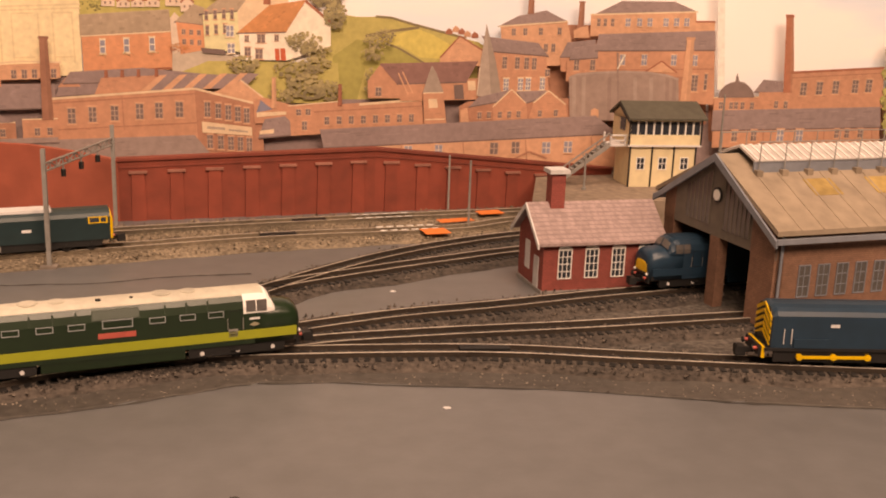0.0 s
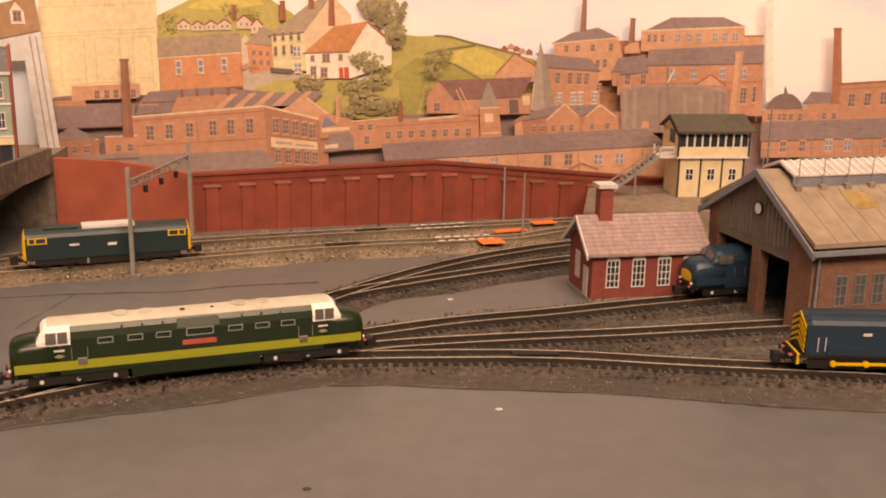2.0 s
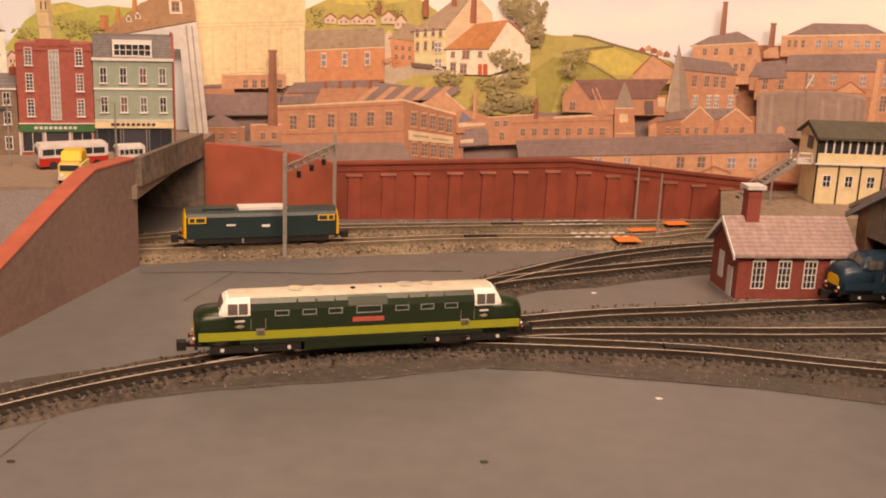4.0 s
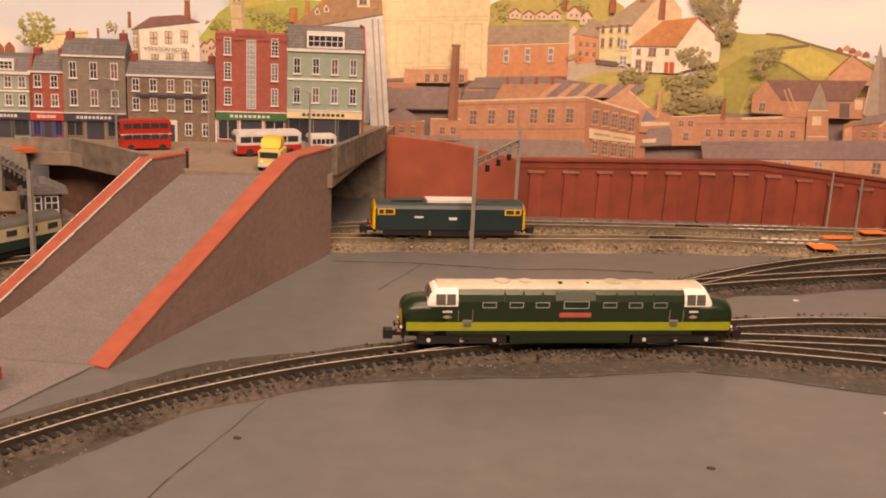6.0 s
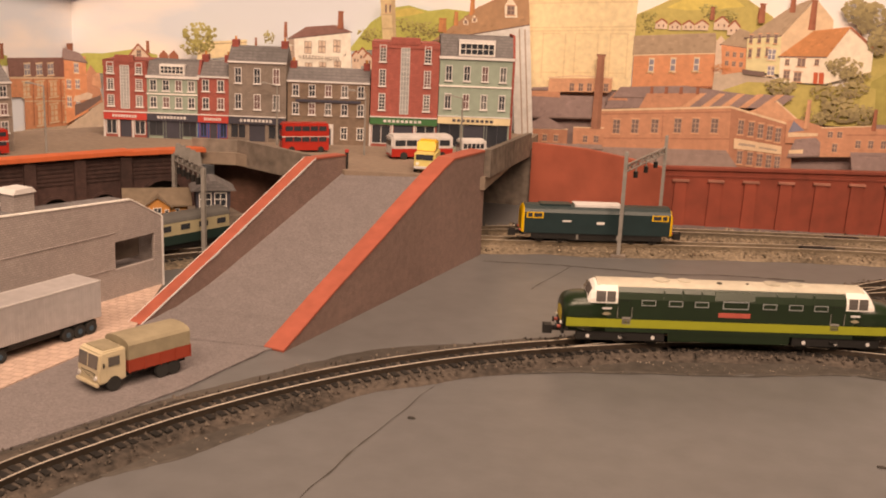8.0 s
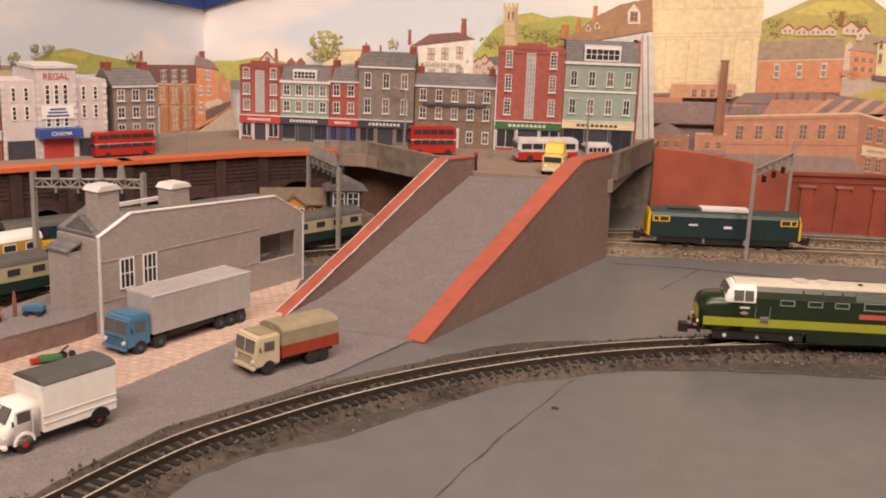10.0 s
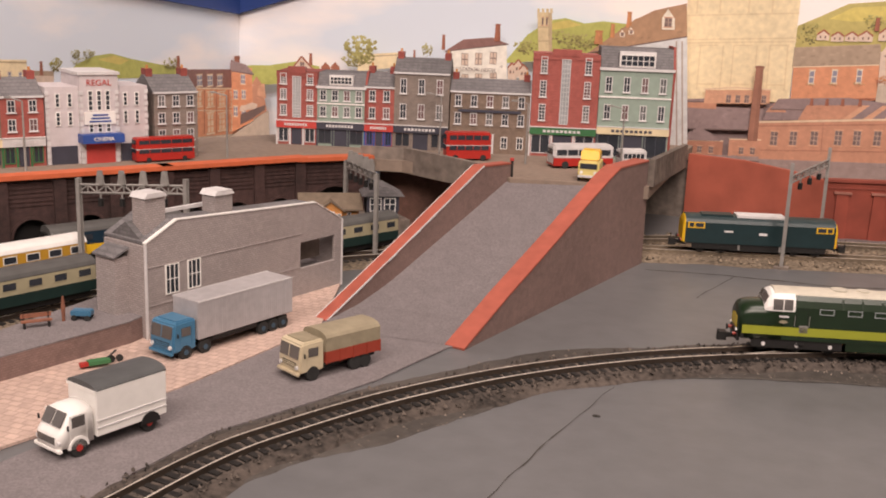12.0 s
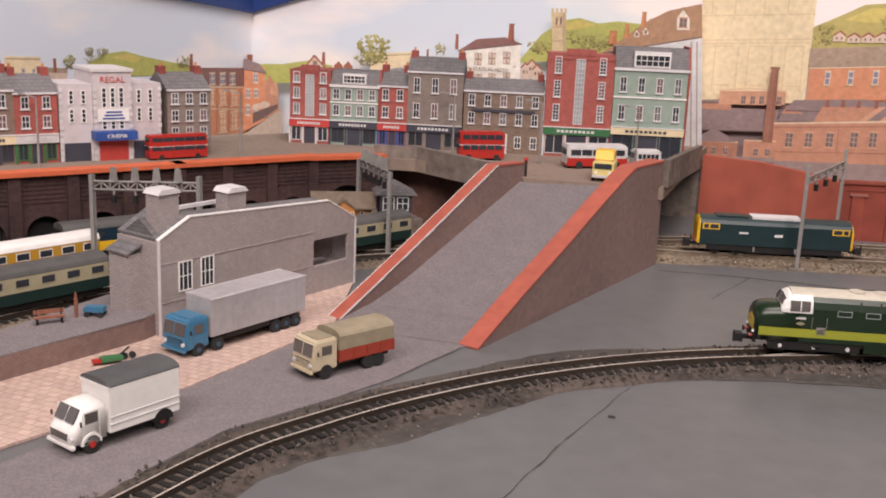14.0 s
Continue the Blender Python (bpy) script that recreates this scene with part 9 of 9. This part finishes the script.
for u in (-0.75, 0.05):
    window(t, u, -0.9, 0.55, 0.65, 1.1, 2, 3)
# lamp posts in the street
for x, y in ((-27.6, 46.0), (-22.0, 46.9), (-33.5, 47.0), (-49.8, 28.8), (-43.6, 38.4)):
    t = thing("street_lamp", x, y, 4.4, 0, "slim grey street lamp on the pavement", "street lamp", "street lamps")
    part("post", rod(bmesh.new(), (0, 0, 0), (0, 0, 3.6), 0.07, 8, 0.04), STEEL, t)
    part("arm", rod(bmesh.new(), (0, 0, 3.6), (-0.7, -0.1, 3.75), 0.035, 6), STEEL, t)
    part("lantern", boxes((-1.0, -0.18, 3.7, -0.65, -0.02, 3.8)), STEEL, t)
t = thing("bollard", -27.0, 41.0, 4.4, 0, "small black bollard by the ramp", "bollard")
part("post", rod(bmesh.new(), (0, 0, 0), (0, 0, 0.9), 0.09, 8), BLACK, t)
part("cap", rod(bmesh.new(), (0, 0, 0.9), (0, 0, 1.05), 0.12, 8), SHOPRED, t)
# tape, painted rail glare and uncoupling ramps on the main lines
for x, y, rz, l, w in ((7.7, 50.6, 12, 1.5, 1.3), (9.3, 53.4, 15, 2.2, 0.8), (11.8, 55.6, 14, 1.6, 1.0)):
    tagged(part("tape", boxes((-l / 2, -w / 2, 0.45, l / 2, w / 2, 0.48)), ORANGE, at=(x, y, 0), rz=rz), "strip of orange tape laid over the rails", "tape")
# white dashes on the rail heads imitate glare from shiny rail
for x, y, rz in ((6.2, 51.55, 11), (5.0, 54.7, 12)):
    for k in range(6):
        for off in (-0.45, 0.45):
            ang = math.radians(rz)
            u = (k - 2.5) * 0.62
            tagged(part("tape", boxes((-0.2, -0.07, 0.44, 0.2, 0.07, 0.462)), WHITE, at=(x + u * math.cos(ang) - off * math.sin(ang), y + u * math.sin(ang) + off * math.cos(ang), 0), rz=rz), "small white mark painted as glare on a rail", "tape")
for x, y, rz in ((-1.2, 50.4, 12), (0.6, 53.8, 12), (7.0, 31.4, -2)):
    tagged(part("uncoupling_ramp", boxes((-1.0, -0.25, 0.25, 1.0, 0.25, 0.43)), BLACK, at=(x, y, 0), rz=rz), "black uncoupling ramp between the rails", "ramp")
